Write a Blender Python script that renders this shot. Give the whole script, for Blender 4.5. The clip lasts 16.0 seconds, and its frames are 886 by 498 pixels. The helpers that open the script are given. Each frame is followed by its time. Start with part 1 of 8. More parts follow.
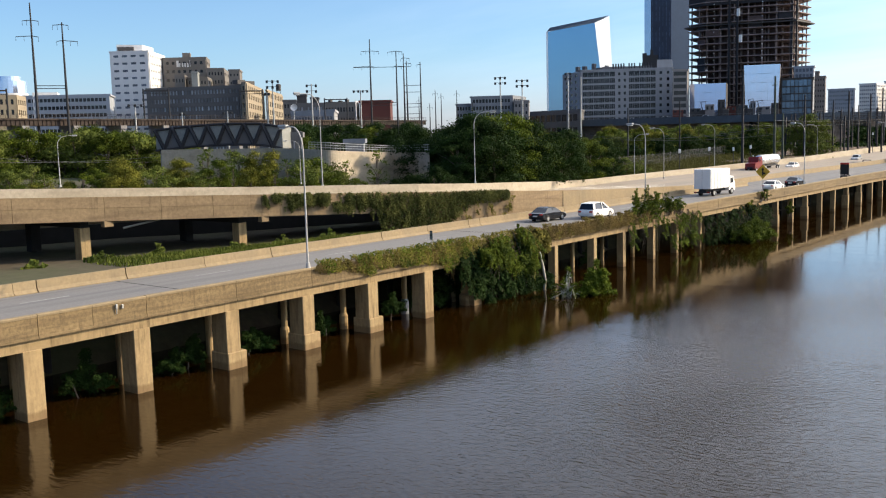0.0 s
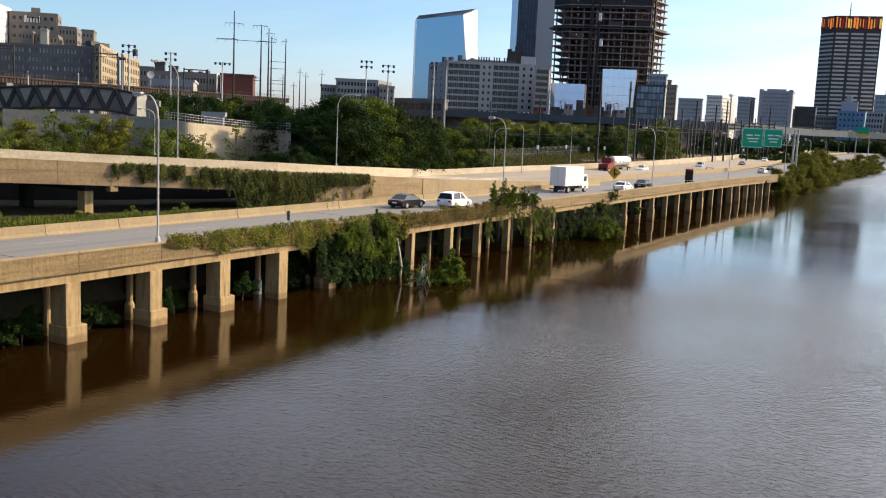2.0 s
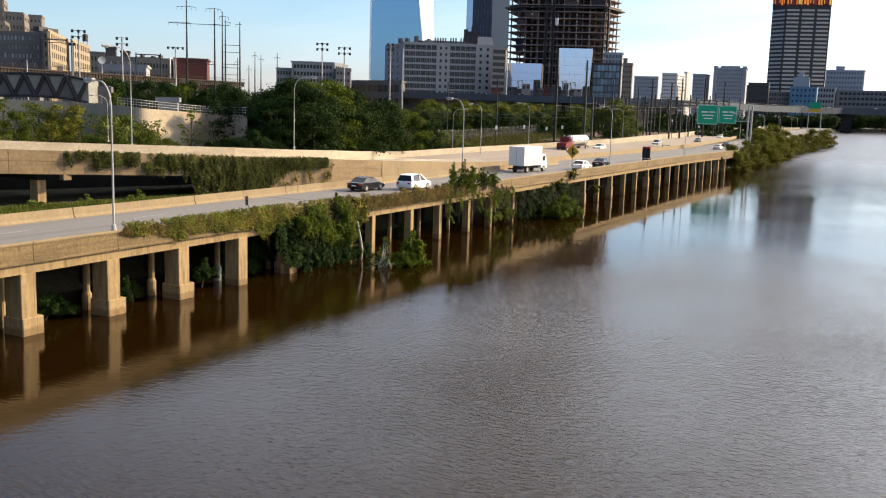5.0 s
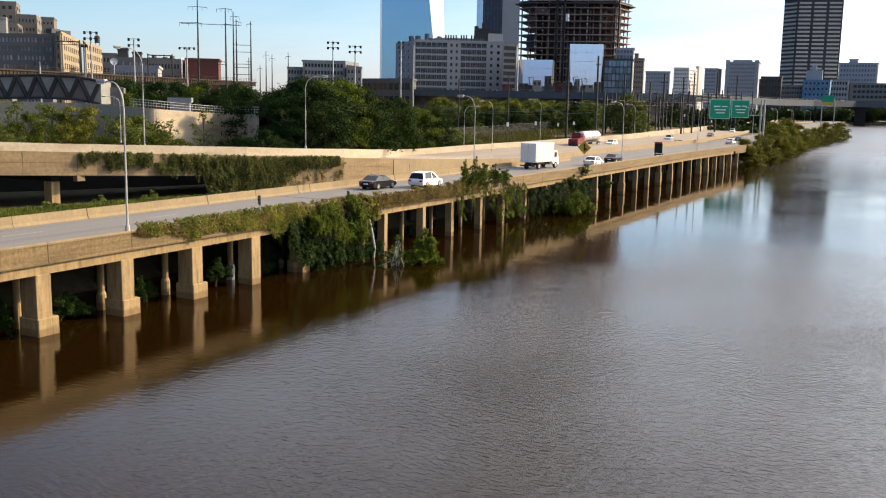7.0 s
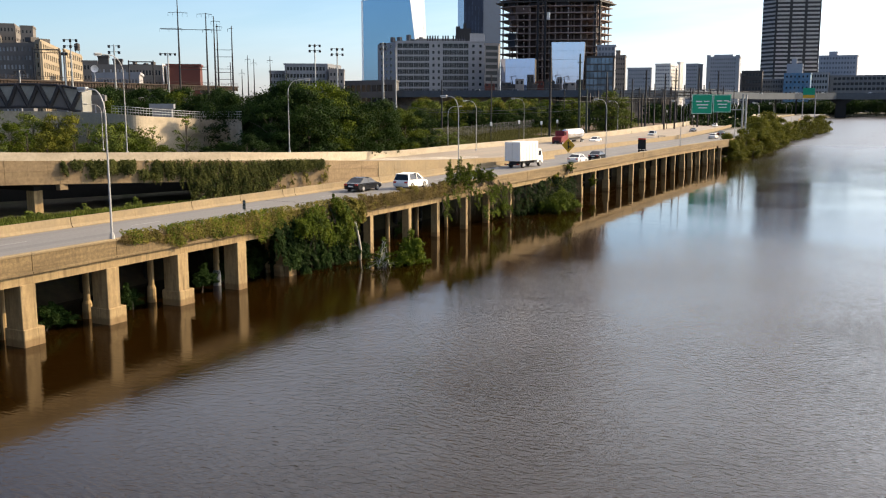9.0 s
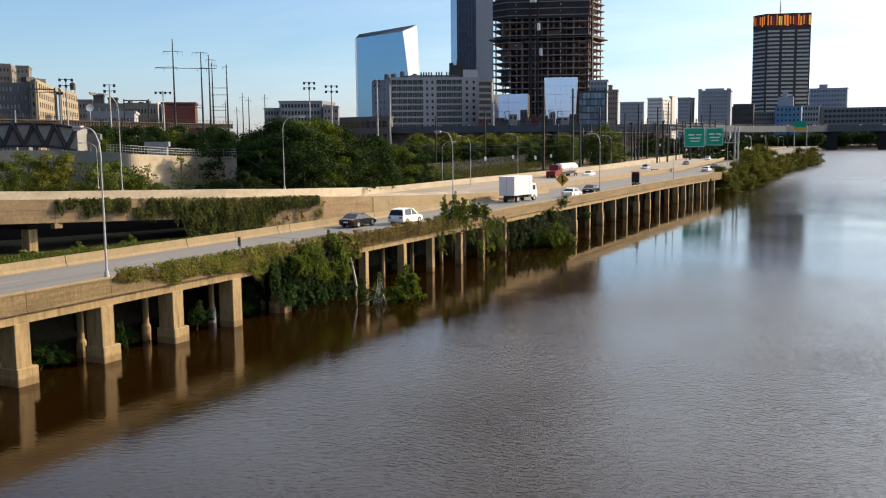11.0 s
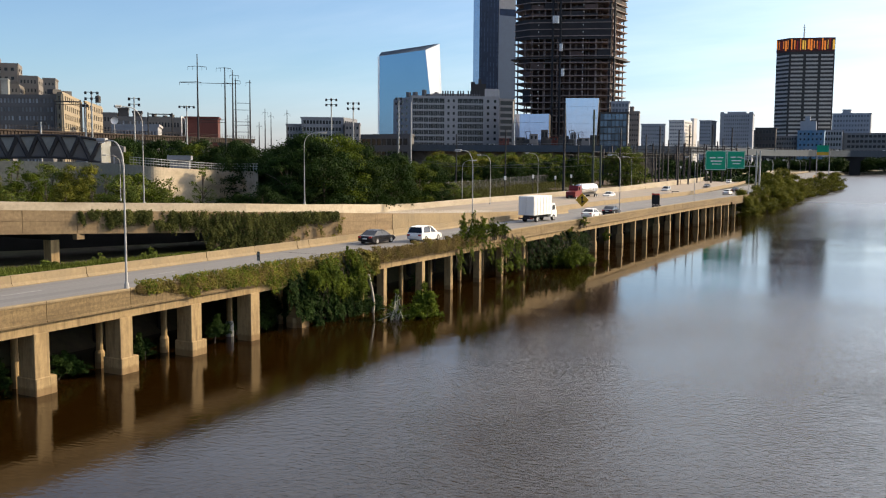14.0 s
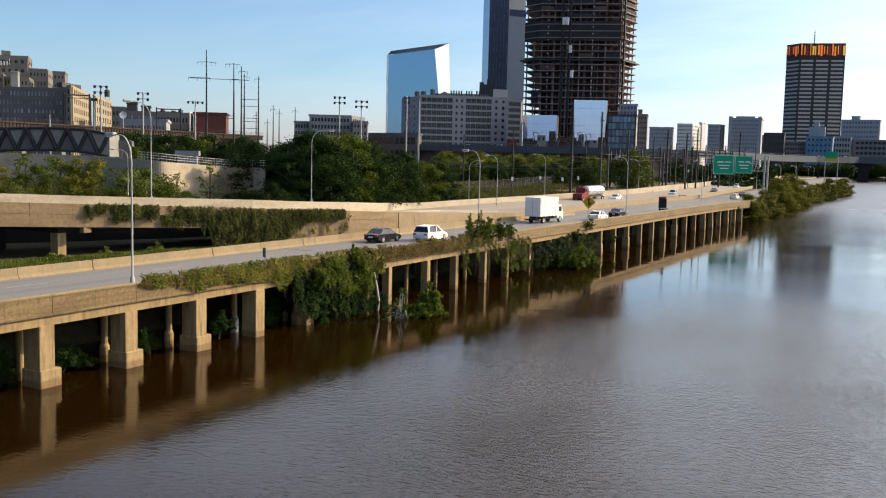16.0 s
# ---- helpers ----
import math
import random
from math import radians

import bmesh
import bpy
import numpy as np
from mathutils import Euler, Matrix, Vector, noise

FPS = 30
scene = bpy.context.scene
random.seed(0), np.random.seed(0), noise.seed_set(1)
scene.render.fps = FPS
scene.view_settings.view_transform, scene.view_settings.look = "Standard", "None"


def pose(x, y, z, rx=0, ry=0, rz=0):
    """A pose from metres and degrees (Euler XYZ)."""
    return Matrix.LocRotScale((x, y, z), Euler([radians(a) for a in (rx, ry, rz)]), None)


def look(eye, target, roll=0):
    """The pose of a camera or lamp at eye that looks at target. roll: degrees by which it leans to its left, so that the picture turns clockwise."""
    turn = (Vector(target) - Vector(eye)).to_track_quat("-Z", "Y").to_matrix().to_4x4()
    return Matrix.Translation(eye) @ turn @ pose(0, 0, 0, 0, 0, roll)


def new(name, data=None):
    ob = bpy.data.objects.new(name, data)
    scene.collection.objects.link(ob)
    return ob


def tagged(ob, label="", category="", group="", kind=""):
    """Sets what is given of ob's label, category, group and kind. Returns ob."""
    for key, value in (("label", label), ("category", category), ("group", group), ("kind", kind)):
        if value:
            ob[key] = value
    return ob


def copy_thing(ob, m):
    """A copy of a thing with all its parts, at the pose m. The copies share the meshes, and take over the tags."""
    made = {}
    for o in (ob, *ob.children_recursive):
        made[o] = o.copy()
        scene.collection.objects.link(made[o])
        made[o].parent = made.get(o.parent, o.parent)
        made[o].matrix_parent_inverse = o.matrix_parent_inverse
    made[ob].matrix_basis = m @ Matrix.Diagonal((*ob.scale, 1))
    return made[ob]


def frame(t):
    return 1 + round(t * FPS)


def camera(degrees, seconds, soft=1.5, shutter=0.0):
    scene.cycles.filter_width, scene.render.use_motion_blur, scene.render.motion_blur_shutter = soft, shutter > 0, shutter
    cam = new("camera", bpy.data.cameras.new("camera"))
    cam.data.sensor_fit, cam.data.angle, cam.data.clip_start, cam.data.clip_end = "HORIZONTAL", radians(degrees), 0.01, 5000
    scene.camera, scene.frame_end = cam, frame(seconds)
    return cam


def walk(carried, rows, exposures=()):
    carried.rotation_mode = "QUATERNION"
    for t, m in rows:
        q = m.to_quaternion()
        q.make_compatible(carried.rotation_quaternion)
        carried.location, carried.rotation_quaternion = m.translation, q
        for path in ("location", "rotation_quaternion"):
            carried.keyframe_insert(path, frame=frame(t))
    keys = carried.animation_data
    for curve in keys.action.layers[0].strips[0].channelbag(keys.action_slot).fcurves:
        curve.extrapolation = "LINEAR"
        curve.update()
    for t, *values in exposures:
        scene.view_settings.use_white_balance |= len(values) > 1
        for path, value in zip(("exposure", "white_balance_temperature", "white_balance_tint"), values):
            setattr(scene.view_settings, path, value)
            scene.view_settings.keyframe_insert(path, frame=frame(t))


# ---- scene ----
# World: y runs along the viaduct, x towards the river, water at z = 0.
EYE = (42.74, -22.65, 13.0)
cam = camera(50.85, 16.0, soft=1.15)
PATH = [
    (0.0, pose(*EYE, 83.296, 1.474, 38.147)),
    (0.5, pose(*EYE, 83.065, 2.001, 35.384)),
    (1.0, pose(*EYE, 83.137, 0.145, 34.147)),
    (1.5, pose(*EYE, 82.739, -1.782, 32.147)),
    (2.0, pose(*EYE, 82.455, -2.620, 29.832)),
    (2.5, pose(*EYE, 82.010, -3.248, 29.422)),
    (3.0, pose(*EYE, 81.585, -3.311, 29.440)),
    (3.5, pose(*EYE, 81.243, -2.548, 28.910)),
    (4.0, pose(*EYE, 81.408, -1.961, 27.902)),
    (4.2, pose(*EYE, 81.528, -1.847, 27.276)),
    (6.3, pose(*EYE, 81.341, -1.229, 27.648)),
    (6.5, pose(*EYE, 81.335, -1.179, 27.791)),
    (7.0, pose(*EYE, 81.261, -1.091, 27.946)),
    (7.5, pose(*EYE, 81.208, -1.068, 28.384)),
    (8.0, pose(*EYE, 81.203, -0.965, 28.251)),
    (8.5, pose(*EYE, 81.245, -0.500, 27.826)),
    (9.0, pose(*EYE, 81.306, 0.084, 26.926)),
    (9.2, pose(*EYE, 81.390, 0.195, 26.629)),
    (11.3, pose(*EYE, 83.669, 0.621, 26.648)),
    (11.5, pose(*EYE, 83.745, 0.624, 26.716)),
    (12.0, pose(*EYE, 84.026, 0.447, 26.952)),
    (12.5, pose(*EYE, 84.532, 0.064, 27.297)),
    (13.0, pose(*EYE, 84.583, -0.089, 27.711)),
    (13.5, pose(*EYE, 84.629, -0.300, 27.865)),
    (14.0, pose(*EYE, 84.567, -0.406, 27.812)),
    (14.5, pose(*EYE, 84.611, -0.842, 27.795)),
    (15.0, pose(*EYE, 84.586, -1.108, 27.948)),
    (15.5, pose(*EYE, 84.573, -1.215, 28.089)),
    (16.0, pose(*EYE, 84.539, -1.371, 28.258)),
]
walk(cam, PATH, exposures=((0.0, 0.60, 5980, 11), (2.0, 0.65, 6350, 12), (4.0, 0.72, 6600, 13), (9.0, 0.72, 6600, 13), (11.5, 0.50, 6400, 12), (16.0, 0.50, 6400, 12)))

# ---- light ----
SUN_TURN, SUN_HEIGHT = 40.0, 27.0      # degrees from +y towards +x, and above the horizon
world = bpy.data.worlds.new("sky")
scene.world = world
world.use_nodes = True
wt = world.node_tree
sky = wt.nodes.new("ShaderNodeTexSky")
sky.sky_type = "NISHITA"
sky.sun_disc = False
sky.sun_elevation = radians(SUN_HEIGHT)
sky.sun_rotation = radians(SUN_TURN)
sky.air_density, sky.dust_density, sky.ozone_density = 0.9, 0.9, 2.8
tint = wt.nodes.new("ShaderNodeMix")
tint.data_type, tint.blend_type = "RGBA", "MULTIPLY"
tint.inputs["Factor"].default_value = 1.0
wt.links.new(sky.outputs[0], tint.inputs["A"])
# a thin veil of high cloud, laid on a flat layer overhead so that it thins out towards the horizon
way = wt.nodes.new("ShaderNodeTexCoord")
split = wt.nodes.new("ShaderNodeSeparateXYZ")
wt.links.new(way.outputs["Generated"], split.inputs[0])
# the air near the horizon is milky rather than yellow
low_air = wt.nodes.new("ShaderNodeMapRange")
low_air.interpolation_type = "SMOOTHSTEP"
low_air.inputs[1].default_value, low_air.inputs[2].default_value = 0.0, 0.10
wt.links.new(split.outputs["Z"], low_air.inputs[0])
milk = wt.nodes.new("ShaderNodeMix")
milk.data_type = "RGBA"
milk.inputs["A"].default_value, milk.inputs["B"].default_value = (1.0, 0.985, 1.17, 1), (0.935, 1.02, 1.04, 1)
wt.links.new(low_air.outputs[0], milk.inputs["Factor"])
wt.links.new(milk.outputs["Result"], tint.inputs["B"])
high = wt.nodes.new("ShaderNodeMath")
high.operation = "ADD"
high.inputs[1].default_value = 0.16
wt.links.new(split.outputs["Z"], high.inputs[0])
layer = wt.nodes.new("ShaderNodeVectorMath")
layer.operation = "DIVIDE"
wt.links.new(way.outputs["Generated"], layer.inputs[0])
wt.links.new(high.outputs[0], layer.inputs[1])
stretch = wt.nodes.new("ShaderNodeMapping")
stretch.inputs["Rotation"].default_value = (0, 0, radians(25))
stretch.inputs["Scale"].default_value = (0.8, 1.9, 0.0)
wt.links.new(layer.outputs[0], stretch.inputs[0])
wisps = wt.nodes.new("ShaderNodeTexNoise")
wisps.inputs["Scale"].default_value, wisps.inputs["Detail"].default_value, wisps.inputs["Roughness"].default_value = 0.9, 7, 0.58
wt.links.new(stretch.outputs[0], wisps.inputs["Vector"])
veil = wt.nodes.new("ShaderNodeMapRange")
veil.inputs[1].default_value, veil.inputs[2].default_value = 0.36, 0.72
veil.inputs[3].default_value, veil.inputs[4].default_value = 0.0, 0.20
wt.links.new(wisps.outputs["Fac"], veil.inputs[0])
cloud = wt.nodes.new("ShaderNodeMix")
cloud.data_type = "RGBA"
rise = wt.nodes.new("ShaderNodeMapRange")
rise.interpolation_type = "SMOOTHSTEP"
rise.inputs[1].default_value, rise.inputs[2].default_value = 0.15, 0.34
rise.inputs[3].default_value, rise.inputs[4].default_value = 0.0, 1.0
wt.links.new(split.outputs["Z"], rise.inputs[0])
both = wt.nodes.new("ShaderNodeMath")
both.operation, both.use_clamp = "ADD", True
# the haze is whiter on the sun's side of the sky and glows round the sun
toward = wt.nodes.new("ShaderNodeVectorMath")
toward.operation = "DOT_PRODUCT"
wt.links.new(way.outputs["Generated"], toward.inputs[0])
_e, _a = radians(SUN_HEIGHT), radians(SUN_TURN)
toward.inputs[1].default_value = (math.cos(_e) * math.sin(_a), math.cos(_e) * math.cos(_a), math.sin(_e))
sunward = wt.nodes.new("ShaderNodeMapRange")
sunward.interpolation_type = "SMOOTHSTEP"
sunward.inputs[1].default_value, sunward.inputs[2].default_value = -0.1, 0.6
wt.links.new(toward.outputs["Value"], sunward.inputs[0])
thin = wt.nodes.new("ShaderNodeMath")
thin.operation = "MULTIPLY"
wt.links.new(veil.outputs[0], thin.inputs[0])
wt.links.new(sunward.outputs[0], thin.inputs[1])
wt.links.new(thin.outputs[0], both.inputs[0])
sided = wt.nodes.new("ShaderNodeMath")
sided.operation = "MULTIPLY"
wt.links.new(rise.outputs[0], sided.inputs[0])
wt.links.new(sunward.outputs[0], sided.inputs[1])
zenith = wt.nodes.new("ShaderNodeMapRange")
zenith.interpolation_type = "SMOOTHSTEP"
zenith.inputs[1].default_value, zenith.inputs[2].default_value = 0.5, 0.95
zenith.inputs[3].default_value, zenith.inputs[4].default_value = 1.0, 0.15
wt.links.new(split.outputs["Z"], zenith.inputs[0])
faded = wt.nodes.new("ShaderNodeMath")
faded.operation = "MULTIPLY"
wt.links.new(sided.outputs[0], faded.inputs[0])
wt.links.new(zenith.outputs[0], faded.inputs[1])
wt.links.new(faded.outputs[0], both.inputs[1])
glow = wt.nodes.new("ShaderNodeMapRange")
glow.interpolation_type = "SMOOTHSTEP"
glow.inputs[1].default_value, glow.inputs[2].default_value = 0.42, 1.0
glow.inputs[3].default_value, glow.inputs[4].default_value = 0.0, 0.30
wt.links.new(toward.outputs["Value"], glow.inputs[0])
haze = wt.nodes.new("ShaderNodeMath")
haze.operation, haze.use_clamp = "ADD", True
wt.links.new(both.outputs[0], haze.inputs[0])
wt.links.new(glow.outputs[0], haze.inputs[1])
wt.links.new(haze.outputs[0], cloud.inputs["Factor"])
bright = wt.nodes.new("ShaderNodeMapRange")
bright.inputs[1].default_value, bright.inputs[2].default_value = 0.0, 0.30
bright.inputs[3].default_value, bright.inputs[4].default_value = 1.0, 1.9
wt.links.new(glow.outputs[0], bright.inputs[0])
lit = wt.nodes.new("ShaderNodeVectorMath")
lit.operation = "SCALE"
lit.inputs[0].default_value = (8.4, 8.55, 8.9)
wt.links.new(bright.outputs[0], lit.inputs["Scale"])
wt.links.new(lit.outputs[0], cloud.inputs["B"])
# away from the sun the clear sky is deeper
deep = wt.nodes.new("ShaderNodeMapRange")
deep.interpolation_type = "SMOOTHSTEP"
deep.inputs[1].default_value, deep.inputs[2].default_value = -0.95, -0.2
wt.links.new(toward.outputs["Value"], deep.inputs[0])
hue = wt.nodes.new("ShaderNodeMix")
hue.data_type = "RGBA"
hue.inputs["A"].default_value, hue.inputs["B"].default_value = (0.19, 0.265, 0.42, 1), (1, 1, 1, 1)
wt.links.new(deep.outputs[0], hue.inputs["Factor"])
clear = wt.nodes.new("ShaderNodeMix")
clear.data_type, clear.blend_type = "RGBA", "MULTIPLY"
clear.inputs["Factor"].default_value = 1.0
wt.links.new(tint.outputs["Result"], clear.inputs["A"])
wt.links.new(hue.outputs["Result"], clear.inputs["B"])
wt.links.new(clear.outputs["Result"], cloud.inputs["A"])
wt.links.new(cloud.outputs["Result"], wt.nodes["Background"].inputs[0])
wt.nodes["Background"].inputs[1].default_value = 0.112
sun = new("sun", bpy.data.lights.new("sun", "SUN"))
sun.data.energy, sun.data.angle, sun.data.color = 5.0, radians(0.53), (1.0, 0.78, 0.485)
_c, _t = math.cos(radians(SUN_HEIGHT)), radians(SUN_TURN)
sun.matrix_world = look((200 * _c * math.sin(_t), 200 * _c * math.cos(_t), 200 * math.sin(radians(SUN_HEIGHT))), (0, 0, 0))


# ---- materials ----
def paint(name, color, rough=0.8, metal=0.0, fine=2.0, coarse=0.15, vary=0.25, bump=0.15, stain=None, streak=(1, 1, 1), each=0.0, spec=0.4, drip=0.0, tide=0.0):
    """A surface with grain and larger blotches; stain: a second colour in patches; streak: how the blotches are squeezed along x, y and z; drip: strength of dark run-off streaks; tide: height above the river of a muddy wet mark."""
    m = bpy.data.materials.new(name)
    m.use_nodes = True
    nt = m.node_tree
    p = nt.nodes["Principled BSDF"]
    p.inputs["Roughness"].default_value, p.inputs["Metallic"].default_value = rough, metal
    p.inputs["Specular IOR Level"].default_value = spec
    g = nt.nodes.new("ShaderNodeNewGeometry")
    mp = nt.nodes.new("ShaderNodeMapping")
    mp.inputs["Scale"].default_value = streak
    nt.links.new(g.outputs["Position"], mp.inputs["Vector"])
    n1, n2 = nt.nodes.new("ShaderNodeTexNoise"), nt.nodes.new("ShaderNodeTexNoise")
    n1.inputs["Scale"].default_value, n2.inputs["Scale"].default_value = fine, coarse
    n1.inputs["Detail"].default_value, n2.inputs["Detail"].default_value = 9, 8
    n1.inputs["Roughness"].default_value = 0.66
    n2.inputs["Roughness"].default_value = 0.65
    nt.links.new(g.outputs["Position"], n1.inputs["Vector"])
    nt.links.new(mp.outputs[0], n2.inputs["Vector"])
    c = Vector(color)
    dark = tuple(c * (1 - vary)) + (1,)
    light = tuple(min(1, v) for v in c * (1 + vary)) + (1,)
    r1 = nt.nodes.new("ShaderNodeValToRGB")
    r1.color_ramp.elements[0].position, r1.color_ramp.elements[1].position = 0.3, 0.7
    r1.color_ramp.elements[0].color, r1.color_ramp.elements[1].color = dark, light
    nt.links.new(n1.outputs["Fac"], r1.inputs[0])
    mix = nt.nodes.new("ShaderNodeMix")
    mix.data_type = "RGBA"
    nt.links.new(r1.outputs[0], mix.inputs["A"])
    mix.inputs["B"].default_value = (*(stain or tuple(c * (1 - 1.6 * vary))), 1)
    r2 = nt.nodes.new("ShaderNodeMapRange")
    r2.inputs[1].default_value, r2.inputs[2].default_value = 0.45, 0.75
    r2.inputs[4].default_value = 0.8
    nt.links.new(n2.outputs["Fac"], r2.inputs[0])
    nt.links.new(r2.outputs[0], mix.inputs["Factor"])
    last = mix.outputs["Result"]
    if drip:
        run = nt.nodes.new("ShaderNodeMapping")
        run.inputs["Scale"].default_value = (3.2, 3.2, 0.28)
        nt.links.new(g.outputs["Position"], run.inputs["Vector"])
        n3 = nt.nodes.new("ShaderNodeTexNoise")
        n3.inputs["Scale"].default_value, n3.inputs["Detail"].default_value, n3.inputs["Roughness"].default_value = 1.0, 5, 0.7
        nt.links.new(run.outputs[0], n3.inputs["Vector"])
        r3 = nt.nodes.new("ShaderNodeMapRange")
        r3.inputs[1].default_value, r3.inputs[2].default_value, r3.inputs[4].default_value = 0.56, 0.70, drip
        nt.links.new(n3.outputs["Fac"], r3.inputs[0])
        wet = nt.nodes.new("ShaderNodeMix")
        wet.data_type = "RGBA"
        nt.links.new(r3.outputs[0], wet.inputs["Factor"])
        nt.links.new(last, wet.inputs["A"])
        wet.inputs["B"].default_value = (*tuple(c * 0.28), 1)
        last = wet.outputs["Result"]
    if tide:
        sep = nt.nodes.new("ShaderNodeSeparateXYZ")
        nt.links.new(g.outputs["Position"], sep.inputs[0])
        wob = nt.nodes.new("ShaderNodeMath")
        wob.operation = "MULTIPLY_ADD"
        wob.inputs[1].default_value = 0.35
        nt.links.new(n1.outputs["Fac"], wob.inputs[0])
        nt.links.new(sep.outputs["Z"], wob.inputs[2])
        line = nt.nodes.new("ShaderNodeMapRange")
        line.inputs[1].default_value, line.inputs[2].default_value = tide + 0.1, tide + 0.25
        line.inputs[3].default_value, line.inputs[4].default_value = 0.55, 0.0
        nt.links.new(wob.outputs[0], line.inputs[0])
        muddy = nt.nodes.new("ShaderNodeMix")
        muddy.data_type = "RGBA"
        nt.links.new(line.outputs[0], muddy.inputs["Factor"])
        nt.links.new(last, muddy.inputs["A"])
        muddy.inputs["B"].default_value = (0.10, 0.055, 0.02, 1)
        last = muddy.outputs["Result"]
    if each:
        oi = nt.nodes.new("ShaderNodeObjectInfo")
        mr = nt.nodes.new("ShaderNodeMapRange")
        mr.inputs[3].default_value, mr.inputs[4].default_value = 1 - each, 1 + each
        nt.links.new(oi.outputs["Random"], mr.inputs[0])
        h = nt.nodes.new("ShaderNodeHueSaturation")
        nt.links.new(mr.outputs[0], h.inputs["Value"])
        nt.links.new(last, h.inputs["Color"])
        last = h.outputs[0]
    nt.links.new(last, p.inputs["Base Color"])
    if bump:
        b = nt.nodes.new("ShaderNodeBump")
        b.inputs["Strength"].default_value, b.inputs["Distance"].default_value = bump, 0.05
        nt.links.new(n1.outputs["Fac"], b.inputs["Height"])
        nt.links.new(b.outputs[0], p.inputs["Normal"])
    return m


def leafy(name, low, high, each=0.12):
    """Leaves: the colour varies from leaf to leaf and from plant to plant; some light passes through."""
    m = bpy.data.materials.new(name)
    m.use_nodes = True
    nt = m.node_tree
    p = nt.nodes["Principled BSDF"]
    p.inputs["Roughness"].default_value = 0.7
    p.inputs["Specular IOR Level"].default_value = 0.06
    g, oi = nt.nodes.new("ShaderNodeNewGeometry"), nt.nodes.new("ShaderNodeObjectInfo")
    n = nt.nodes.new("ShaderNodeTexNoise")
    n.inputs["Scale"].default_value, n.inputs["Detail"].default_value = 0.8, 3
    nt.links.new(g.outputs["Position"], n.inputs["Vector"])
    add = nt.nodes.new("ShaderNodeMath")
    add.operation = "MULTIPLY_ADD"
    add.inputs[1].default_value = 0.36
    nt.links.new(g.outputs["Random Per Island"], add.inputs[0])
    sub = nt.nodes.new("ShaderNodeMapRange")
    sub.inputs[1].default_value, sub.inputs[2].default_value = 0.32, 0.7
    sub.inputs[3].default_value, sub.inputs[4].default_value = -0.05, 0.72
    nt.links.new(n.outputs["Fac"], sub.inputs[0])
    nt.links.new(sub.outputs[0], add.inputs[2])
    r = nt.nodes.new("ShaderNodeValToRGB")
    r.color_ramp.elements[0].color, r.color_ramp.elements[1].color = (*low, 1), (*high, 1)
    nt.links.new(add.outputs[0], r.inputs[0])
    mr = nt.nodes.new("ShaderNodeMapRange")
    mr.inputs[3].default_value, mr.inputs[4].default_value = 1 - each, 1 + each
    nt.links.new(oi.outputs["Random"], mr.inputs[0])
    h = nt.nodes.new("ShaderNodeHueSaturation")
    nt.links.new(mr.outputs[0], h.inputs["Value"])
    nt.links.new(r.outputs[0], h.inputs["Color"])
    nt.links.new(h.outputs[0], p.inputs["Base Color"])
    tr = nt.nodes.new("ShaderNodeBsdfTranslucent")
    nt.links.new(h.outputs[0], tr.inputs["Color"])
    ms = nt.nodes.new("ShaderNodeMixShader")
    ms.inputs[0].default_value = 0.2
    nt.links.new(p.outputs[0], ms.inputs[1])
    nt.links.new(tr.outputs[0], ms.inputs[2])
    nt.links.new(ms.outputs[0], nt.nodes["Material Output"].inputs["Surface"])
    return m


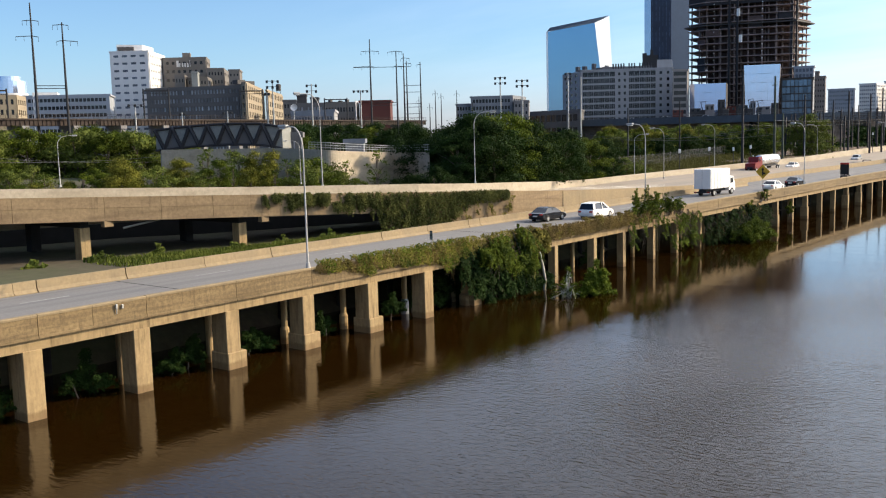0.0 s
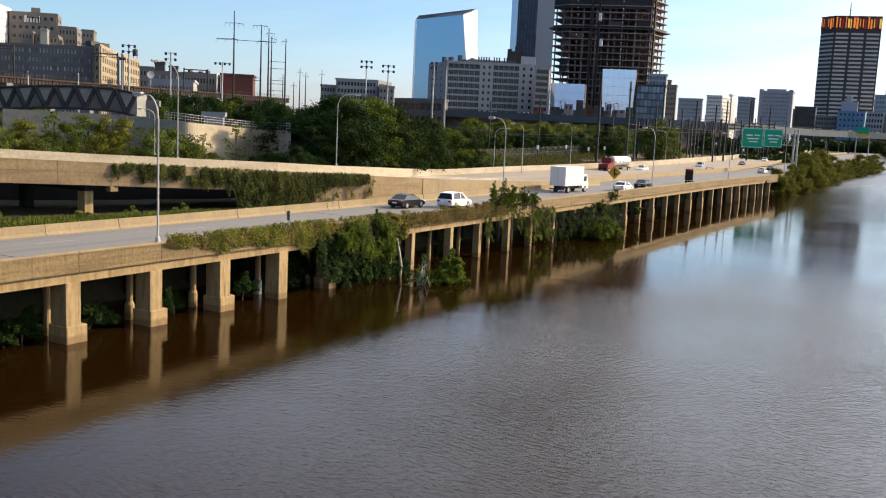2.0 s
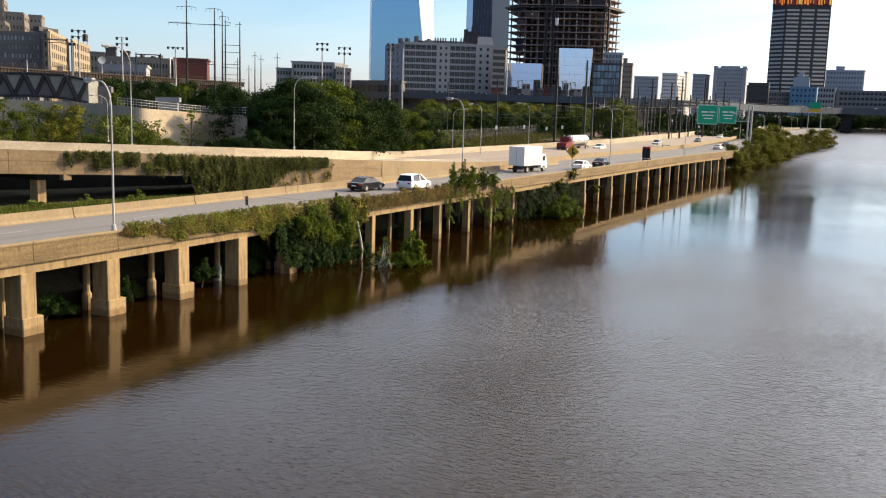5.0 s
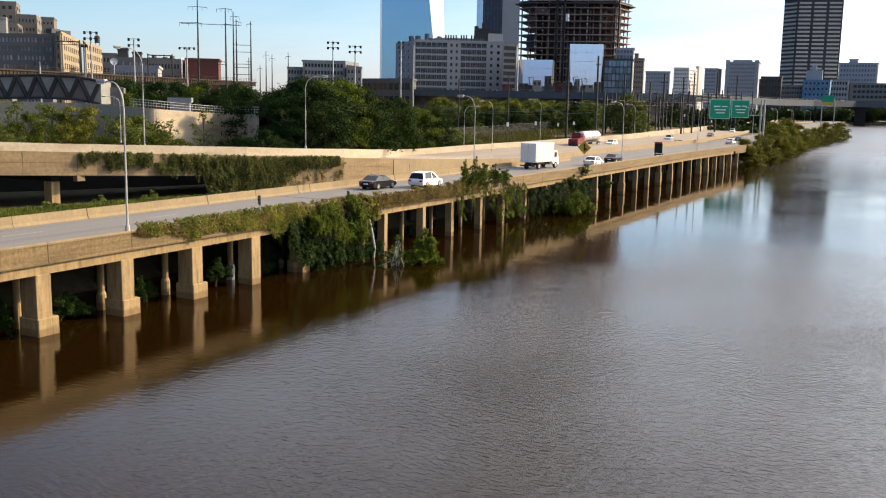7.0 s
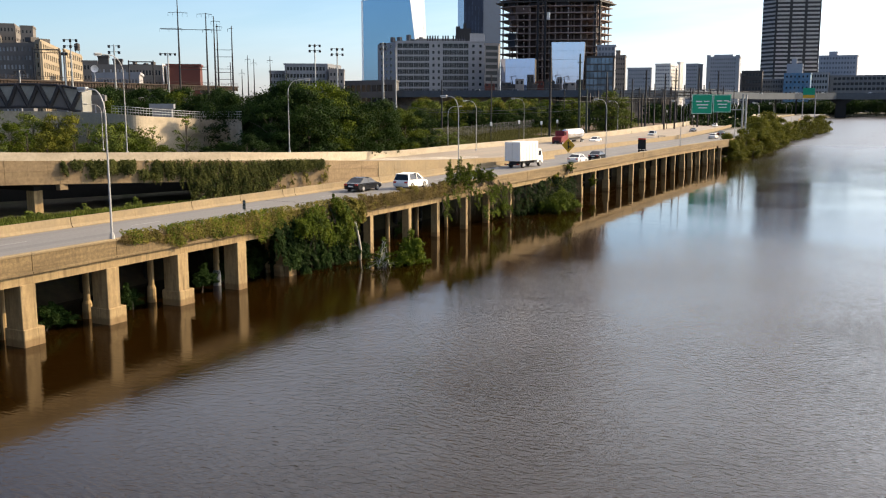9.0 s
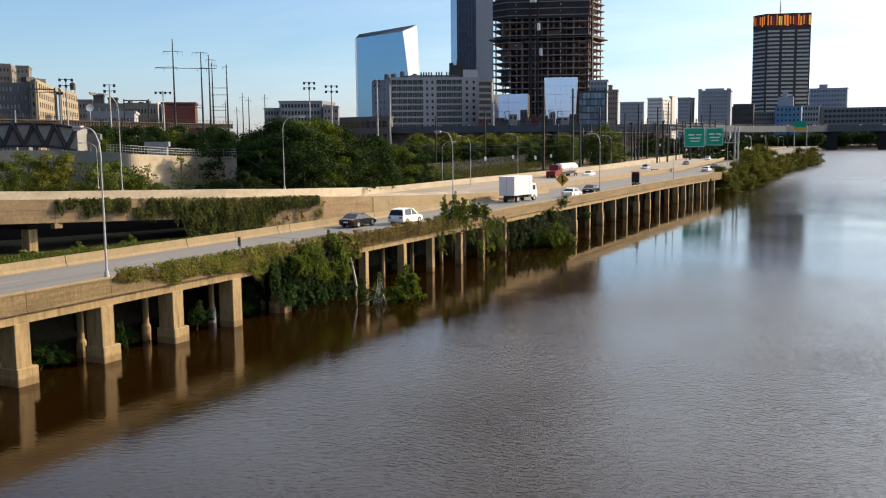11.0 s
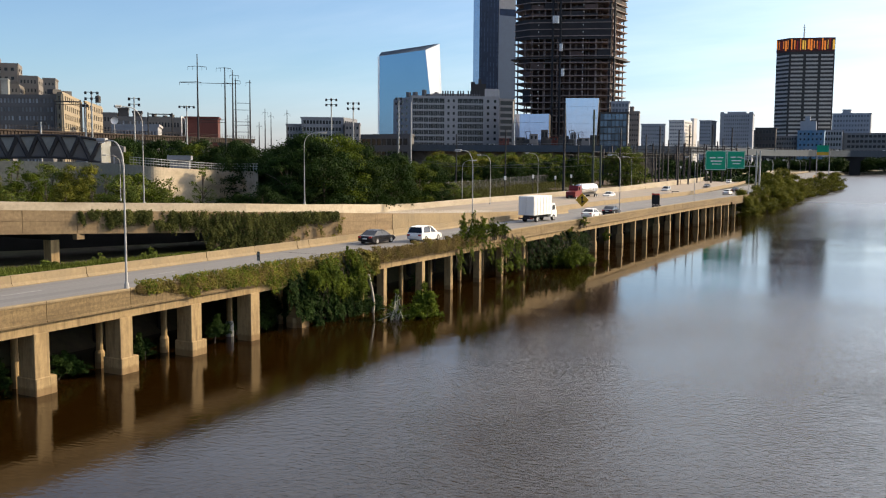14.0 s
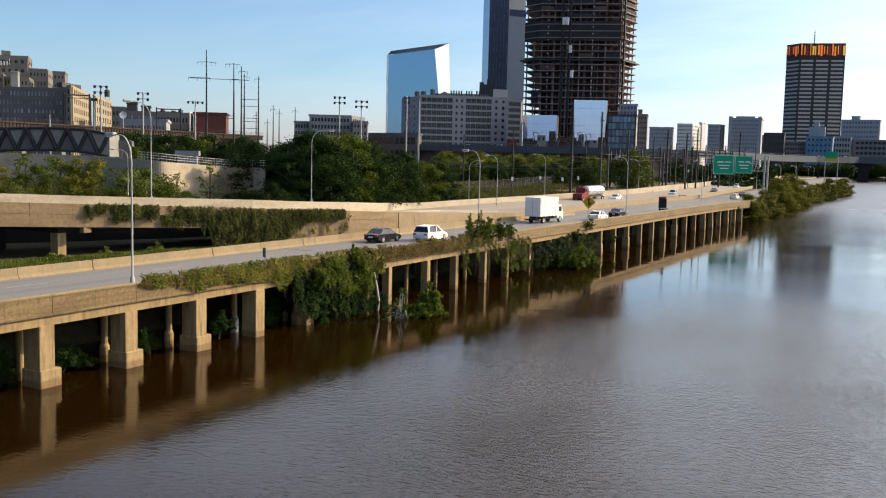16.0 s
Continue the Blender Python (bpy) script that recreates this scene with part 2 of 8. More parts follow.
def river_water():
    m = bpy.data.materials.new("river water")
    m.use_nodes = True
    nt = m.node_tree
    p = nt.nodes["Principled BSDF"]
    p.inputs["Roughness"].default_value, p.inputs["IOR"].default_value = 0.03, 1.40
    g = nt.nodes.new("ShaderNodeNewGeometry")
    n0 = nt.nodes.new("ShaderNodeTexNoise")
    n0.inputs["Scale"].default_value = 0.03
    nt.links.new(g.outputs["Position"], n0.inputs["Vector"])
    r = nt.nodes.new("ShaderNodeValToRGB")
    r.color_ramp.elements[0].color, r.color_ramp.elements[1].color = (0.0098, 0.0043, 0.0005, 1), (0.0122, 0.0055, 0.0007, 1)
    nt.links.new(n0.outputs["Fac"], r.inputs[0])
    nt.links.new(r.outputs[0], p.inputs["Base Color"])
    # small wind ripples, crests roughly across the stream, and a slower swell
    mp = nt.nodes.new("ShaderNodeMapping")
    mp.inputs["Rotation"].default_value = (0, 0, radians(28))
    mp.inputs["Scale"].default_value = (0.75, 1.7, 1)
    nt.links.new(g.outputs["Position"], mp.inputs["Vector"])
    n1, n2 = nt.nodes.new("ShaderNodeTexNoise"), nt.nodes.new("ShaderNodeTexNoise")
    n1.inputs["Scale"].default_value, n1.inputs["Detail"].default_value = 2.7, 5
    n2.inputs["Scale"].default_value, n2.inputs["Detail"].default_value = 0.22, 2
    nt.links.new(mp.outputs[0], n1.inputs["Vector"])
    nt.links.new(mp.outputs[0], n2.inputs["Vector"])
    # calm in the lee of the viaduct, rougher out on the open river
    sp = nt.nodes.new("ShaderNodeSeparateXYZ")
    nt.links.new(g.outputs["Position"], sp.inputs[0])
    calm = nt.nodes.new("ShaderNodeMapRange")
    calm.inputs[1].default_value, calm.inputs[2].default_value = 12.0, 25.0
    calm.inputs[3].default_value, calm.inputs[4].default_value = 0.14, 1.0
    nt.links.new(sp.outputs["X"], calm.inputs[0])
    dull = nt.nodes.new("ShaderNodeMapRange")
    dull.inputs[1].default_value, dull.inputs[2].default_value = 150.0, 330.0
    dull.inputs[3].default_value, dull.inputs[4].default_value = 0.025, 0.30
    nt.links.new(sp.outputs["Y"], dull.inputs[0])
    nt.links.new(dull.outputs[0], p.inputs["Roughness"])
    # the wind drops farther up the river, with loose cat's paws
    reach = nt.nodes.new("ShaderNodeMapRange")
    reach.inputs[1].default_value, reach.inputs[2].default_value = 18.0, 78.0
    reach.inputs[3].default_value, reach.inputs[4].default_value = 1.0, 0.16
    nt.links.new(sp.outputs["Y"], reach.inputs[0])
    paw = nt.nodes.new("ShaderNodeTexNoise")
    paw.inputs["Scale"].default_value, paw.inputs["Detail"].default_value = 0.045, 3
    nt.links.new(g.outputs["Position"], paw.inputs["Vector"])
    gust = nt.nodes.new("ShaderNodeMapRange")
    gust.inputs[1].default_value, gust.inputs[2].default_value = 0.3, 0.7
    gust.inputs[3].default_value, gust.inputs[4].default_value = 0.5, 1.3
    nt.links.new(paw.outputs["Fac"], gust.inputs[0])
    breeze = nt.nodes.new("ShaderNodeMapRange")
    breeze.inputs[1].default_value, breeze.inputs[2].default_value = 130.0, 270.0
    breeze.inputs[3].default_value, breeze.inputs[4].default_value = 1.0, 8.0
    nt.links.new(sp.outputs["Y"], breeze.inputs[0])
    upstream = nt.nodes.new("ShaderNodeMath")
    upstream.operation = "MULTIPLY"
    nt.links.new(reach.outputs[0], upstream.inputs[0])
    nt.links.new(breeze.outputs[0], upstream.inputs[1])
    windy, wind = nt.nodes.new("ShaderNodeMath"), nt.nodes.new("ShaderNodeMath")
    windy.operation = wind.operation = "MULTIPLY"
    nt.links.new(upstream.outputs[0], windy.inputs[0])
    nt.links.new(gust.outputs[0], windy.inputs[1])
    nt.links.new(windy.outputs[0], wind.inputs[0])
    nt.links.new(calm.outputs[0], wind.inputs[1])
    b1, b2 = nt.nodes.new("ShaderNodeBump"), nt.nodes.new("ShaderNodeBump")
    st = nt.nodes.new("ShaderNodeMath")
    st.operation = "MULTIPLY"
    st.inputs[1].default_value = 0.55
    nt.links.new(wind.outputs[0], st.inputs[0])
    nt.links.new(st.outputs[0], b1.inputs["Strength"])
    b1.inputs["Distance"].default_value = 0.16
    nt.links.new(n1.outputs["Fac"], b1.inputs["Height"])
    b2.inputs["Strength"].default_value, b2.inputs["Distance"].default_value = 0.04, 0.3
    nt.links.new(n2.outputs["Fac"], b2.inputs["Height"])
    nt.links.new(b1.outputs[0], b2.inputs["Normal"])
    nt.links.new(b2.outputs[0], p.inputs["Normal"])
    return m


CONCRETE = paint("weathered tan concrete", (0.172, 0.121, 0.058), 0.9, fine=5.0, coarse=0.9, vary=0.34, bump=0.35, stain=(0.055, 0.036, 0.017), streak=(1, 0.22, 3.2), each=0.1, drip=0.6)
PIER = paint("stained pier concrete", (0.285, 0.203, 0.100), 0.9, fine=3.5, coarse=1.0, vary=0.15, stain=(0.10, 0.064, 0.030), streak=(2.4, 2.4, 0.4), each=0.14, drip=0.7, tide=0.42)
BARRIER = paint("pale barrier concrete", (0.245, 0.186, 0.106), 0.9, fine=4.0, coarse=0.7, vary=0.16, stain=(0.18, 0.14, 0.09), streak=(1, 0.7, 0.6), each=0.07, drip=0.3)
WALLS = paint("retaining wall concrete", (0.222, 0.158, 0.088), 0.9, fine=4.0, coarse=0.5, vary=0.24, stain=(0.10, 0.068, 0.040), streak=(1, 0.25, 2.6), each=0.06, drip=0.5)
GREY = paint("grey concrete", (0.185, 0.198, 0.222), 0.9, fine=1.0, coarse=0.12, vary=0.15)
# near-black so the voids under deck and ramp hold their shade as colour
SHADEDARKC = paint("near-black concrete for shade and dark parts", (0.018, 0.017, 0.0165), 0.9, fine=1.0, coarse=0.12, vary=0.2)
ASPHALT = paint("worn grey asphalt", (0.168, 0.162, 0.156), 0.85, fine=6.0, coarse=1.0, vary=0.16, stain=(0.088, 0.087, 0.088), streak=(0.9, 0.015, 1))
ROADB = paint("light concrete roadway", (0.27, 0.225, 0.172), 0.85, fine=5.0, coarse=1.0, vary=0.12, stain=(0.18, 0.16, 0.14), streak=(0.6, 0.02, 1))
LINE = paint("worn white line", (0.29, 0.285, 0.275), 0.8, fine=4.0, vary=0.2)
SOIL = paint("earth and dry grass", (0.06, 0.048, 0.03), 1.0, fine=1.2, coarse=0.08, vary=0.35, stain=(0.05, 0.07, 0.022))
MUD = paint("dark bank mud", (0.045, 0.032, 0.02), 1.0, fine=1.2, coarse=0.2, vary=0.3)
BALLAST = paint("rail ballast", (0.16, 0.115, 0.08), 1.0, fine=2.0, coarse=0.1, vary=0.3)
STEEL = paint("galvanised steel", (0.42, 0.42, 0.40), 0.5, 0.6, fine=6.0, vary=0.1, bump=0)
LAMPST = paint("weathered lamp steel", (0.40, 0.395, 0.38), 0.6, 0.15, fine=6.0, vary=0.12, bump=0)
MAST = paint("dark mast steel", (0.028, 0.028, 0.031), 0.7, 0.2, fine=3.0, vary=0.2, bump=0)
RUST = paint("rusty girder", (0.030, 0.020, 0.016), 0.85, fine=2.0, coarse=0.3, vary=0.3, stain=(0.05, 0.035, 0.025))
BROWN = paint("brown primer steel", (0.27, 0.215, 0.20), 0.85, fine=0.6, coarse=0.06, vary=0.3)
WOOD = paint("old pole wood", (0.06, 0.075, 0.06), 0.95, fine=4.0, vary=0.3)
BARK = paint("bark", (0.10, 0.08, 0.06), 1.0, fine=5.0, vary=0.35)
DEADWOOD = paint("bleached dead wood", (0.45, 0.42, 0.36), 1.0, fine=5.0, vary=0.25)
WHITEB = paint("white facade", (0.62, 0.61, 0.60), 0.85, fine=0.3, coarse=0.03, vary=0.06)
PALEGR = paint("pale grey facade", (0.29, 0.315, 0.355), 0.85, fine=0.3, coarse=0.03, vary=0.08)
BRICKB = paint("buff brick facade", (0.27, 0.222, 0.152), 0.9, fine=0.4, coarse=0.03, vary=0.12)
TANB = paint("grey tan facade", (0.185, 0.178, 0.178), 0.9, fine=0.4, coarse=0.03, vary=0.1)
LIMEST = paint("limestone facade", (0.292, 0.292, 0.305), 0.9, fine=0.4, coarse=0.03, vary=0.1)
REDB = paint("red brick shed", (0.105, 0.034, 0.027), 0.9, fine=0.4, coarse=0.05, vary=0.15)
BLUEB = paint("blue mural facade", (0.085, 0.20, 0.33), 0.85, fine=0.3, coarse=0.12, vary=0.3, stain=(0.24, 0.27, 0.30))
DARKB = paint("dark facade", (0.045, 0.042, 0.042), 0.6, fine=0.4, coarse=0.03, vary=0.15)
NET = paint("dark safety netting", (0.03, 0.03, 0.034), 0.9, fine=0.5, coarse=0.1, vary=0.25)
LOUVRE = paint("pale louvre band", (0.46, 0.43, 0.40), 0.6, fine=0.5, vary=0.1)
WINDOW = paint("dark window glass", (0.013, 0.016, 0.022), 0.15, fine=0.2, coarse=0.05, vary=0.3, bump=0, each=0.4, spec=0.4)
BLUEGL = paint("blue mirror curtain wall", (0.235, 0.385, 0.55), 0.06, 0.9, fine=0.02, coarse=0.01, vary=0.06, bump=0)
# base near white: the bright sky's glare is part of the colour
GLAREGL = paint("white glass with sun glare in its colour", (0.85, 0.89, 0.93), 0.25, 0.3, fine=0.02, coarse=0.01, vary=0.04, bump=0)
PALEGL = paint("pale mirror curtain wall", (0.62, 0.69, 0.88), 0.08, 0.85, fine=0.02, coarse=0.01, vary=0.05, bump=0)
WHITEP = paint("white paint", (0.78, 0.77, 0.74), 0.4, fine=1.5, vary=0.04, bump=0)
BLACKP = paint("black car paint", (0.012, 0.013, 0.016), 0.25, fine=2.0, vary=0.1, bump=0)
SILVER = paint("silver car paint", (0.45, 0.46, 0.47), 0.3, 0.5, fine=2.0, vary=0.05, bump=0)
REDP = paint("red paint", (0.45, 0.03, 0.02), 0.4, fine=2.0, vary=0.1, bump=0)
CABRED = paint("dark red cab paint", (0.16, 0.015, 0.012), 0.35, fine=2.0, vary=0.1, bump=0)
RUBBER = paint("rubber", (0.02, 0.02, 0.02), 0.9, fine=4.0, vary=0.2, bump=0)
CHROME = paint("polished tank steel", (0.75, 0.76, 0.78), 0.25, 0.8, fine=1.0, vary=0.05, bump=0)
SIGNGR = paint("green sign sheeting", (0.0, 0.32, 0.17), 0.5, fine=1.0, vary=0.05, bump=0)
SIGNYE = paint("yellow sign sheeting", (0.62, 0.36, 0.02), 0.5, fine=2.0, vary=0.08, bump=0)
SIGNWH = paint("white sign lettering", (0.75, 0.77, 0.75), 0.5, fine=2.0, vary=0.05, bump=0)
GLOWOR = paint("glowing orange sign", (0.75, 0.22, 0.03), 0.5, fine=0.3, coarse=0.1, vary=0.3, bump=0)
GLOWYE = paint("glowing yellow sign", (0.75, 0.45, 0.05), 0.5, fine=0.3, coarse=0.1, vary=0.3, bump=0)
for _m, _c in ((GLOWOR, (1.0, 0.26, 0.03, 1)), (GLOWYE, (1.0, 0.52, 0.08, 1))):
    _m.node_tree.nodes["Principled BSDF"].inputs["Emission Color"].default_value = _c
    _m.node_tree.nodes["Principled BSDF"].inputs["Emission Strength"].default_value = 0.35
LENSR = paint("red lamp lens", (0.35, 0.02, 0.015), 0.3, fine=2.0, vary=0.05, bump=0)
PALE = paint("pale worn concrete", (0.335, 0.29, 0.218), 0.9, fine=3.0, coarse=0.4, vary=0.2, stain=(0.19, 0.155, 0.105), streak=(1, 0.3, 1.8))
LEAF = leafy("tree leaves", (0.008, 0.020, 0.002), (0.110, 0.140, 0.014))
LEAFY = leafy("yellow green leaves", (0.024, 0.046, 0.008), (0.175, 0.20, 0.040))
# dark foliage; also painted shade inside shrubs and under the viaduct
LEAFDSHADE = leafy("dark leaves, also for shaded growth", (0.004, 0.012, 0.003), (0.030, 0.056, 0.011))
LEAFO = leafy("olive bank leaves", (0.013, 0.025, 0.003), (0.225, 0.215, 0.030))
IVY = leafy("ivy leaves", (0.012, 0.022, 0.005), (0.105, 0.108, 0.028))
IVYBROWN = leafy("dry brown creeper", (0.045, 0.034, 0.013), (0.185, 0.135, 0.046))
LEAFG = leafy("bright green leaves", (0.012, 0.030, 0.003), (0.130, 0.165, 0.014))
IVYDRY = leafy("yellowing creeper leaves", (0.050, 0.048, 0.012), (0.215, 0.185, 0.036))
GRASS = leafy("grass blades", (0.03, 0.05, 0.008), (0.14, 0.16, 0.03))
GRASSD = leafy("dark weeds", (0.022, 0.028, 0.007), (0.125, 0.118, 0.034))
NAVYGL = paint("navy window glass", (0.022, 0.040, 0.082), 0.5, 0.0, fine=0.2, coarse=0.05, vary=0.3, bump=0, each=0.3, spec=0.2)
BRIDGE = paint("grey blue bridge girder", (0.098, 0.110, 0.124), 1.0, fine=0.5, coarse=0.05, vary=0.15, spec=0.0)
UNDER = paint("stained wall under the road", (0.24, 0.185, 0.15), 0.9, fine=0.4, coarse=0.06, vary=0.45)
# slab brown made darker, interior shade in the colour; also on some screens
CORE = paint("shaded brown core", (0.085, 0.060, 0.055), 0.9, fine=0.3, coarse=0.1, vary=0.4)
EDGEGL = paint("pale blue edge glass", (0.95, 0.88, 0.78), 0.1, 0.9, fine=0.1, coarse=0.02, vary=0.06, bump=0)
SMOKE = paint("smoked blue glass", (0.10, 0.14, 0.20), 0.08, 0.7, fine=0.1, coarse=0.05, vary=0.3, bump=0, each=0.45)
DULL = paint("dull fence wire", (0.16, 0.16, 0.155), 0.8, 0.2, fine=4.0, vary=0.2, bump=0)
SLATE = paint("slate blue cladding", (0.040, 0.076, 0.140), 0.6, fine=0.3, coarse=0.03, vary=0.1, bump=0)
# next two facade tones are lowered so that walls look shaded
HOSPITAL = paint("grey brown hospital brick", (0.155, 0.140, 0.125), 0.9, fine=0.4, coarse=0.05, vary=0.14)
SHADEGR = paint("grey stone darkened for shaded facades", (0.112, 0.110, 0.112), 0.9, fine=0.4, coarse=0.05, vary=0.16)
BLINDS = paint("windows with drawn blinds", (0.25, 0.27, 0.30), 0.4, fine=0.2, coarse=0.05, vary=0.3, bump=0, each=0.7)
# glass lightened to grey blue, distance haze put into the colour
HAZEGL = paint("window glass paled for haze", (0.12, 0.14, 0.175), 0.4, fine=0.2, coarse=0.05, vary=0.2, bump=0, each=0.25)
MAROON = paint("dark red sign board", (0.085, 0.022, 0.018), 0.6, fine=0.3, coarse=0.1, vary=0.3, bump=0)
PANEL = paint("pale grey bridge panels", (0.22, 0.225, 0.21), 0.7, fine=1.5, coarse=0.3, vary=0.15)
WATER = river_water()


# ---- mesh helpers ----
def link(name, bm, material, parent=None, label=""):
    me = bpy.data.meshes.new(name)
    bmesh.ops.recalc_face_normals(bm, faces=bm.faces[:])
    bm.to_mesh(me)
    bm.free()
    me.materials.append(material)
    ob = new(name, me)
    if parent:
        ob.parent = parent
    if label:
        ob["label"] = label
    return ob


def part(name, bm, material, parent, label=""):
    return link(name, bm, material, parent, label)


def share(name, ob_or_mesh, parent, m):
    """A further piece on the same mesh."""
    me = ob_or_mesh if isinstance(ob_or_mesh, bpy.types.Mesh) else ob_or_mesh.data
    ob = new(name, me)
    ob.parent = parent
    ob.matrix_basis = m
    return ob


def empty(name, m=None):
    ob = new(name)
    ob.empty_display_size = 0.3
    if m is not None:
        ob.matrix_basis = m
    return ob


def box(bm, x0, x1, y0, y1, z0, z1, bevel=0.0):
    vs = [bm.verts.new(p) for p in ((x0, y0, z0), (x1, y0, z0), (x1, y1, z0), (x0, y1, z0), (x0, y0, z1), (x1, y0, z1), (x1, y1, z1), (x0, y1, z1))]
    fs = [bm.faces.new([vs[i] for i in q]) for q in ((0, 3, 2, 1), (4, 5, 6, 7), (0, 1, 5, 4), (1, 2, 6, 5), (2, 3, 7, 6), (3, 0, 4, 7))]
    if bevel:
        edges = list({e for f in fs for e in f.edges})
        bmesh.ops.bevel(bm, geom=edges, offset=bevel, segments=1, affect="EDGES")
    return vs


def prism(bm, foot, z0, z1):
    """An upright prism over a footprint; z1 may be one height or one per corner."""
    tops = z1 if isinstance(z1, (list, tuple)) else [z1] * len(foot)
    lo = [bm.verts.new((p[0], p[1], z0)) for p in foot]
    hi = [bm.verts.new((p[0], p[1], z)) for p, z in zip(foot, tops)]
    n = len(foot)
    bm.faces.new(lo[::-1])
    bm.faces.new(hi)
    for i in range(n):
        bm.faces.new((lo[i], lo[(i + 1) % n], hi[(i + 1) % n], hi[i]))


def tube(bm, pts, radii, n=8):
    """A round bar through pts."""
    rings = []
    for i, p in enumerate(pts):
        p = Vector(p)
        a = Vector(pts[max(0, i - 1)])
        b = Vector(pts[min(len(pts) - 1, i + 1)])
        d = (b - a).normalized()
        q = d.to_track_quat("Z", "Y")
        r = radii[i] if isinstance(radii, (list, tuple)) else radii
        rings.append([bm.verts.new(p + q @ Vector((r * math.cos(k * math.tau / n), r * math.sin(k * math.tau / n), 0))) for k in range(n)])
    for r0, r1 in zip(rings, rings[1:]):
        for k in range(n):
            bm.faces.new((r0[k], r0[(k + 1) % n], r1[(k + 1) % n], r1[k]))
    bm.faces.new(rings[0][::-1])
    bm.faces.new(rings[-1])


def sweep(bm, sections):
    """A closed solid through cross-sections, each a list of points, all of one length."""
    rows = [[bm.verts.new(p) for p in s] for s in sections]
    n = len(rows[0])
    for a, b in zip(rows, rows[1:]):
        for k in range(n):
            bm.faces.new((a[k], a[(k + 1) % n], b[(k + 1) % n], b[k]))
    bm.faces.new(rows[0][::-1])
    bm.faces.new(rows[-1])


def lerp(table, v):
    """Straight-line reading of a table of (key, value)."""
    if v <= table[0][0]:
        return table[0][1]
    for (a, p), (b, q) in zip(table, table[1:]):
        if v <= b:
            return p + (q - p) * (v - a) / (b - a)
    return table[-1][1]


def at(bearing, far):
    """The place seen from the eye at a bearing (degrees, the viaduct runs at 38) and a distance."""
    r = radians(bearing - 38)
    return Vector((EYE[0] + far * math.sin(r), EYE[1] + far * math.cos(r)))


def up(elevation, far):
    return EYE[2] + far * math.tan(radians(elevation))


def leaves_mesh(name, centres, normals, sizes, material, rng, long=1.5):
    """One small folded leaf at every centre."""
    n = len(centres)
    t = rng.normal(size=(n, 3))
    t -= (t * normals).sum(1)[:, None] * normals
    t /= np.linalg.norm(t, axis=1)[:, None] + 1e-9
    b = np.cross(normals, t)
    h = sizes[:, None]
    v = np.empty((n, 4, 3))
    v[:, 0] = centres - t * h * long * 0.5
    v[:, 1] = centres + b * h * 0.5 + normals * h * 0.12
    v[:, 2] = centres + t * h * long * 0.5
    v[:, 3] = centres - b * h * 0.5 + normals * h * 0.12
    me = bpy.data.meshes.new(name)
    me.from_pydata(v.reshape(-1, 3).tolist(), [], np.arange(4 * n).reshape(n, 4).tolist())
    me.materials.append(material)
    return me


def clump_leaves(rng, clumps, per, size):
    """Leaves over the skins of many small rounded clumps: (centre, radii) each."""
    cs, ns = [], []
    for c, r in clumps:
        k = max(12, int(per * (r[0] * r[1] * r[2]) ** (2 / 3)))
        d = rng.normal(size=(k, 3))
        d /= np.linalg.norm(d, axis=1)[:, None]
        d[:, 2] = np.where(d[:, 2] < -0.5, -d[:, 2] * 0.6, d[:, 2])
        rad = np.where(rng.uniform(size=(k, 1)) < 0.14, rng.uniform(1.05, 1.5, size=(k, 1)), rng.uniform(0.62, 1.1, size=(k, 1)))
        cs.append(np.asarray(c) + d * np.asarray(r) * rad)
        nn = d + rng.normal(scale=0.36, size=(k, 3))
        ns.append(nn / np.linalg.norm(nn, axis=1)[:, None])
    cs, ns = np.concatenate(cs), np.concatenate(ns)
    return cs, ns, rng.uniform(0.6, 1.3, size=len(cs)) * size


def make_tree(seed, height, spread, material, leaf=0.18, per=200, clear=0.12, name="tree", big=1.0):
    """A tree at the origin: tapered trunk with limbs, and a crown of leaf clumps."""
    rng = np.random.default_rng(seed)
    top = empty(name)
    bm = bmesh.new()
    lean = rng.normal(scale=0.04, size=2) * height
    spine = [(lean[0] * f, lean[1] * f, height * f * 0.85) for f in (0, 0.25, 0.5, 0.75, 1)]
    tube(bm, spine, [height * 0.022 * (1 - 0.8 * f) for f in (0, 0.25, 0.5, 0.75, 1)], 7)
    clumps = []
    for i in range(int((26 + height * 2.0) / big)):
        f = rng.uniform(clear, 1.0)
        a = rng.uniform(0, math.tau)
        w = spread * (0.55 + 0.45 * math.sin(math.pi * min(1, (f - clear) / (1 - clear) * 0.8 + 0.15))) * rng.uniform(0.25, 1.0)
        if f > 0.85:
            w *= 0.55
        c = (lean[0] * f + w * math.cos(a), lean[1] * f + w * math.sin(a), height * f * 0.93)
        s = rng.uniform(0.15, 0.31) * spread * (0.4 + 0.6 * big)
        clumps.append((c, (s, s * rng.uniform(0.8, 1.2), s * rng.uniform(0.6, 0.9))))
        if i % 4 == 0:
            z0 = height * max(0.12, f * 0.65)
            tube(bm, [(lean[0] * f * 0.7, lean[1] * f * 0.7, z0), ((c[0] + lean[0]) / 2, (c[1] + lean[1]) / 2, (z0 + c[2]) / 2 + 0.3), c], [height * 0.009, height * 0.006, height * 0.002], 5)
    part("trunk", bm, BARK, top)
    cs, ns, sz = clump_leaves(rng, clumps, per, leaf)
    crown = new("crown", leaves_mesh("crown", cs, ns, sz, material, rng))
    crown.parent = top
    return top


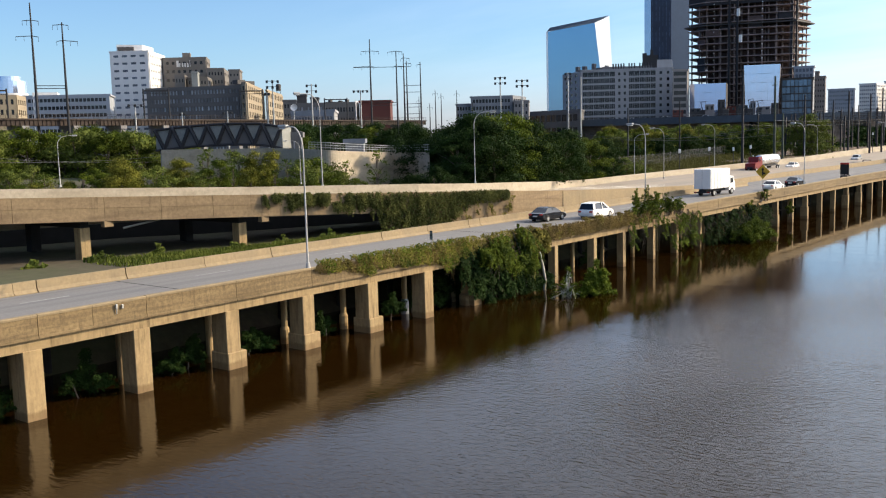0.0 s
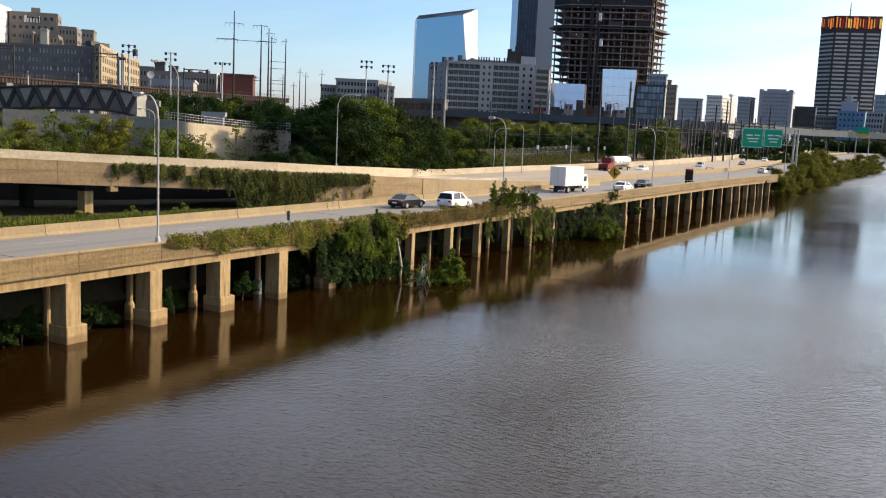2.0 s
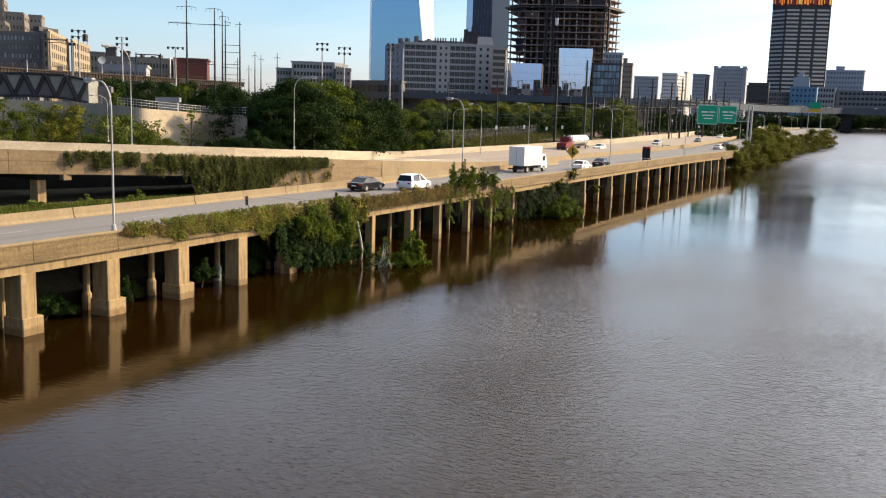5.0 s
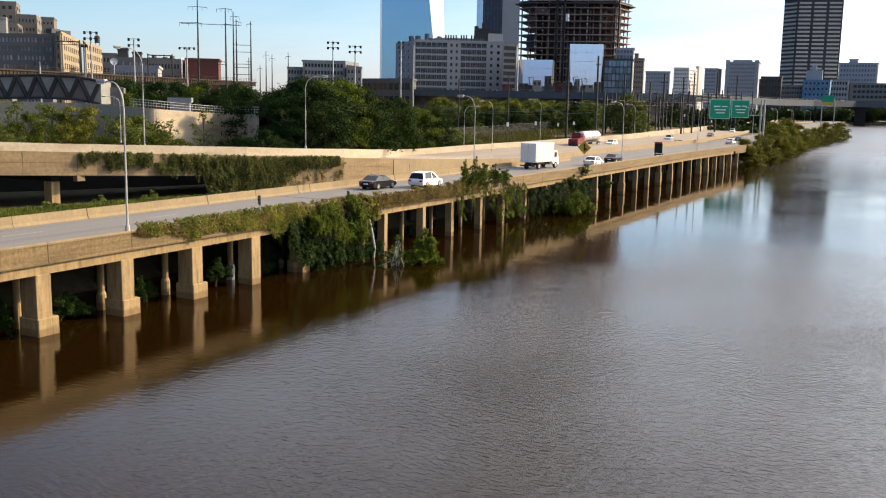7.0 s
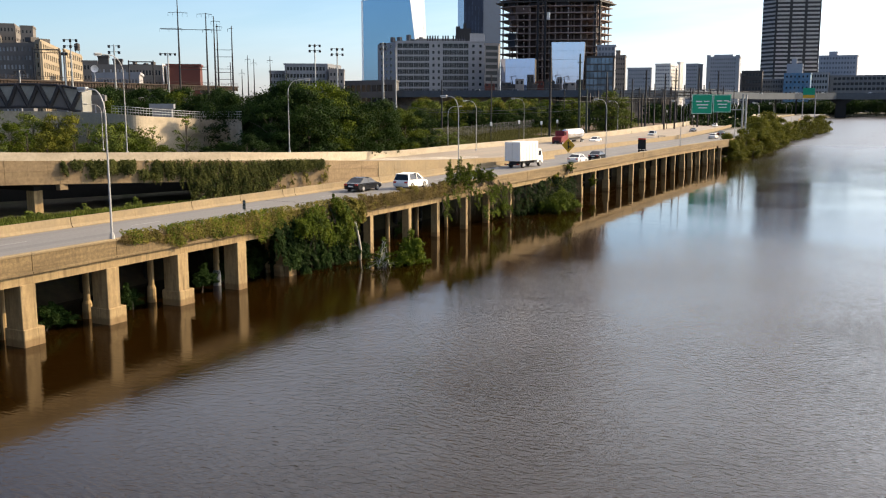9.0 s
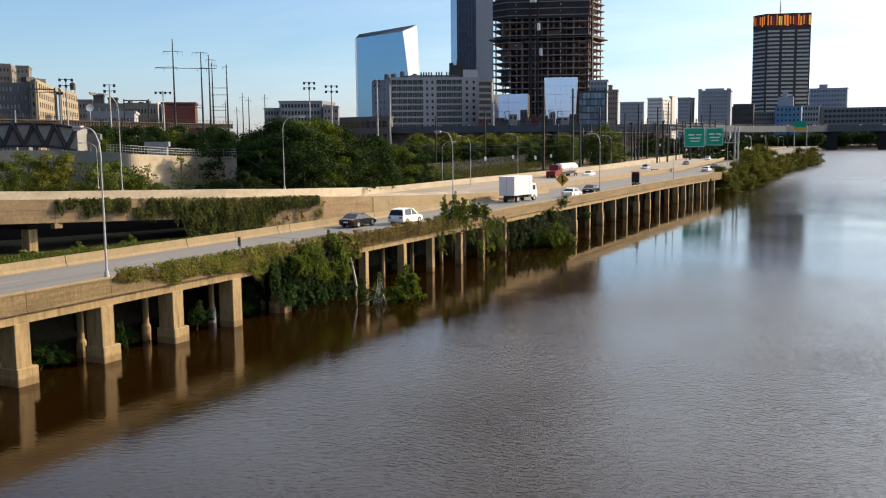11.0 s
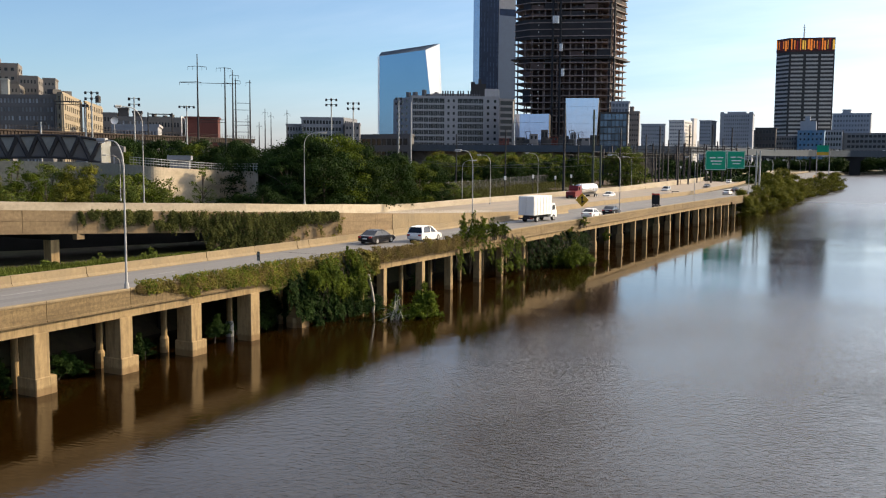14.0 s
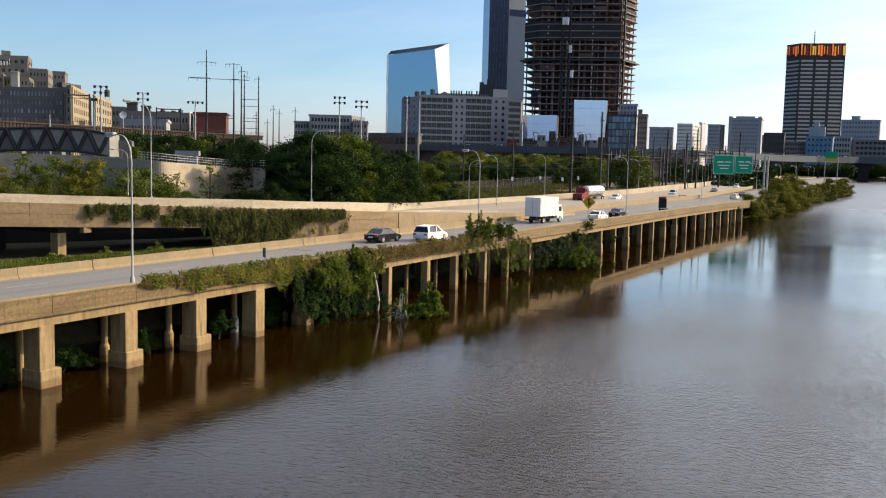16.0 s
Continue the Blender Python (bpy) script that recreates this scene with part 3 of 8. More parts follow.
# ---- the river and the land ----
SHIFT = [(230, 0), (340, -6), (450, -12), (600, -30), (800, -44), (1200, -60)]      # how far the motorway bends away downstream


def bend(y):
    return lerp(SHIFT, y)


BANK = [(-400, -8), (196, -8), (212, -2), (330, -2), (450, -5), (660, -17), (920, -44), (1500, -60)]   # river's edge


def land(x, y):
    """Height of the ground."""
    e = lerp(BANK, y)
    d = e - x                               # inland from the edge
    if y > 1180:
        return 5.0
    if x > 175:
        return min(6.0, -3 + (x - 175) * 0.4)
    if d < 0:
        return max(-3.0, d * 0.4)
    h = min(3.9, d * 0.75)
    if d > 22:
        h += min(4.5, (d - 22) * 0.05)
    if y > 230:
        h = min(h, lerp([(230, 8.4), (262, 5.2), (330, 5.2), (370, 4.0)], y))
    return h + 0.25 * noise.noise(Vector((x * 0.08, y * 0.08, 0)))


xs = [-2600, -1600, -900, -500, -300, -200, -140, -110, -90, -75, -65, -58, -52, -46, -41, -37, -33, -30, -27, -24, -21, -18.5, -16, -14.5, -13, -11.5, -10, -9, -8, -7, -6, -5, -4, -2.5, -1, 1, 4, 9, 20, 60, 120, 172, 178, 185, 195, 210, 400, 1200, 2600]
ys = [-1500, -600, -300, -150] + [-100 + 8 * i for i in range(48)] + [300 + 25 * i for i in range(32)] + [1150, 1300, 1600, 2200, 3200, 4500]
me = bpy.data.meshes.new("ground")
vs = [(x, y, land(x, y)) for y in ys for x in xs]
nx = len(xs)
me.from_pydata(vs, [], [(j * nx + i, j * nx + i + 1, (j + 1) * nx + i + 1, (j + 1) * nx + i) for j in range(len(ys) - 1) for i in range(nx - 1)])
me.materials.append(SOIL)
for p in me.polygons:
    p.use_smooth = True
tagged(new("ground", me), "earth bank with dry grass and mud beside the river", "ground", kind="structure")

me = bpy.data.meshes.new("water")
me.from_pydata([(-60, -1500, 0), (200, -1500, 0), (200, 3000, 0), (-60, 3000, 0)], [], [(0, 1, 2, 3)])
me.materials.append(WATER)
tagged(new("water", me), "brown rippled river water reflecting the sky", "river", kind="structure")

# ---- the low river viaduct ----
PITCH = 6.04                     # pier spacing
ROAD = 4.3                       # road level


def edge(y):
    """The river-side face of the low viaduct."""
    return min(2.0, max(0, y - 150) ** 2 * 0.0006) + bend(y) * 0.9


stations = [-60 + 6 * i for i in range(60)] + [300 + 20 * i for i in range(40)]
bm = bmesh.new()
sweep(bm, [[(edge(y) - 0.35, y, ROAD), (edge(y) - 0.35, y, 4.02), (edge(y) - 12.9 if y < 120 else edge(y) - 16.9, y, 3.75), (edge(y) - 12.9 if y < 120 else edge(y) - 16.9, y, ROAD)] for y in stations])
road = tagged(link("road_1", bm, ASPHALT), "worn grey asphalt carriageway beside the river", "road", kind="structure")
for o, dash in ((-0.95, 0), (-8.95, 1)):
    bm = bmesh.new()
    y = -45.2 if dash else -40.0
    while y < 330:
        l = 3.05 if dash else 6
        box(bm, edge(y) + o - 0.06, edge(y) + o + 0.06, y, y + l, ROAD + 0.001, ROAD + 0.006)
        y += 12.2 if dash else 6.02
    link("lane_line", bm, LINE, road)

for y in (11.6, 47.6, 84):
    bm = bmesh.new()
    box(bm, edge(y) - 11.8, edge(y) - 0.45, y - 0.05, y + 0.05, ROAD + 0.001, ROAD + 0.008)
    link("expansion_joint", bm, SHADEDARKC, road)

# edge beam under the parapet
bm = bmesh.new()
sweep(bm, [[(edge(y) - 0.12, y, 4.0), (edge(y) - 0.12, y, 3.42), (edge(y) - 0.75, y, 3.42), (edge(y) - 0.75, y, 4.0)] for y in [-60 + 6 * i for i in range(44)]])
tagged(link("edge_beam", bm, PIER), "stained concrete beam along the viaduct's edge", "beam", kind="structure")
# deck girders further in, near-black in place of the shade under the deck
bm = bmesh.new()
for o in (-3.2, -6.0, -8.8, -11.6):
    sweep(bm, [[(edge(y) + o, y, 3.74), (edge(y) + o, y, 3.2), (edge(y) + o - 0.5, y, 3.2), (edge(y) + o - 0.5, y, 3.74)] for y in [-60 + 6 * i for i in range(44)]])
tagged(link("deck_girder", bm, SHADEDARKC), "concrete girders under the deck, shade in their colour", "girder", kind="structure")


def pier(k, y):
    """A square front pier, on a footing or straight into the water, and the round columns behind it; slimmer ones downstream."""
    x = edge(y)
    rng = random.Random(k)
    slim = k > 7
    half, deep = (0.29, 0.75) if slim else (0.5, 1.3)
    top = tagged(empty("viaduct_pier", pose(x, y, 0)), "slim tan concrete pier standing in the river" if slim else "stained tan concrete pier with its foot in the river", "pier", "viaduct piers")
    bm = bmesh.new()
    box(bm, -deep, -0.03, -half, half, -2.5, 3.45, 0.03)
    part("shaft", bm, PIER, top)
    if k in (2, 3, 4, 17, 19, 22, 23, 26, 27, 29) or k < -1:
        bm = bmesh.new()
        h = 1.0 if k < 10 else rng.uniform(0.9, 2.2)
        box(bm, -deep - 0.2, 0.06, -half - (0.04 if k < 10 else 0.12), half + (0.38 if k < 10 else 0.1), -2.5, h, 0.05)
        part("footing", bm, PIER, top, "wider concrete footing block")
    bm = bmesh.new()
    zt = 3.3
    cy = -0.25 if k == 4 else 0.3
    tube(bm, [(-2.7, cy, -2.5), (-2.7, cy, zt)], 0.21, 12)
    part("column", bm, PIER, top, "round concrete column")
    if k in (3, 4, 5):
        bm = bmesh.new()
        tube(bm, [(-2.7, cy, -2.5), (-2.7, cy, 0.95), (-2.7, cy, 1.15)], [0.31, 0.31, 0.22], 12)
        part("collar", bm, GREY if k == 5 else PIER, top, "pale concrete collar round the column")
    # rear column in near-black, its shade put into the colour
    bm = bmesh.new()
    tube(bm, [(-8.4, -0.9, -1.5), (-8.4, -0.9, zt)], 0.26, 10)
    part("column", bm, SHADEDARKC, top, "round concrete column")
    return top


for k in range(-4, 8):
    pier(k, PITCH * k - 0.5)
for k, y in enumerate((47.6, 54.6, 60.5, 67.2, 73.0, 79.4, 86.0, 92.5, 99.0, 105.6, 112.0, 118.5, 125.6, 132.6, 140.0, 148.0, 155.5, 162.5, 170.0, 176.2, 183.0, 189.5, 196.0, 202.0)):
    pier(k + 8, y)

# parapet in cast panels
parapet = tagged(empty("parapet"), "tan concrete parapet in long panels with dark joints", "parapet", kind="structure")
bm = bmesh.new()
L = PITCH - 0.035
sweep(bm, [[(0.06, y, 3.97), (0.06, y, 4.08), (0.02, y, 4.11), (0.0, y, 5.03), (-0.29, y, 5.03), (-0.42, y, 4.29), (-0.42, y, 3.97)] for y in (0, L)])
panel = part("panel", bm, CONCRETE, parapet)
bm = bmesh.new()
sweep(bm, [[(0.035, y, 5.033), (0.045, y, 5.13), (0.01, y, 5.17), (-0.27, y, 5.17), (-0.31, y, 5.13), (-0.30, y, 5.033)] for y in (0, L)])
coping = part("coping", bm, BARRIER, panel, "paler worn coping")
rng = random.Random(3)
first = True
for k in range(-6, 33):
    y = 5.9 + 6.04 * k
    if k == -1:
        continue
    m = Matrix.Translation((edge(y), y, rng.uniform(-0.012, 0.012))) @ Matrix.Rotation(-math.atan2(edge(y + PITCH) - edge(y), PITCH) + rng.uniform(-0.002, 0.002), 4, "Z")
    if first:
        panel.matrix_basis, first = m, False
    else:
        share("coping", coping, share("panel", panel, parapet, m), Matrix.Identity(4))
for y, f in ((-0.14, 0.478), (2.75, 0.52)):
    m = Matrix.Translation((edge(y), y, 0)) @ Matrix.Diagonal((1, f, 1, 1))
    share("coping", coping, share("panel", panel, parapet, m), Matrix.Identity(4))
bm = bmesh.new()
sweep(bm, [[(edge(y) + 0.03, y, 3.4), (edge(y), y, 5.17), (edge(y) - 0.3, y, 5.17), (edge(y) - 0.42, y, 3.4)] for y in [199 + 10 * i for i in range(60)]])
part("far_panel", bm, CONCRETE, parapet)
# conduit and brackets on the outer face
bm = bmesh.new()
box(bm, 0.04, 0.14, 4.0, 4.12, 4.75, 5.0, 0.02)
box(bm, 0.04, 0.12, 4.35, 4.47, 4.72, 4.95, 0.02)
tube(bm, [(0.08, 4.06, 4.75), (0.08, 4.06, 4.5)], 0.03, 6)
part("bracket", bm, STEEL, parapet, "small metal brackets on the parapet")

# barrier between the low carriageway and the bank
barrier = tagged(empty("road_barrier"), "tan concrete safety barrier with open joints", "barrier", kind="structure")
JERSEY = [(0.0, 0), (0.02, 0.08), (-0.14, 0.28), (-0.2, 0.8), (-0.38, 0.8), (-0.42, 0.28), (-0.58, 0.0)]
joints = [-33.2, -26.9, -20.6, -14.3, -8.0, -1.5, 4.8, 6.3, 12.5, 18.9, 25.2, 31.5, 38.0, 44.4, 50.8, 52.7, 57.0, 63.3, 69.1, 76.0] + [82.3 + 6.3 * i for i in range(8)]
rng = random.Random(5)
for a, b in zip(joints, joints[1:]):
    bm = bmesh.new()
    tilt = rng.uniform(-0.03, 0.03)
    sweep(bm, [[(-11.85 + px + tilt + (0.05 * (y - 100) / 10 if y > 100 else 0), y, ROAD - 0.04 + pz) for px, pz in JERSEY] for y in (a + 0.03, b - 0.03)])
    part("segment", bm, BARRIER, barrier)

# ---- the higher ramp carriageway that comes down to the level of the low one ----
RAMP = [(-60, -50.35), (60, -14.35), (68, -13.75), (76, -13.5), (95, -13.6), (112, -14.1), (130, -15.2), (150, -15.9), (230, -15.5), (340, -24), (600, -52), (800, -60), (1200, -76)]
RTOP = [(-60, 12.4), (20, 9.05), (60, 7.35), (71, 6.75), (92, 5.85), (112, 5.2), (1200, 5.15)]
WIDE = [(-60, 11.2), (50, 11.2), (80, 13.0), (110, 20.0), (160, 19.0), (300, 18.0), (1200, 18.0)]
LTOP = [(-60, 0.55), (40, 0.5), (80, 0.79), (110, 0.62), (160, 0.67), (230, 0.98), (300, 1.3), (1200, 1.3)]       # far wall above the near one


def rx(y):
    return lerp(RAMP, y)


def rz(y):
    return lerp(RTOP, y) - 0.85


rs = [-60 + 4 * i for i in range(60)] + [185 + 15 * i for i in range(48)]
bm = bmesh.new()
sweep(bm, [[(rx(y) - 0.35, y, rz(y)), (rx(y) - 0.35, y, rz(y) - 0.4), (rx(y) - lerp(WIDE, y), y, rz(y) - 0.4), (rx(y) - lerp(WIDE, y), y, rz(y) + lerp([(60, 0.15), (110, 0.5)], y))] for y in rs])
tagged(link("road_2", bm, ROADB), "pale concrete carriageway of the sloping ramp", "road", kind="structure")
# near fascia in panels
fascia = tagged(empty("ramp_parapet"), "tan concrete ramp parapet and fascia with dark joints", "parapet", kind="structure")
cuts = [-60, -47, -33.5, -20, -6.6, 6.7, 13.4, 20.1, 24.6, 29.0, 33.4, 37.8, 42.3, 46.8, 51.2, 56, 62, 68, 75]
for a, b in zip(cuts, cuts[1:]):
    bm = bmesh.new()
    sweep(bm, [[(rx(y) + ox, y, lerp(RTOP, y) + oz) for ox, oz in ((0, 0), (-0.3, 0), (-0.34, -0.85), (-0.34, -2.0), (0.0, -2.0), (0.0, -0.92), (0.02, -0.91), (0.02, -0.86))] for y in (a + 0.012, b - 0.012)])
    part("panel", bm, WALLS, fascia)
bm = bmesh.new()
sweep(bm, [[(rx(y) + ox, y, lerp(RTOP, y) + oz) for ox, oz in ((0, 0), (-0.3, 0), (-0.42, -0.85), (-0.42, -1.1), (0.06, -1.1), (0.06, -0.85))] for y in [75.03] + [80 + 8 * i for i in range(8)] + [150 + 20 * i for i in range(40)]])
part("far_panel", bm, BARRIER, fascia)
for y in (-20, -6.6, 6.7, 20.1, 33.4):
    bm = bmesh.new()
    z = lerp(RTOP, y) - 2.0
    box(bm, rx(y) - 0.5, rx(y) + 0.02, y - 0.1, y + 0.75, z - 0.5, z - 0.002, 0.02)
    part("corbel", bm, WALLS, fascia, "small concrete corbel under the fascia")
# rails along the top of the wall near the merge
bm = bmesh.new()
for dz in (0.25, 0.55):
    tube(bm, [(rx(y) - 0.15, y, lerp(RTOP, y) + dz * 0.5) for y in (70, 76, 82, 90, 100)], 0.014, 6)
part("rail", bm, STEEL, fascia, "thin white rails on the wall")
# far wall of the ramp
bm = bmesh.new()
sweep(bm, [[(rx(y) - lerp(WIDE, y) + ox, y, z) for ox, z in ((0.35, rz(y) + 0.1), (0.2, lerp(RTOP, y) + lerp(LTOP, y)), (-0.1, lerp(RTOP, y) + lerp(LTOP, y)), (-0.1, min(rz(y) - 0.6, 6)))] for y in rs])
tagged(link("wall_ramp", bm, PALE), "sunlit tan concrete wall along the ramp's far side", "wall", kind="structure")
# retaining wall under the low end of the ramp
bm = bmesh.new()
sweep(bm, [[(rx(y) - 0.02, y, lerp(RTOP, y) - 0.9), (rx(y) - 0.02, y, 3.6), (rx(y) - 0.5, y, 3.6), (rx(y) - 0.5, y, lerp(RTOP, y) - 0.9)] for y in (46.5, 50, 56, 62, 68, 75, 82, 90, 100, 112)])
tagged(link("wall_retaining", bm, WALLS), "tan concrete retaining wall below the ramp", "wall", kind="structure")
bm = bmesh.new()
for y in (71.5,):
    sweep(bm, [[(rx(v) + 0.07, v, lerp(RTOP, v) - 0.1), (rx(v) + 0.07, v, 3.9), (rx(v) + 0.0, v, 3.9), (rx(v) + 0.0, v, lerp(RTOP, v) - 0.1)] for v in (71.5, 78, 86, 95, 104)])
tagged(link("wall_panel", bm, BARRIER), "newer pale concrete wall panel at the merge", "wall", kind="structure")
# girders and crossbeams under the ramp, near-black in place of its deep shade
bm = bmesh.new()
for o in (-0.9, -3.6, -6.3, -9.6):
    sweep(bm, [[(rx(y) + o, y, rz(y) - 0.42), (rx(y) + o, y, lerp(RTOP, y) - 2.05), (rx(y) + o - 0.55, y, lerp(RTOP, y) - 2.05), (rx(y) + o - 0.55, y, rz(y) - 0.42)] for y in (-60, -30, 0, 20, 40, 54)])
tagged(link("ramp_girder", bm, SHADEDARKC), "girders under the ramp, shade in their near-black colour", "girder", kind="structure")
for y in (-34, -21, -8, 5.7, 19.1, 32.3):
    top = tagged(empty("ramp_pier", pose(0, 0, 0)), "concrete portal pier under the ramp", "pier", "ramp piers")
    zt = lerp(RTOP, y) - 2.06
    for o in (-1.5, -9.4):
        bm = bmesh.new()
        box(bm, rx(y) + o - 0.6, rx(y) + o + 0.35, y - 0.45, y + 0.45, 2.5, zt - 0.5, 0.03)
        # rear column takes the near-black tone instead of pier concrete, as painted shade
        part("column", bm, PIER if o > -5 else SHADEDARKC, top)
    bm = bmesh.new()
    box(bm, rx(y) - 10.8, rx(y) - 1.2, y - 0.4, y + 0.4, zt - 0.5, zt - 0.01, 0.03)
    part("crossbeam", bm, SHADEDARKC, top)
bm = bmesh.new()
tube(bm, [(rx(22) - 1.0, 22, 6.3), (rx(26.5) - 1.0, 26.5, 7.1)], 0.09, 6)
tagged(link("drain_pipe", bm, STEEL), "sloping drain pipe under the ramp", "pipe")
# back wall with far openings beyond the ramp, near-black to stand for the shade
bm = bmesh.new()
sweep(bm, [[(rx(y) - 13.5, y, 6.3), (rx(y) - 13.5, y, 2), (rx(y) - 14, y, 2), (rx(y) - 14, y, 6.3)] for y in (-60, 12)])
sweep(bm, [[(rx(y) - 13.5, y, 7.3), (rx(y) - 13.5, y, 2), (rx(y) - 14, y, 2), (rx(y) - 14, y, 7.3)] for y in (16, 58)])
tagged(link("shade_wall_under_ramp", bm, SHADEDARKC), "back wall under the ramp, near-black to stand for shade", "wall", kind="structure")


# ---- the city beyond ----
def pt(b, d):
    return at(b, d)


def fourth(a, b, c):
    return a + c - b


def facade(bm, parent, p0, p1, z0, z1, nx, ny, fx, fy, glass=None, depth=0.5, margin=0.04, name="window"):
    """Piers and spandrels standing proud of p0-p1, with a pane set back in every opening. Outside lies to the right of p0 -> p1."""
    glass = glass or WINDOW
    p0, p1 = Vector(p0), Vector(p1)
    w = (p1 - p0).length
    u = (p1 - p0) / w
    n = Vector((u.y, -u.x))
    h = z1 - z0
    mx = margin * w
    cw, ch = (w - 2 * mx) / nx, h / ny

    def slab(a, b, za, zb):
        q = [p0 + u * a, p0 + u * b, p0 + u * b + n * depth, p0 + u * a + n * depth]
        prism(bm, q, za, zb)
    # uprights run the full height, spandrels butt between them
    ww, hh = cw * fx, ch * fy
    edges = [(0, mx + (cw - ww) / 2)] + [(mx + cw * i + (cw + ww) / 2, mx + cw * (i + 1) + (cw - ww) / 2) for i in range(nx - 1)] + [(w - mx - (cw - ww) / 2, w)]
    for a, b in edges:
        slab(a, b, z0, z1)
    for i in range(nx):
        a, b = mx + cw * i + (cw - ww) / 2, mx + cw * i + (cw + ww) / 2
        for j in range(ny + 1):
            za = z0 if j == 0 else z0 + ch * j - (ch - hh) / 2
            zb = z1 if j == ny else z0 + ch * j + (ch - hh) / 2
            slab(a, b, za, zb)
    pane = bmesh.new()
    box(pane, -ww / 2, ww / 2, -0.05, 0.05, -hh / 2, hh / 2)
    first = None
    ang = math.atan2(u.y, u.x)
    for i in range(nx):
        for j in range(ny):
            c = p0 + u * (mx + cw * (i + 0.5)) + n * 0.1
            m = Matrix.Translation((c.x, c.y, z0 + ch * (j + 0.5))) @ Matrix.Rotation(ang, 4, "Z")
            if first is None:
                first = part(name, pane, glass, parent)
                first.matrix_basis = m
            else:
                share(name, first, parent, m)


def block(name, label, a, b, c, z0, z1, mat, front=None, side=None, category="building", glass=None, roof=True):
    """A house on three seen corners, left to right; front and side: (columns, rows, width share, height share) of windows."""
    pa, pb, pc = Vector(a), Vector(b), Vector(c)
    pd = fourth(pa, pb, pc)
    top = tagged(empty(name), label, category)
    bm = bmesh.new()
    prism(bm, [pa, pb, pc, pd], z0, z1)
    if front:
        facade(bm, top, pa, pb, z0, z1, *front, glass=glass)
    if side:
        facade(bm, top, pb, pc, z0, z1, *side, glass=glass)
    part("wall", bm, mat, top)
    if roof:
        bm = bmesh.new()
        q = [v + ((pa + pb + pc + pd) / 4 - v).normalized() * -0.7 for v in (pa, pb, pc, pd)]
        prism(bm, q, z1 + 0.003, z1 + 0.9)
        part("roof", bm, mat, top)
    return top


GZ = 5.0
# white tower block
d = 560
t = block("tower_block", "white high-rise with rows of small dark windows", pt(-19.38, d + 4), pt(-17.3, d - 4), pt(-16.42, d + 30), GZ, up(5.4, d), WHITEB, (4, 15, 0.6, 0.3), (9, 15, 0.4, 0.4), glass=HAZEGL)
bm = bmesh.new()
prism(bm, [pt(-19.0, d + 5), pt(-17.6, d + 5), pt(-17.0, d + 22), pt(-18.4, d + 22)], up(5.4, d) + 0.91, up(5.88, d))
part("penthouse", bm, WHITEB, t)
bm = bmesh.new()
prism(bm, [pt(-18.95, d + 3.5), pt(-18.1, d + 3.5), pt(-18.05, d + 4.9), pt(-18.9, d + 4.9)], up(5.5, d), up(5.75, d))
part("louvre", bm, DARKB, t)
# long pale low-rise
d = 520
block("office_building", "long white low-rise with bands of windows", pt(-24.05, d + 6), pt(-19.55, d - 6), pt(-19.3, d + 20), GZ, up(2.95, d), PALEGR, (20, 9, 0.84, 0.45))
bm = bmesh.new()
d = 524
prism(bm, [pt(-23.6, d), pt(-22.3, d), pt(-22.2, d + 12), pt(-23.5, d + 12)], GZ, up(3.18, d))
tagged(link("plant_room", bm, WHITEB), "white rooftop plant room", "building")
# round glass tower, far left
d = 700
top = tagged(empty("round_tower"), "rounded pale tower with ribbed glass", "building")
cxy = pt(-24.75, d + 12)
bm = bmesh.new()
ring = [(cxy.x + 11.5 * math.cos(i * math.tau / 24), cxy.y + 11.5 * math.sin(i * math.tau / 24)) for i in range(24)]
prism(bm, ring, GZ, up(3.85, d))
prism(bm, [(cxy.x + 8 * math.cos(i * math.tau / 24), cxy.y + 8 * math.sin(i * math.tau / 24)) for i in range(24)], up(3.85, d), up(4.1, d))
part("wall", bm, PALEGL, top)
for j in range(9):
    bm = bmesh.new()
    z = GZ + 10 + j * 4.4
    prism(bm, [(cxy.x + 12.0 * math.cos(i * math.tau / 24), cxy.y + 12.0 * math.sin(i * math.tau / 24)) for i in range(24)], z, z + 1.3)
    part("floor_band", bm, WHITEB, top)
d = 470
block("brick_building", "buff brick building with pale trim", pt(-26.2, d), pt(-24.45, d), pt(-24.0, d + 18), GZ, up(2.95, d), BRICKB, (6, 7, 0.5, 0.5), (4, 7, 0.5, 0.5))
# hospital group: stepped towers behind a long grey front, with brick wings whose ends catch the sun
d = 575
t = block("office_tower", "grey brown office block with a sign near its roof", pt(-16.5, d + 6), pt(-14.09, d), pt(-13.9, d + 22), GZ, up(5.07, d), HOSPITAL, (7, 12, 0.5, 0.35), (2, 12, 0.5, 0.4))
u0, u1 = pt(-15.75, d + 2.8), pt(-14.85, d + 0.8)
bm = bmesh.new()
for i, (w, h) in enumerate(((0.9, 1.0), (0.5, 0.6), (0.6, 0.6), (0.55, 0.6), (0.55, 0.6), (0.2, 1.0))):
    f0 = i / 6
    p = u0.lerp(u1, f0 + 0.01)
    q = u0.lerp(u1, f0 + w / 6.6)
    n_ = Vector((0.3, -0.4))
    prism(bm, [p, q, q + n_, p + n_], up(4.6, d), up(4.6, d) + 3.6 * h)
part("sign", bm, WHITEB, t, "white sign in plain bars")
bm = bmesh.new()
prism(bm, [pt(-15.4, d + 4), pt(-14.95, d + 4), pt(-14.9, d + 12), pt(-15.35, d + 12)], up(5.07, d) + 0.91, up(5.42, d))
part("penthouse", bm, HOSPITAL, t)
d = 555
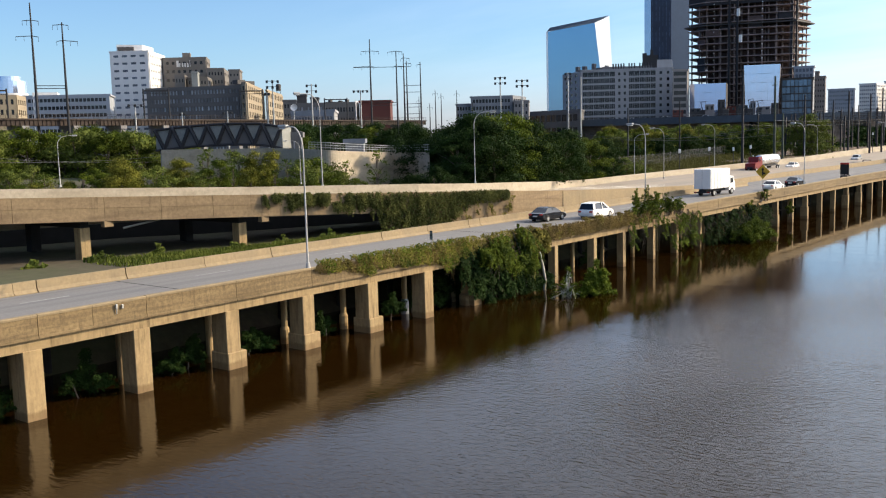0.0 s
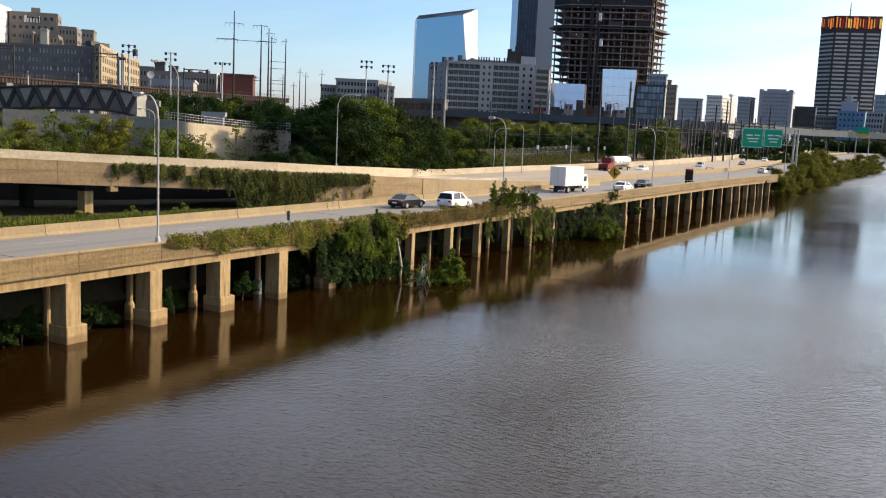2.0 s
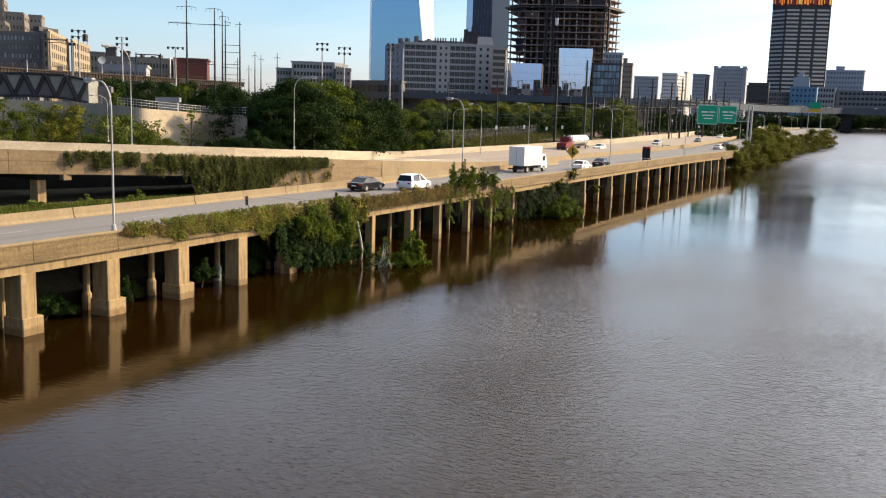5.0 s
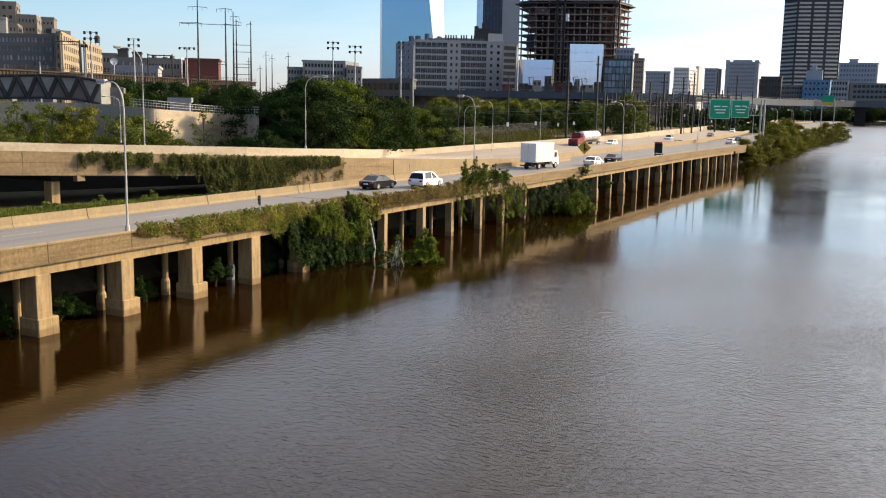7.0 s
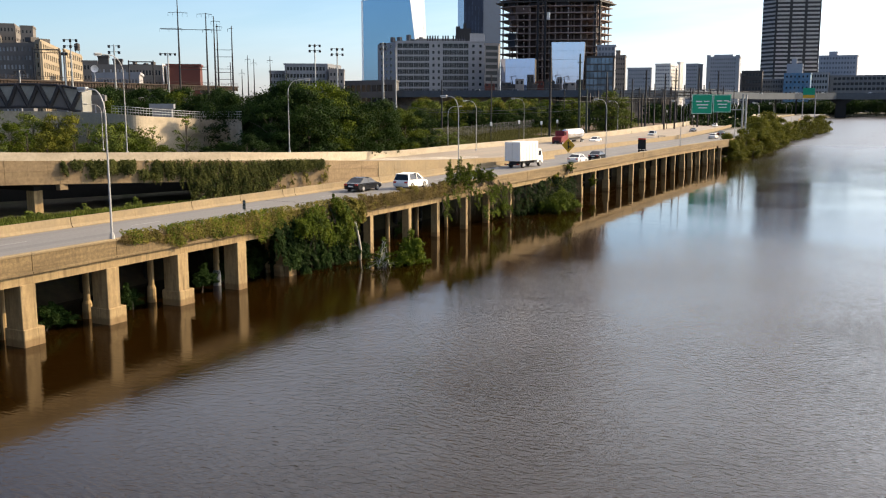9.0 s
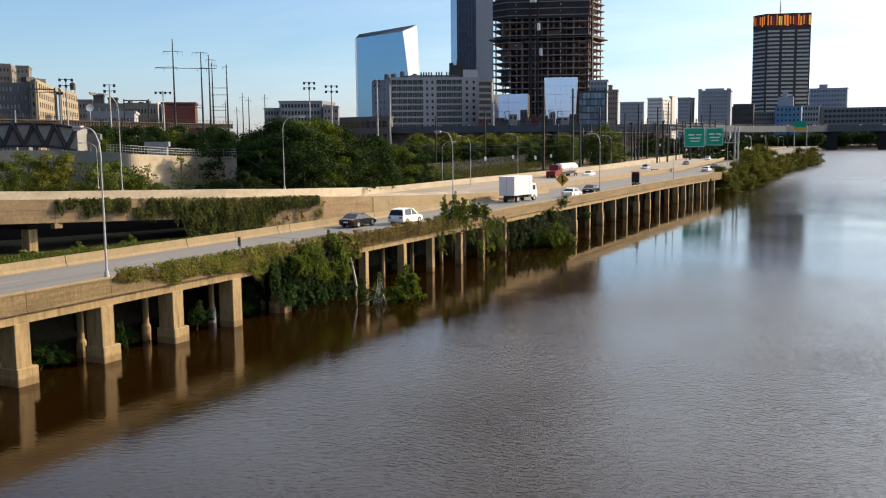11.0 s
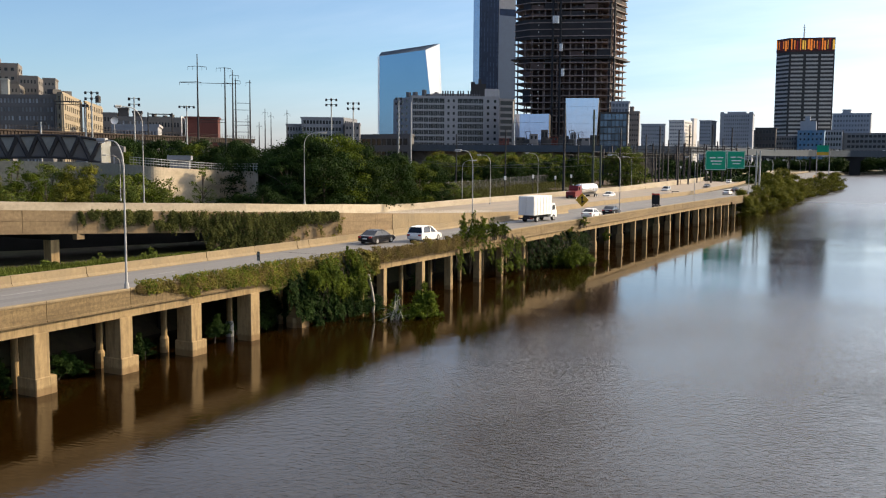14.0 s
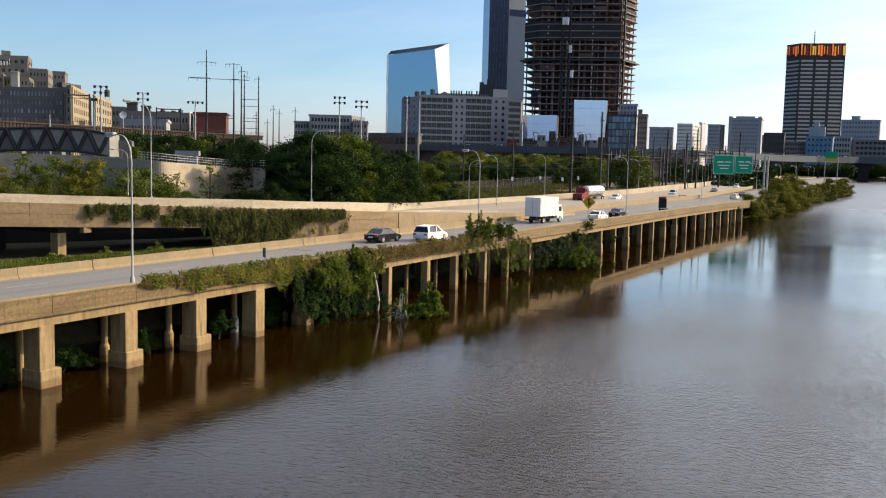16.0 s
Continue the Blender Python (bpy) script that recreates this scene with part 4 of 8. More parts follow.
block("office_tower", "grey brown stepped office block", pt(-14.05, d), pt(-13.1, d), pt(-12.84, d + 26), GZ, up(4.42, d), HOSPITAL, (5, 11, 0.4, 0.4), (3, 11, 0.4, 0.4))
d = 535
block("office_tower", "grey brown narrow block with a dark top", pt(-12.81, d), pt(-12.18, d), pt(-12.03, d + 14), GZ, up(4.33, d), HOSPITAL, (3, 11, 0.4, 0.3))
block("office_tower", "grey brown stepped wing", pt(-15.9, d - 6), pt(-15.35, d - 6), pt(-15.2, d + 8), GZ, up(4.0, d), HOSPITAL, (3, 10, 0.4, 0.4))
block("office_tower", "grey brown stepped wing with a sunlit end", pt(-15.2, d), pt(-14.06, d), pt(-13.74, d + 26), GZ, up(3.92, d), HOSPITAL, (6, 10, 0.4, 0.4), (3, 10, 0.4, 0.4))
d = 520
block("roof_house", "pale plastered roof house above the grey front", pt(-14.95, d), pt(-14.6, d), pt(-14.5, d + 12), up(3.2, d), up(4.22, d), PANEL)
d = 490
block("long_building", "long grey building with pale windows, darkened for shade", pt(-17.5, d + 14), pt(-12.08, d - 8), pt(-12.0, d + 20), GZ, up(3.36, d), SHADEGR, (28, 9, 0.55, 0.5), glass=BLINDS)
d = 470
t = block("brick_wing", "buff brick wing with a sunlit end full of windows", pt(-12.1, d + 6), pt(-11.84, d), pt(-10.86, d + 68), GZ, up(3.6, d), BRICKB, (1, 9, 0.4, 0.5), (9, 9, 0.45, 0.6))
for f, w, h in ((0.3, 4, 2.2), (0.62, 10, 2.8)):
    p = pt(-11.84, d).lerp(pt(-10.86, d + 68), f) + Vector((-5, -4))
    bm = bmesh.new()
    box(bm, p.x - w / 2, p.x + w / 2, p.y - 2.5, p.y + 2.5, up(3.6, d) + 0.91, up(3.6, d) + 0.9 + h, 0.1)
    part("plant_box", bm, DARKB, t, "dark rooftop plant")
block("brick_wing", "second sunlit buff brick wing", pt(-10.72, d + 60), pt(-10.62, d + 58), pt(-9.75, d + 118), GZ, up(3.14, d + 58), BRICKB, None, (8, 8, 0.45, 0.6))
p = pt(-9.95, d + 104)
top = tagged(empty("water_tank", pose(p.x, p.y, up(3.14, d + 58) + 0.9, 0, 0, 48)), "dark rooftop water tank on short legs", "tank")
bm = bmesh.new()
tube(bm, [(0, 0, 1.6), (0, 0, 5.2), (0, 0, 5.9)], [1.5, 1.5, 0.3], 12)
part("tank", bm, DARKB, top)
for x, y in ((-1, -1), (1, -1), (1, 1), (-1, 1)):
    bm = bmesh.new()
    tube(bm, [(x, y, 0), (x, y, 1.7)], 0.15, 5)
    part("leg", bm, MAST, top)
# low sheds beyond the rail viaduct
d = 430
block("red_shed", "dark red brick shed with a flat roof", pt(-5.15, d), pt(-3.3, d), pt(-3.16, d + 15), GZ, up(2.35, d), REDB)
block("shed", "pale cream shed end wall catching the sun", pt(-5.42, d - 2), pt(-5.38, d - 3), pt(-5.17, d + 12), GZ, up(2.33, d), WHITEB)
block("low_building", "grey brown low building with a flat roof", pt(-7.3, d + 20), pt(-5.42, d + 20), pt(-5.3, d + 40), GZ, up(2.28, d + 20), HOSPITAL, (10, 5, 0.5, 0.4))
block("low_building", "dark low building behind the yard", pt(-9.72, d + 60), pt(-8.95, d + 60), pt(-8.9, d + 80), GZ, up(2.5, d + 60), SHADEGR, (4, 6, 0.5, 0.4))
block("low_building", "grey low building with roof plant", pt(-8.95, d + 62), pt(-7.3, d + 62), pt(-7.2, d + 80), GZ, up(2.3, d + 60), SHADEGR, (8, 6, 0.5, 0.4), glass=BLINDS)
block("roof_house", "dark grey rooftop block", pt(-8.89, d + 64), pt(-8.34, d + 64), pt(-8.29, d + 74), up(2.2, d + 64), up(2.8, d + 64), DARKB)
block("roof_house", "small dark rooftop block", pt(-8.09, d + 66), pt(-7.61, d + 66), pt(-7.56, d + 74), up(2.2, d + 66), up(2.62, d + 66), DARKB)
for b_, e_ in ((-9.5, 2.72), (-9.3, 2.66), (-9.05, 2.62), (-6.9, 2.5), (-6.3, 2.42), (-5.9, 2.48)):
    p = pt(b_, d + (66 if b_ < -8 else 26))
    bm = bmesh.new()
    box(bm, p.x - 0.8, p.x + 0.8, p.y - 0.8, p.y + 0.8, up(2.2, d + 20), up(e_, d + 40), 0.1)
    tagged(link("roof_vent", bm, DARKB), "dark vent box on a low roof", "vent", "vents on the low roofs")
block("warehouse", "pale low warehouse with a long flat roof", pt(-9.22, d - 60), pt(-6.67, d - 72), pt(-6.5, d - 45), GZ, up(1.8, d - 64), LIMEST, (14, 4, 0.8, 0.3), glass=HAZEGL)
p = pt(-9.1, 330)
top = tagged(empty("satellite_dish", pose(p.x, p.y, up(2.14, 330), 0, 0, 50)), "large white satellite dish above the rail viaduct", "dish")
bm = bmesh.new()
rings = []
for r_ in (0.02, 0.45, 0.85, 1.2):
    rings.append([(r_ * math.cos(i * math.tau / 20), -0.2 - 0.28 * r_ * r_ + 0.2, r_ * math.sin(i * math.tau / 20)) for i in range(20)])
sweep(bm, rings + [[(x, y + 0.06, z) for x, y, z in ring_] for ring_ in rings[::-1]])
part("dish", bm, WHITEB, top)
bm = bmesh.new()
tube(bm, [(0, 0.1, -0.2), (0, 0.3, 5 - up(2.14, 330))], 0.16, 6)
part("post", bm, STEEL, top)
# grey buildings behind the big trees
d = 520
block("glass_office", "blue grey office building behind the trees", pt(1.6, d), pt(4.1, d), pt(4.9, d + 25), GZ, up(2.45, d), GREY, (12, 8, 0.7, 0.5), (6, 8, 0.7, 0.5))
block("low_building", "grey low wing behind the trees", pt(0.7, d + 5), pt(1.6, d + 5), pt(1.7, d + 20), GZ, up(2.05, d), GREY, (5, 7, 0.6, 0.5))
block("low_building", "brown grey wing behind the trees", pt(4.2, d - 8), pt(5.1, d - 8), pt(5.15, d + 10), GZ, up(2.1, d), TANB, (4, 7, 0.5, 0.4))
block("parking_deck", "long grey parking deck", pt(5.1, d + 40), pt(8.2, d + 12), pt(8.4, d + 40), GZ, up(1.55, d), SHADEGR, (9, 3, 0.85, 0.5))
# slanted mirror tower
d = 1000
top = tagged(empty("glass_tower"), "blue mirror-glass tower with a slanted crystal-like top", "building")
a, b, c, e = pt(6.25, d), pt(9.87, d), pt(10.3, d + 22), pt(7.2, d + 60)
bm = bmesh.new()
lo = [bm.verts.new((p.x, p.y, GZ)) for p in (a, b, c, e)]
tb, tc = a.lerp(b, 0.782), pt(9.93, d + 22)
hi = [bm.verts.new((p.x, p.y, z)) for p, z in ((a, up(6.2, d)), (tb, up(6.62, d)), (tc, up(7.05, d + 10)), (e, up(6.6, d + 40)))]
for i in (0, 2, 3):
    bm.faces.new((lo[i], lo[(i + 1) % 4], hi[(i + 1) % 4], hi[i]))
bm.faces.new(hi)
bm.faces.new(lo[::-1])
part("glass_wall", bm, BLUEGL, top)
# side face whitened to carry the sky's reflected glare
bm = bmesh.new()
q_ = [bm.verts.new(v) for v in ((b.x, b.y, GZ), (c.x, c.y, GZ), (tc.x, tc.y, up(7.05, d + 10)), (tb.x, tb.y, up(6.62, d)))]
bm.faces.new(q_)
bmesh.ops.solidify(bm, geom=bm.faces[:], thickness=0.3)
part("side_glass", bm, GLAREGL, top, "side face with sky glare in its white")
bm = bmesh.new()
q0, q1 = Vector((a.x, a.y, up(6.2, d))), Vector((tb.x, tb.y, up(6.62, d)))
r0, r1 = q0 + Vector((0, 6, 5.0)), Vector((tc.x, tc.y, up(7.06, d + 10) + 0.5))
f = [bm.verts.new(v) for v in (q0 + Vector((0, -.4, .1)), q1 + Vector((0, -.4, .1)), r1, r0)]
bm.faces.new(f)
bmesh.ops.solidify(bm, geom=bm.faces[:], thickness=0.6)
part("roof_slope", bm, SLATE, top, "slate blue slanted parapet")
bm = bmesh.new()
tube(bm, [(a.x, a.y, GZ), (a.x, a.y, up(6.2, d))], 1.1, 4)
part("edge_strip", bm, GLAREGL, top, "thin bright glass edge")
# dark glass slab tower
d = 780
top = tagged(empty("glass_tower"), "tall dark blue glass tower with pale edge panels", "building")
ztop = up(11.5, d)
a, b, c = pt(11.97, d), pt(12.34, d - 3), pt(13.5, d + 3)
bm = bmesh.new()
prism(bm, [a, b, pt(12.9, d + 25), pt(12.4, d + 25)], GZ, ztop)
part("edge_panel", bm, EDGEGL, top, "pale glass edge")
bm = bmesh.new()
prism(bm, [b + Vector((0.02, 0)), c, pt(13.7, d + 28), pt(12.95, d + 25)], GZ, ztop)
part("glass_wall", bm, NAVYGL, top)
bm = bmesh.new()
prism(bm, [c + Vector((0.02, 0)), pt(14.53, d + 12), pt(14.5, d + 40), pt(13.72, d + 28)], GZ, up(8.7, d))
part("side_wall", bm, SLATE, top, "plain slate blue side wall")
bm = bmesh.new()
prism(bm, [pt(12.95, d + 8), pt(14.5, d + 20), pt(14.45, d + 40), pt(13.0, d + 30)], up(9.12, d), up(11.3, d))
part("crown", bm, LIMEST, top, "pale stone crown")
bm = bmesh.new()
prism(bm, [pt(13.5, d + 6.5), pt(14.53, d + 13), pt(14.5, d + 40), pt(13.72, d + 30)], up(8.7, d) + 0.01, up(9.12, d))
part("dark_band", bm, NAVYGL, top, "dark glass band below the crown")
for b0, b1, e_ in ((11.85, 12.1, 4.62), (12.3, 12.48, 4.8), (12.1, 12.76, 4.5)):
    bm = bmesh.new()
    prism(bm, [pt(b0, d - 20), pt(b1, d - 20), pt(b1, d - 8), pt(b0, d - 8)], GZ, up(e_, d))
    part("podium_block", bm, DARKB, top, "dark block at the tower's foot")
pane = None
uu = (c - b).normalized()
nn = Vector((uu.y, -uu.x))
rngw = random.Random(3)
for j in range(30):
    for i in range(6):
        z = GZ + 35 + j * 4.0
        if rngw.random() < 0.25:
            continue
        p = b + (c - b) * ((i + 0.5) / 6) + nn * 0.1
        m = Matrix.Translation((p.x, p.y, z)) @ Matrix.Rotation(math.atan2(uu.y, uu.x), 4, "Z")
        if pane is None:
            bm = bmesh.new()
            box(bm, -0.22, 0.22, -0.2, 0.05, -1.6, 1.6)
            pane = part("window", bm, SLATE, top)
            pane.matrix_basis = m
        else:
            share("window", pane, top, m)
# old sorting office with bands of windows
d = 600
t = block("post_office_building", "limestone office block with long window bands", pt(8.27, d), pt(13.56, d + 5), pt(13.6, d + 60), GZ, up(3.82, d), LIMEST)
w0, w1 = pt(8.27, d), pt(13.56, d + 5)
bm = bmesh.new()
for f0, f1, cols_, fx_, fy_ in ((0, 0.385, 6, 0.92, 0.72), (0.385, 0.515, 2, 0.4, 0.45), (0.515, 0.83, 5, 0.92, 0.72), (0.83, 1, 2, 0.35, 0.45)):
    facade(bm, t, w0.lerp(w1, f0), w0.lerp(w1, f1), GZ, up(3.8, d), cols_, 12, fx_, fy_, margin=0.03)
part("facade_frame", bm, LIMEST, t)
# pale mullions in the window bands
bm = bmesh.new()
u_ = (w1 - w0).normalized()
n_ = Vector((u_.y, -u_.x))
for f0, f1, k in ((0.0, 0.385, 18), (0.515, 0.83, 15)):
    for i in range(1, k):
        if i % 3:
            p = w0.lerp(w1, f0 + (f1 - f0) * (0.03 + 0.94 * i / k)) + n_ * 0.16
            prism(bm, [p - u_ * 0.07, p + u_ * 0.07, p + u_ * 0.07 + n_ * 0.12, p - u_ * 0.07 + n_ * 0.12], GZ, up(3.6, d))
part("mullion", bm, LIMEST, t)
bm = bmesh.new()
e0, e1 = pt(7.19, d + 25), pt(8.262, d + 0.2)
prism(bm, [e0, e1, pt(8.5, d + 30)], GZ, up(3.84, d))
facade(bm, t, e0, e1, GZ, up(3.8, d), 3, 12, 0.5, 0.45, margin=0.12)
part("end_wall", bm, LIMEST, t)
bm = bmesh.new()
prism(bm, [pt(12.69, d + 6), pt(13.55, d + 9), pt(13.58, d + 30), pt(12.75, d + 26)], up(3.82, d) + 0.91, up(4.38, d))
part("penthouse", bm, LIMEST, t)
bm = bmesh.new()
prism(bm, [pt(9.5, d + 10), pt(12.4, d + 14), pt(12.4, d + 24), pt(9.5, d + 20)], up(3.82, d) + 0.91, up(4.02, d) + 0.9)
part("plant_room", bm, TANB, t)
for b_, w_, e_ in ((8.0, 1.1, 4.2), (8.4, 1.2, 4.22), (8.95, 1.0, 4.36), (9.25, 1.6, 4.1), (9.7, 0.8, 4.22)):
    p = pt(b_, d + 14)
    bm = bmesh.new()
    box(bm, p.x - w_, p.x + w_, p.y, p.y + 3, up(3.82, d) + 0.91, up(e_, d), 0.2)
    part("vent_box", bm, SHADEGR, t)
for i in range(15):
    if i in (5, 9):
        continue
    p = pt(10.15 + i * 0.155, d + 4)
    bm = bmesh.new()
    box(bm, p.x - 0.42, p.x + 0.42, p.y - 0.15, p.y + 0.15, up(3.82, d) + 0.95, up(4.2, d) + 0.3)
    part("letter_bar", bm, DARKB, t, "dark rooftop letter as a plain bar")
block("garage", "grey parking garage with open decks", pt(13.58, d - 20), pt(14.4, d - 16), pt(14.5, d - 8), GZ, up(3.55, d), TANB, (1, 12, 0.94, 0.62))

# ---- tower under construction ----
d = 640
site = tagged(empty("unfinished_tower"), "tower under construction, bare floor slabs and columns", "building")
foot = [pt(14.45, d + 10), pt(15.35, d), pt(20.25, d), pt(21.15, d + 26), pt(20.0, d + 52), pt(15.2, d + 48)]
mid = sum(foot, Vector((0, 0))) / 6
inner = [mid + (p - mid) * 0.93 for p in foot]
bm = bmesh.new()
prism(bm, foot, -0.24, 0.26)
slab = None
z, zs = up(1.18, d), []
while z < up(11.3, d):
    zs.append(z)
    m = Matrix.Translation((0, 0, z))
    if slab is None:
        slab = part("floor_slab", bm, BROWN, site)
        slab.matrix_basis = m
    else:
        share("floor_slab", slab, site, m)
    z += 4.4
z1 = zs[-1]
cols = []
for a, b, k in ((0, 1, 2), (1, 2, 6), (2, 3, 4)):
    for i in range(k + 1):
        cols.append(inner[a].lerp(inner[b], i / k))
bm = bmesh.new()
box(bm, -0.36, 0.36, -0.36, 0.36, 8, z1)
col = None
for p in cols:
    m = Matrix.Translation((p.x, p.y, 0))
    if col is None:
        col = part("column", bm, BROWN, site)
        col.matrix_basis = m
    else:
        share("column", col, site, m)
for f in (0.82, 0.7):
    for a, b, k in ((0, 1, 1), (1, 2, 5), (2, 3, 2)):
        for i in range(k + 1):
            p = mid + (inner[a].lerp(inner[b], i / k) - mid) * f
            share("column", col, site, Matrix.Translation((p.x, p.y, 0)))
# solid core stands for the dim interior, shade held in its colour
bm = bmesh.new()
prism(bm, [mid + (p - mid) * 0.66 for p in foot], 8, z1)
part("core", bm, CORE, site, "core block with interior shade in its brown")
# netting round the upper floors and a projecting catch platform
bm = bmesh.new()
zn0, zn1 = up(7.26, d), up(8.4, d)
prism(bm, [mid + (p - mid) * 0.985 for p in foot[:3]] + [mid + (p - mid) * 0.9 for p in foot[2::-1]], zn0, zn1)
part("netting", bm, NET, site, "dark safety netting")
bm = bmesh.new()
prism(bm, [mid + (p - mid) * 1.06 for p in foot], up(6.1, d), up(6.1, d) + 0.7)
part("catch_platform", bm, DARKB, site, "dark catch platform all round")
rngs = random.Random(17)
ring = [(0, 1, 2), (1, 2, 6), (2, 3, 3)]
for z in zs:
    for a, b, k in ring:
        for i in range(k):
            screened = 0.75 if z > zn1 - 3 else 0.07
            if zn0 - 4 < z < zn1 or rngs.random() > screened:
                continue
            p, q = foot[a].lerp(foot[b], (i + 0.04) / k), foot[a].lerp(foot[b], (i + 0.96) / k)
            p, q = mid + (p - mid) * 0.975, mid + (q - mid) * 0.975
            bm = bmesh.new()
            prism(bm, [p, q, mid + (q - mid) * 0.97, mid + (p - mid) * 0.97], z + 0.36, z + rngs.choice((1.6, 3.0, 4.1)))
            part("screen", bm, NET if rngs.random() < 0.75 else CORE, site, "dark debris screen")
# hoist tower with cars
bm = bmesh.new()
for b_ in (16.75, 17.2, 20.15, 20.4):
    p = pt(b_, d - 5 if b_ < 18 else d + 1)
    box(bm, p.x - 0.6, p.x + 0.6, p.y - 0.6, p.y + 0.6, GZ, z1)
for j in range(36):
    p, q = pt(16.75, d - 5), pt(17.2, d - 5)
    tube(bm, [(p.x, p.y, 14 + j * 3.5), (q.x, q.y, 14 + j * 3.5)], 0.15, 4)
part("hoist_mast", bm, MAST, site, "dark hoist mast")
for b_, el in ((16.82, 8.3), (17.02, 8.3), (17.25, 6.7), (17.38, 5.25)):
    p = pt(b_, d - 6.5)
    bm = bmesh.new()
    box(bm, p.x - 0.9, p.x + 0.9, p.y - 1, p.y + 0.7, up(el, d) - 2.4, up(el, d) + 2.4, 0.1)
    part("hoist_car", bm, WHITEP, site, "white hoist car")
bm = bmesh.new()
for j in range(len(zs)):
    for b_ in (15.9, 18.55):
        p = pt(b_, d - 0.9)
        box(bm, p.x - 0.3, p.x + 0.3, p.y - 0.1, p.y + 0.1, zs[j] + 2.2, zs[j] + 2.8)
part("work_light", bm, WHITEP, site, "small white work lamps")
# mirror boxes at its foot, glazed in separate panes that are each a hair out of plane
def glazed(label, base, crest, z0, z1, cols, rows, seed):
    """A box of mirror panes: base and crest are its four corners at foot and top, the first two in front."""
    top = tagged(empty("glass_pavilion"), label, "building")
    bm = bmesh.new()
    sweep(bm, [[(p.x, p.y, z0) for p in base], [(p.x, p.y, z1) for p in crest]])
    part("core", bm, DARKB, top)
    r_ = random.Random(seed)
    toward_eye = (Vector(EYE[:2]) - base[0]).normalized() * 0.25
    for i in range(cols):
        for j in range(rows):
            bm = bmesh.new()
            quad = []
            for u, v in ((i, j), (i + 1, j), (i + 1, j + 1), (i, j + 1)):
                p = base[0].lerp(base[1], u / cols).lerp(crest[0].lerp(crest[1], u / cols), v / rows)
                quad.append(Vector((p.x + toward_eye.x, p.y + toward_eye.y, z0 + (z1 - z0) * v / rows)))
            c = sum(quad, Vector()) / 4
            out = Vector((toward_eye.x, toward_eye.y, 0)).normalized()
            vs = [bm.verts.new(c + (q - c) * 0.985 + out * r_.uniform(-0.012, 0.012)) for q in quad]
            back = [bm.verts.new(v.co - out * 0.12) for v in vs]
            bm.faces.new(vs)
            bm.faces.new(back[::-1])
            for k in range(4):
                bm.faces.new((vs[k], back[k], back[(k + 1) % 4], vs[(k + 1) % 4]))
            part("pane", bm, PALEGL, top)
    return top


d = 590
glazed("low pale mirror-glass building with a stone corner", [pt(14.56, d + 4), pt(16.6, d), pt(16.7, d + 20), pt(14.6, d + 24)], [pt(14.56, d + 4), pt(16.6, d), pt(16.7, d + 20), pt(14.6, d + 24)], GZ, up(2.85, d), 7, 7, 1)
glazed("tilted pale mirror-glass box beside the tower site", [pt(17.78, d - 10), pt(19.4, d - 10), pt(19.5, d + 10), pt(17.8, d + 10)], [pt(17.58, d - 10), pt(19.56, d - 10), pt(19.6, d + 10), pt(17.6, d + 10)], GZ, up(3.72, d), 6, 9, 2)


# the building site in front: cabins, stacks and machines above the elevated road; dark ones are added as reflections in
# the lower panes
def site_cabin(b, d, w, h, mat, label):
    p = pt(b, d)
    top = tagged(empty("site_cabin", pose(p.x, p.y, 0, 0, 0, -(b - 38))), label, "site cabin", "cabins on the building site")
    bm = bmesh.new()
    box(bm, -w / 2, w / 2, -1.2, 1.2, GZ, up(1.12, d) + h, 0.1)
    part("body", bm, mat, top)
    bm = bmesh.new()
    for x in (-w * 0.25, w * 0.25):
        box(bm, x - w * 0.12, x + w * 0.12, -1.26, -1.202, up(1.12, d) + h * 0.4, up(1.12, d) + h * 0.8)
    part("window", bm, WINDOW, top)


for b, d, w, h, mat, label in ((14.9, 560, 6, 3.0, DARKB, "dark cabin added as a reflection below the mirror-glass building"), (15.7, 556, 5, 5.0, TANB, "grey brown site hut"), (16.35, 560, 4, 7.5, DARKB, "tall dark site hut"), (16.9, 562, 5, 3.5, REDB, "dull red site container"), (17.5, 558, 6, 4.0, DARKB, "dark cabin added as a reflection beside the tilted glass box"), (18.1, 560, 3, 6.0, GREY, "grey stack on the building site"), (18.7, 556, 7, 2.8, TANB, "grey brown site hut"), (19.3, 560, 4, 4.5, DARKB, "dark cabin added as a reflection beside the tilted glass box"), (13.9, 560, 6, 2.4, REDB, "dull red site container")):
    site_cabin(b, d, w, h, mat, label)
for b, d, h in ((15.3, 558, 9.0), (17.95, 556, 10.0), (18.45, 556, 8.5), (16.6, 556, 7.0)):
    p = pt(b, d)
    top = tagged(empty("concrete_pump", pose(p.x, p.y, 0, 0, 0, -(b - 38))), "dark machine with a folded boom on the building site", "site machine", "machines on the building site")
    bm = bmesh.new()
    box(bm, -1.6, 1.6, -1.2, 1.2, GZ, up(1.12, d) + 2.0, 0.2)
    part("body", bm, DARKB, top)
    bm = bmesh.new()
    z = up(1.12, d) + 1.8
    tube(bm, [(0, 0, z), (-1.0, 0, z + h * 0.5), (1.6, 0, z + h * 0.55), (2.2, 0, z + h * 0.3)], [0.4, 0.3, 0.22, 0.15], 6)
    part("boom", bm, MAST, top)
d = 590
block("dark_building", "dark glass building at the site's edge", pt(19.6, d + 5), pt(21.3, d + 5), pt(21.35, d + 20), GZ, up(2.9, d), DARKB, (7, 9, 0.86, 0.84), glass=SMOKE)
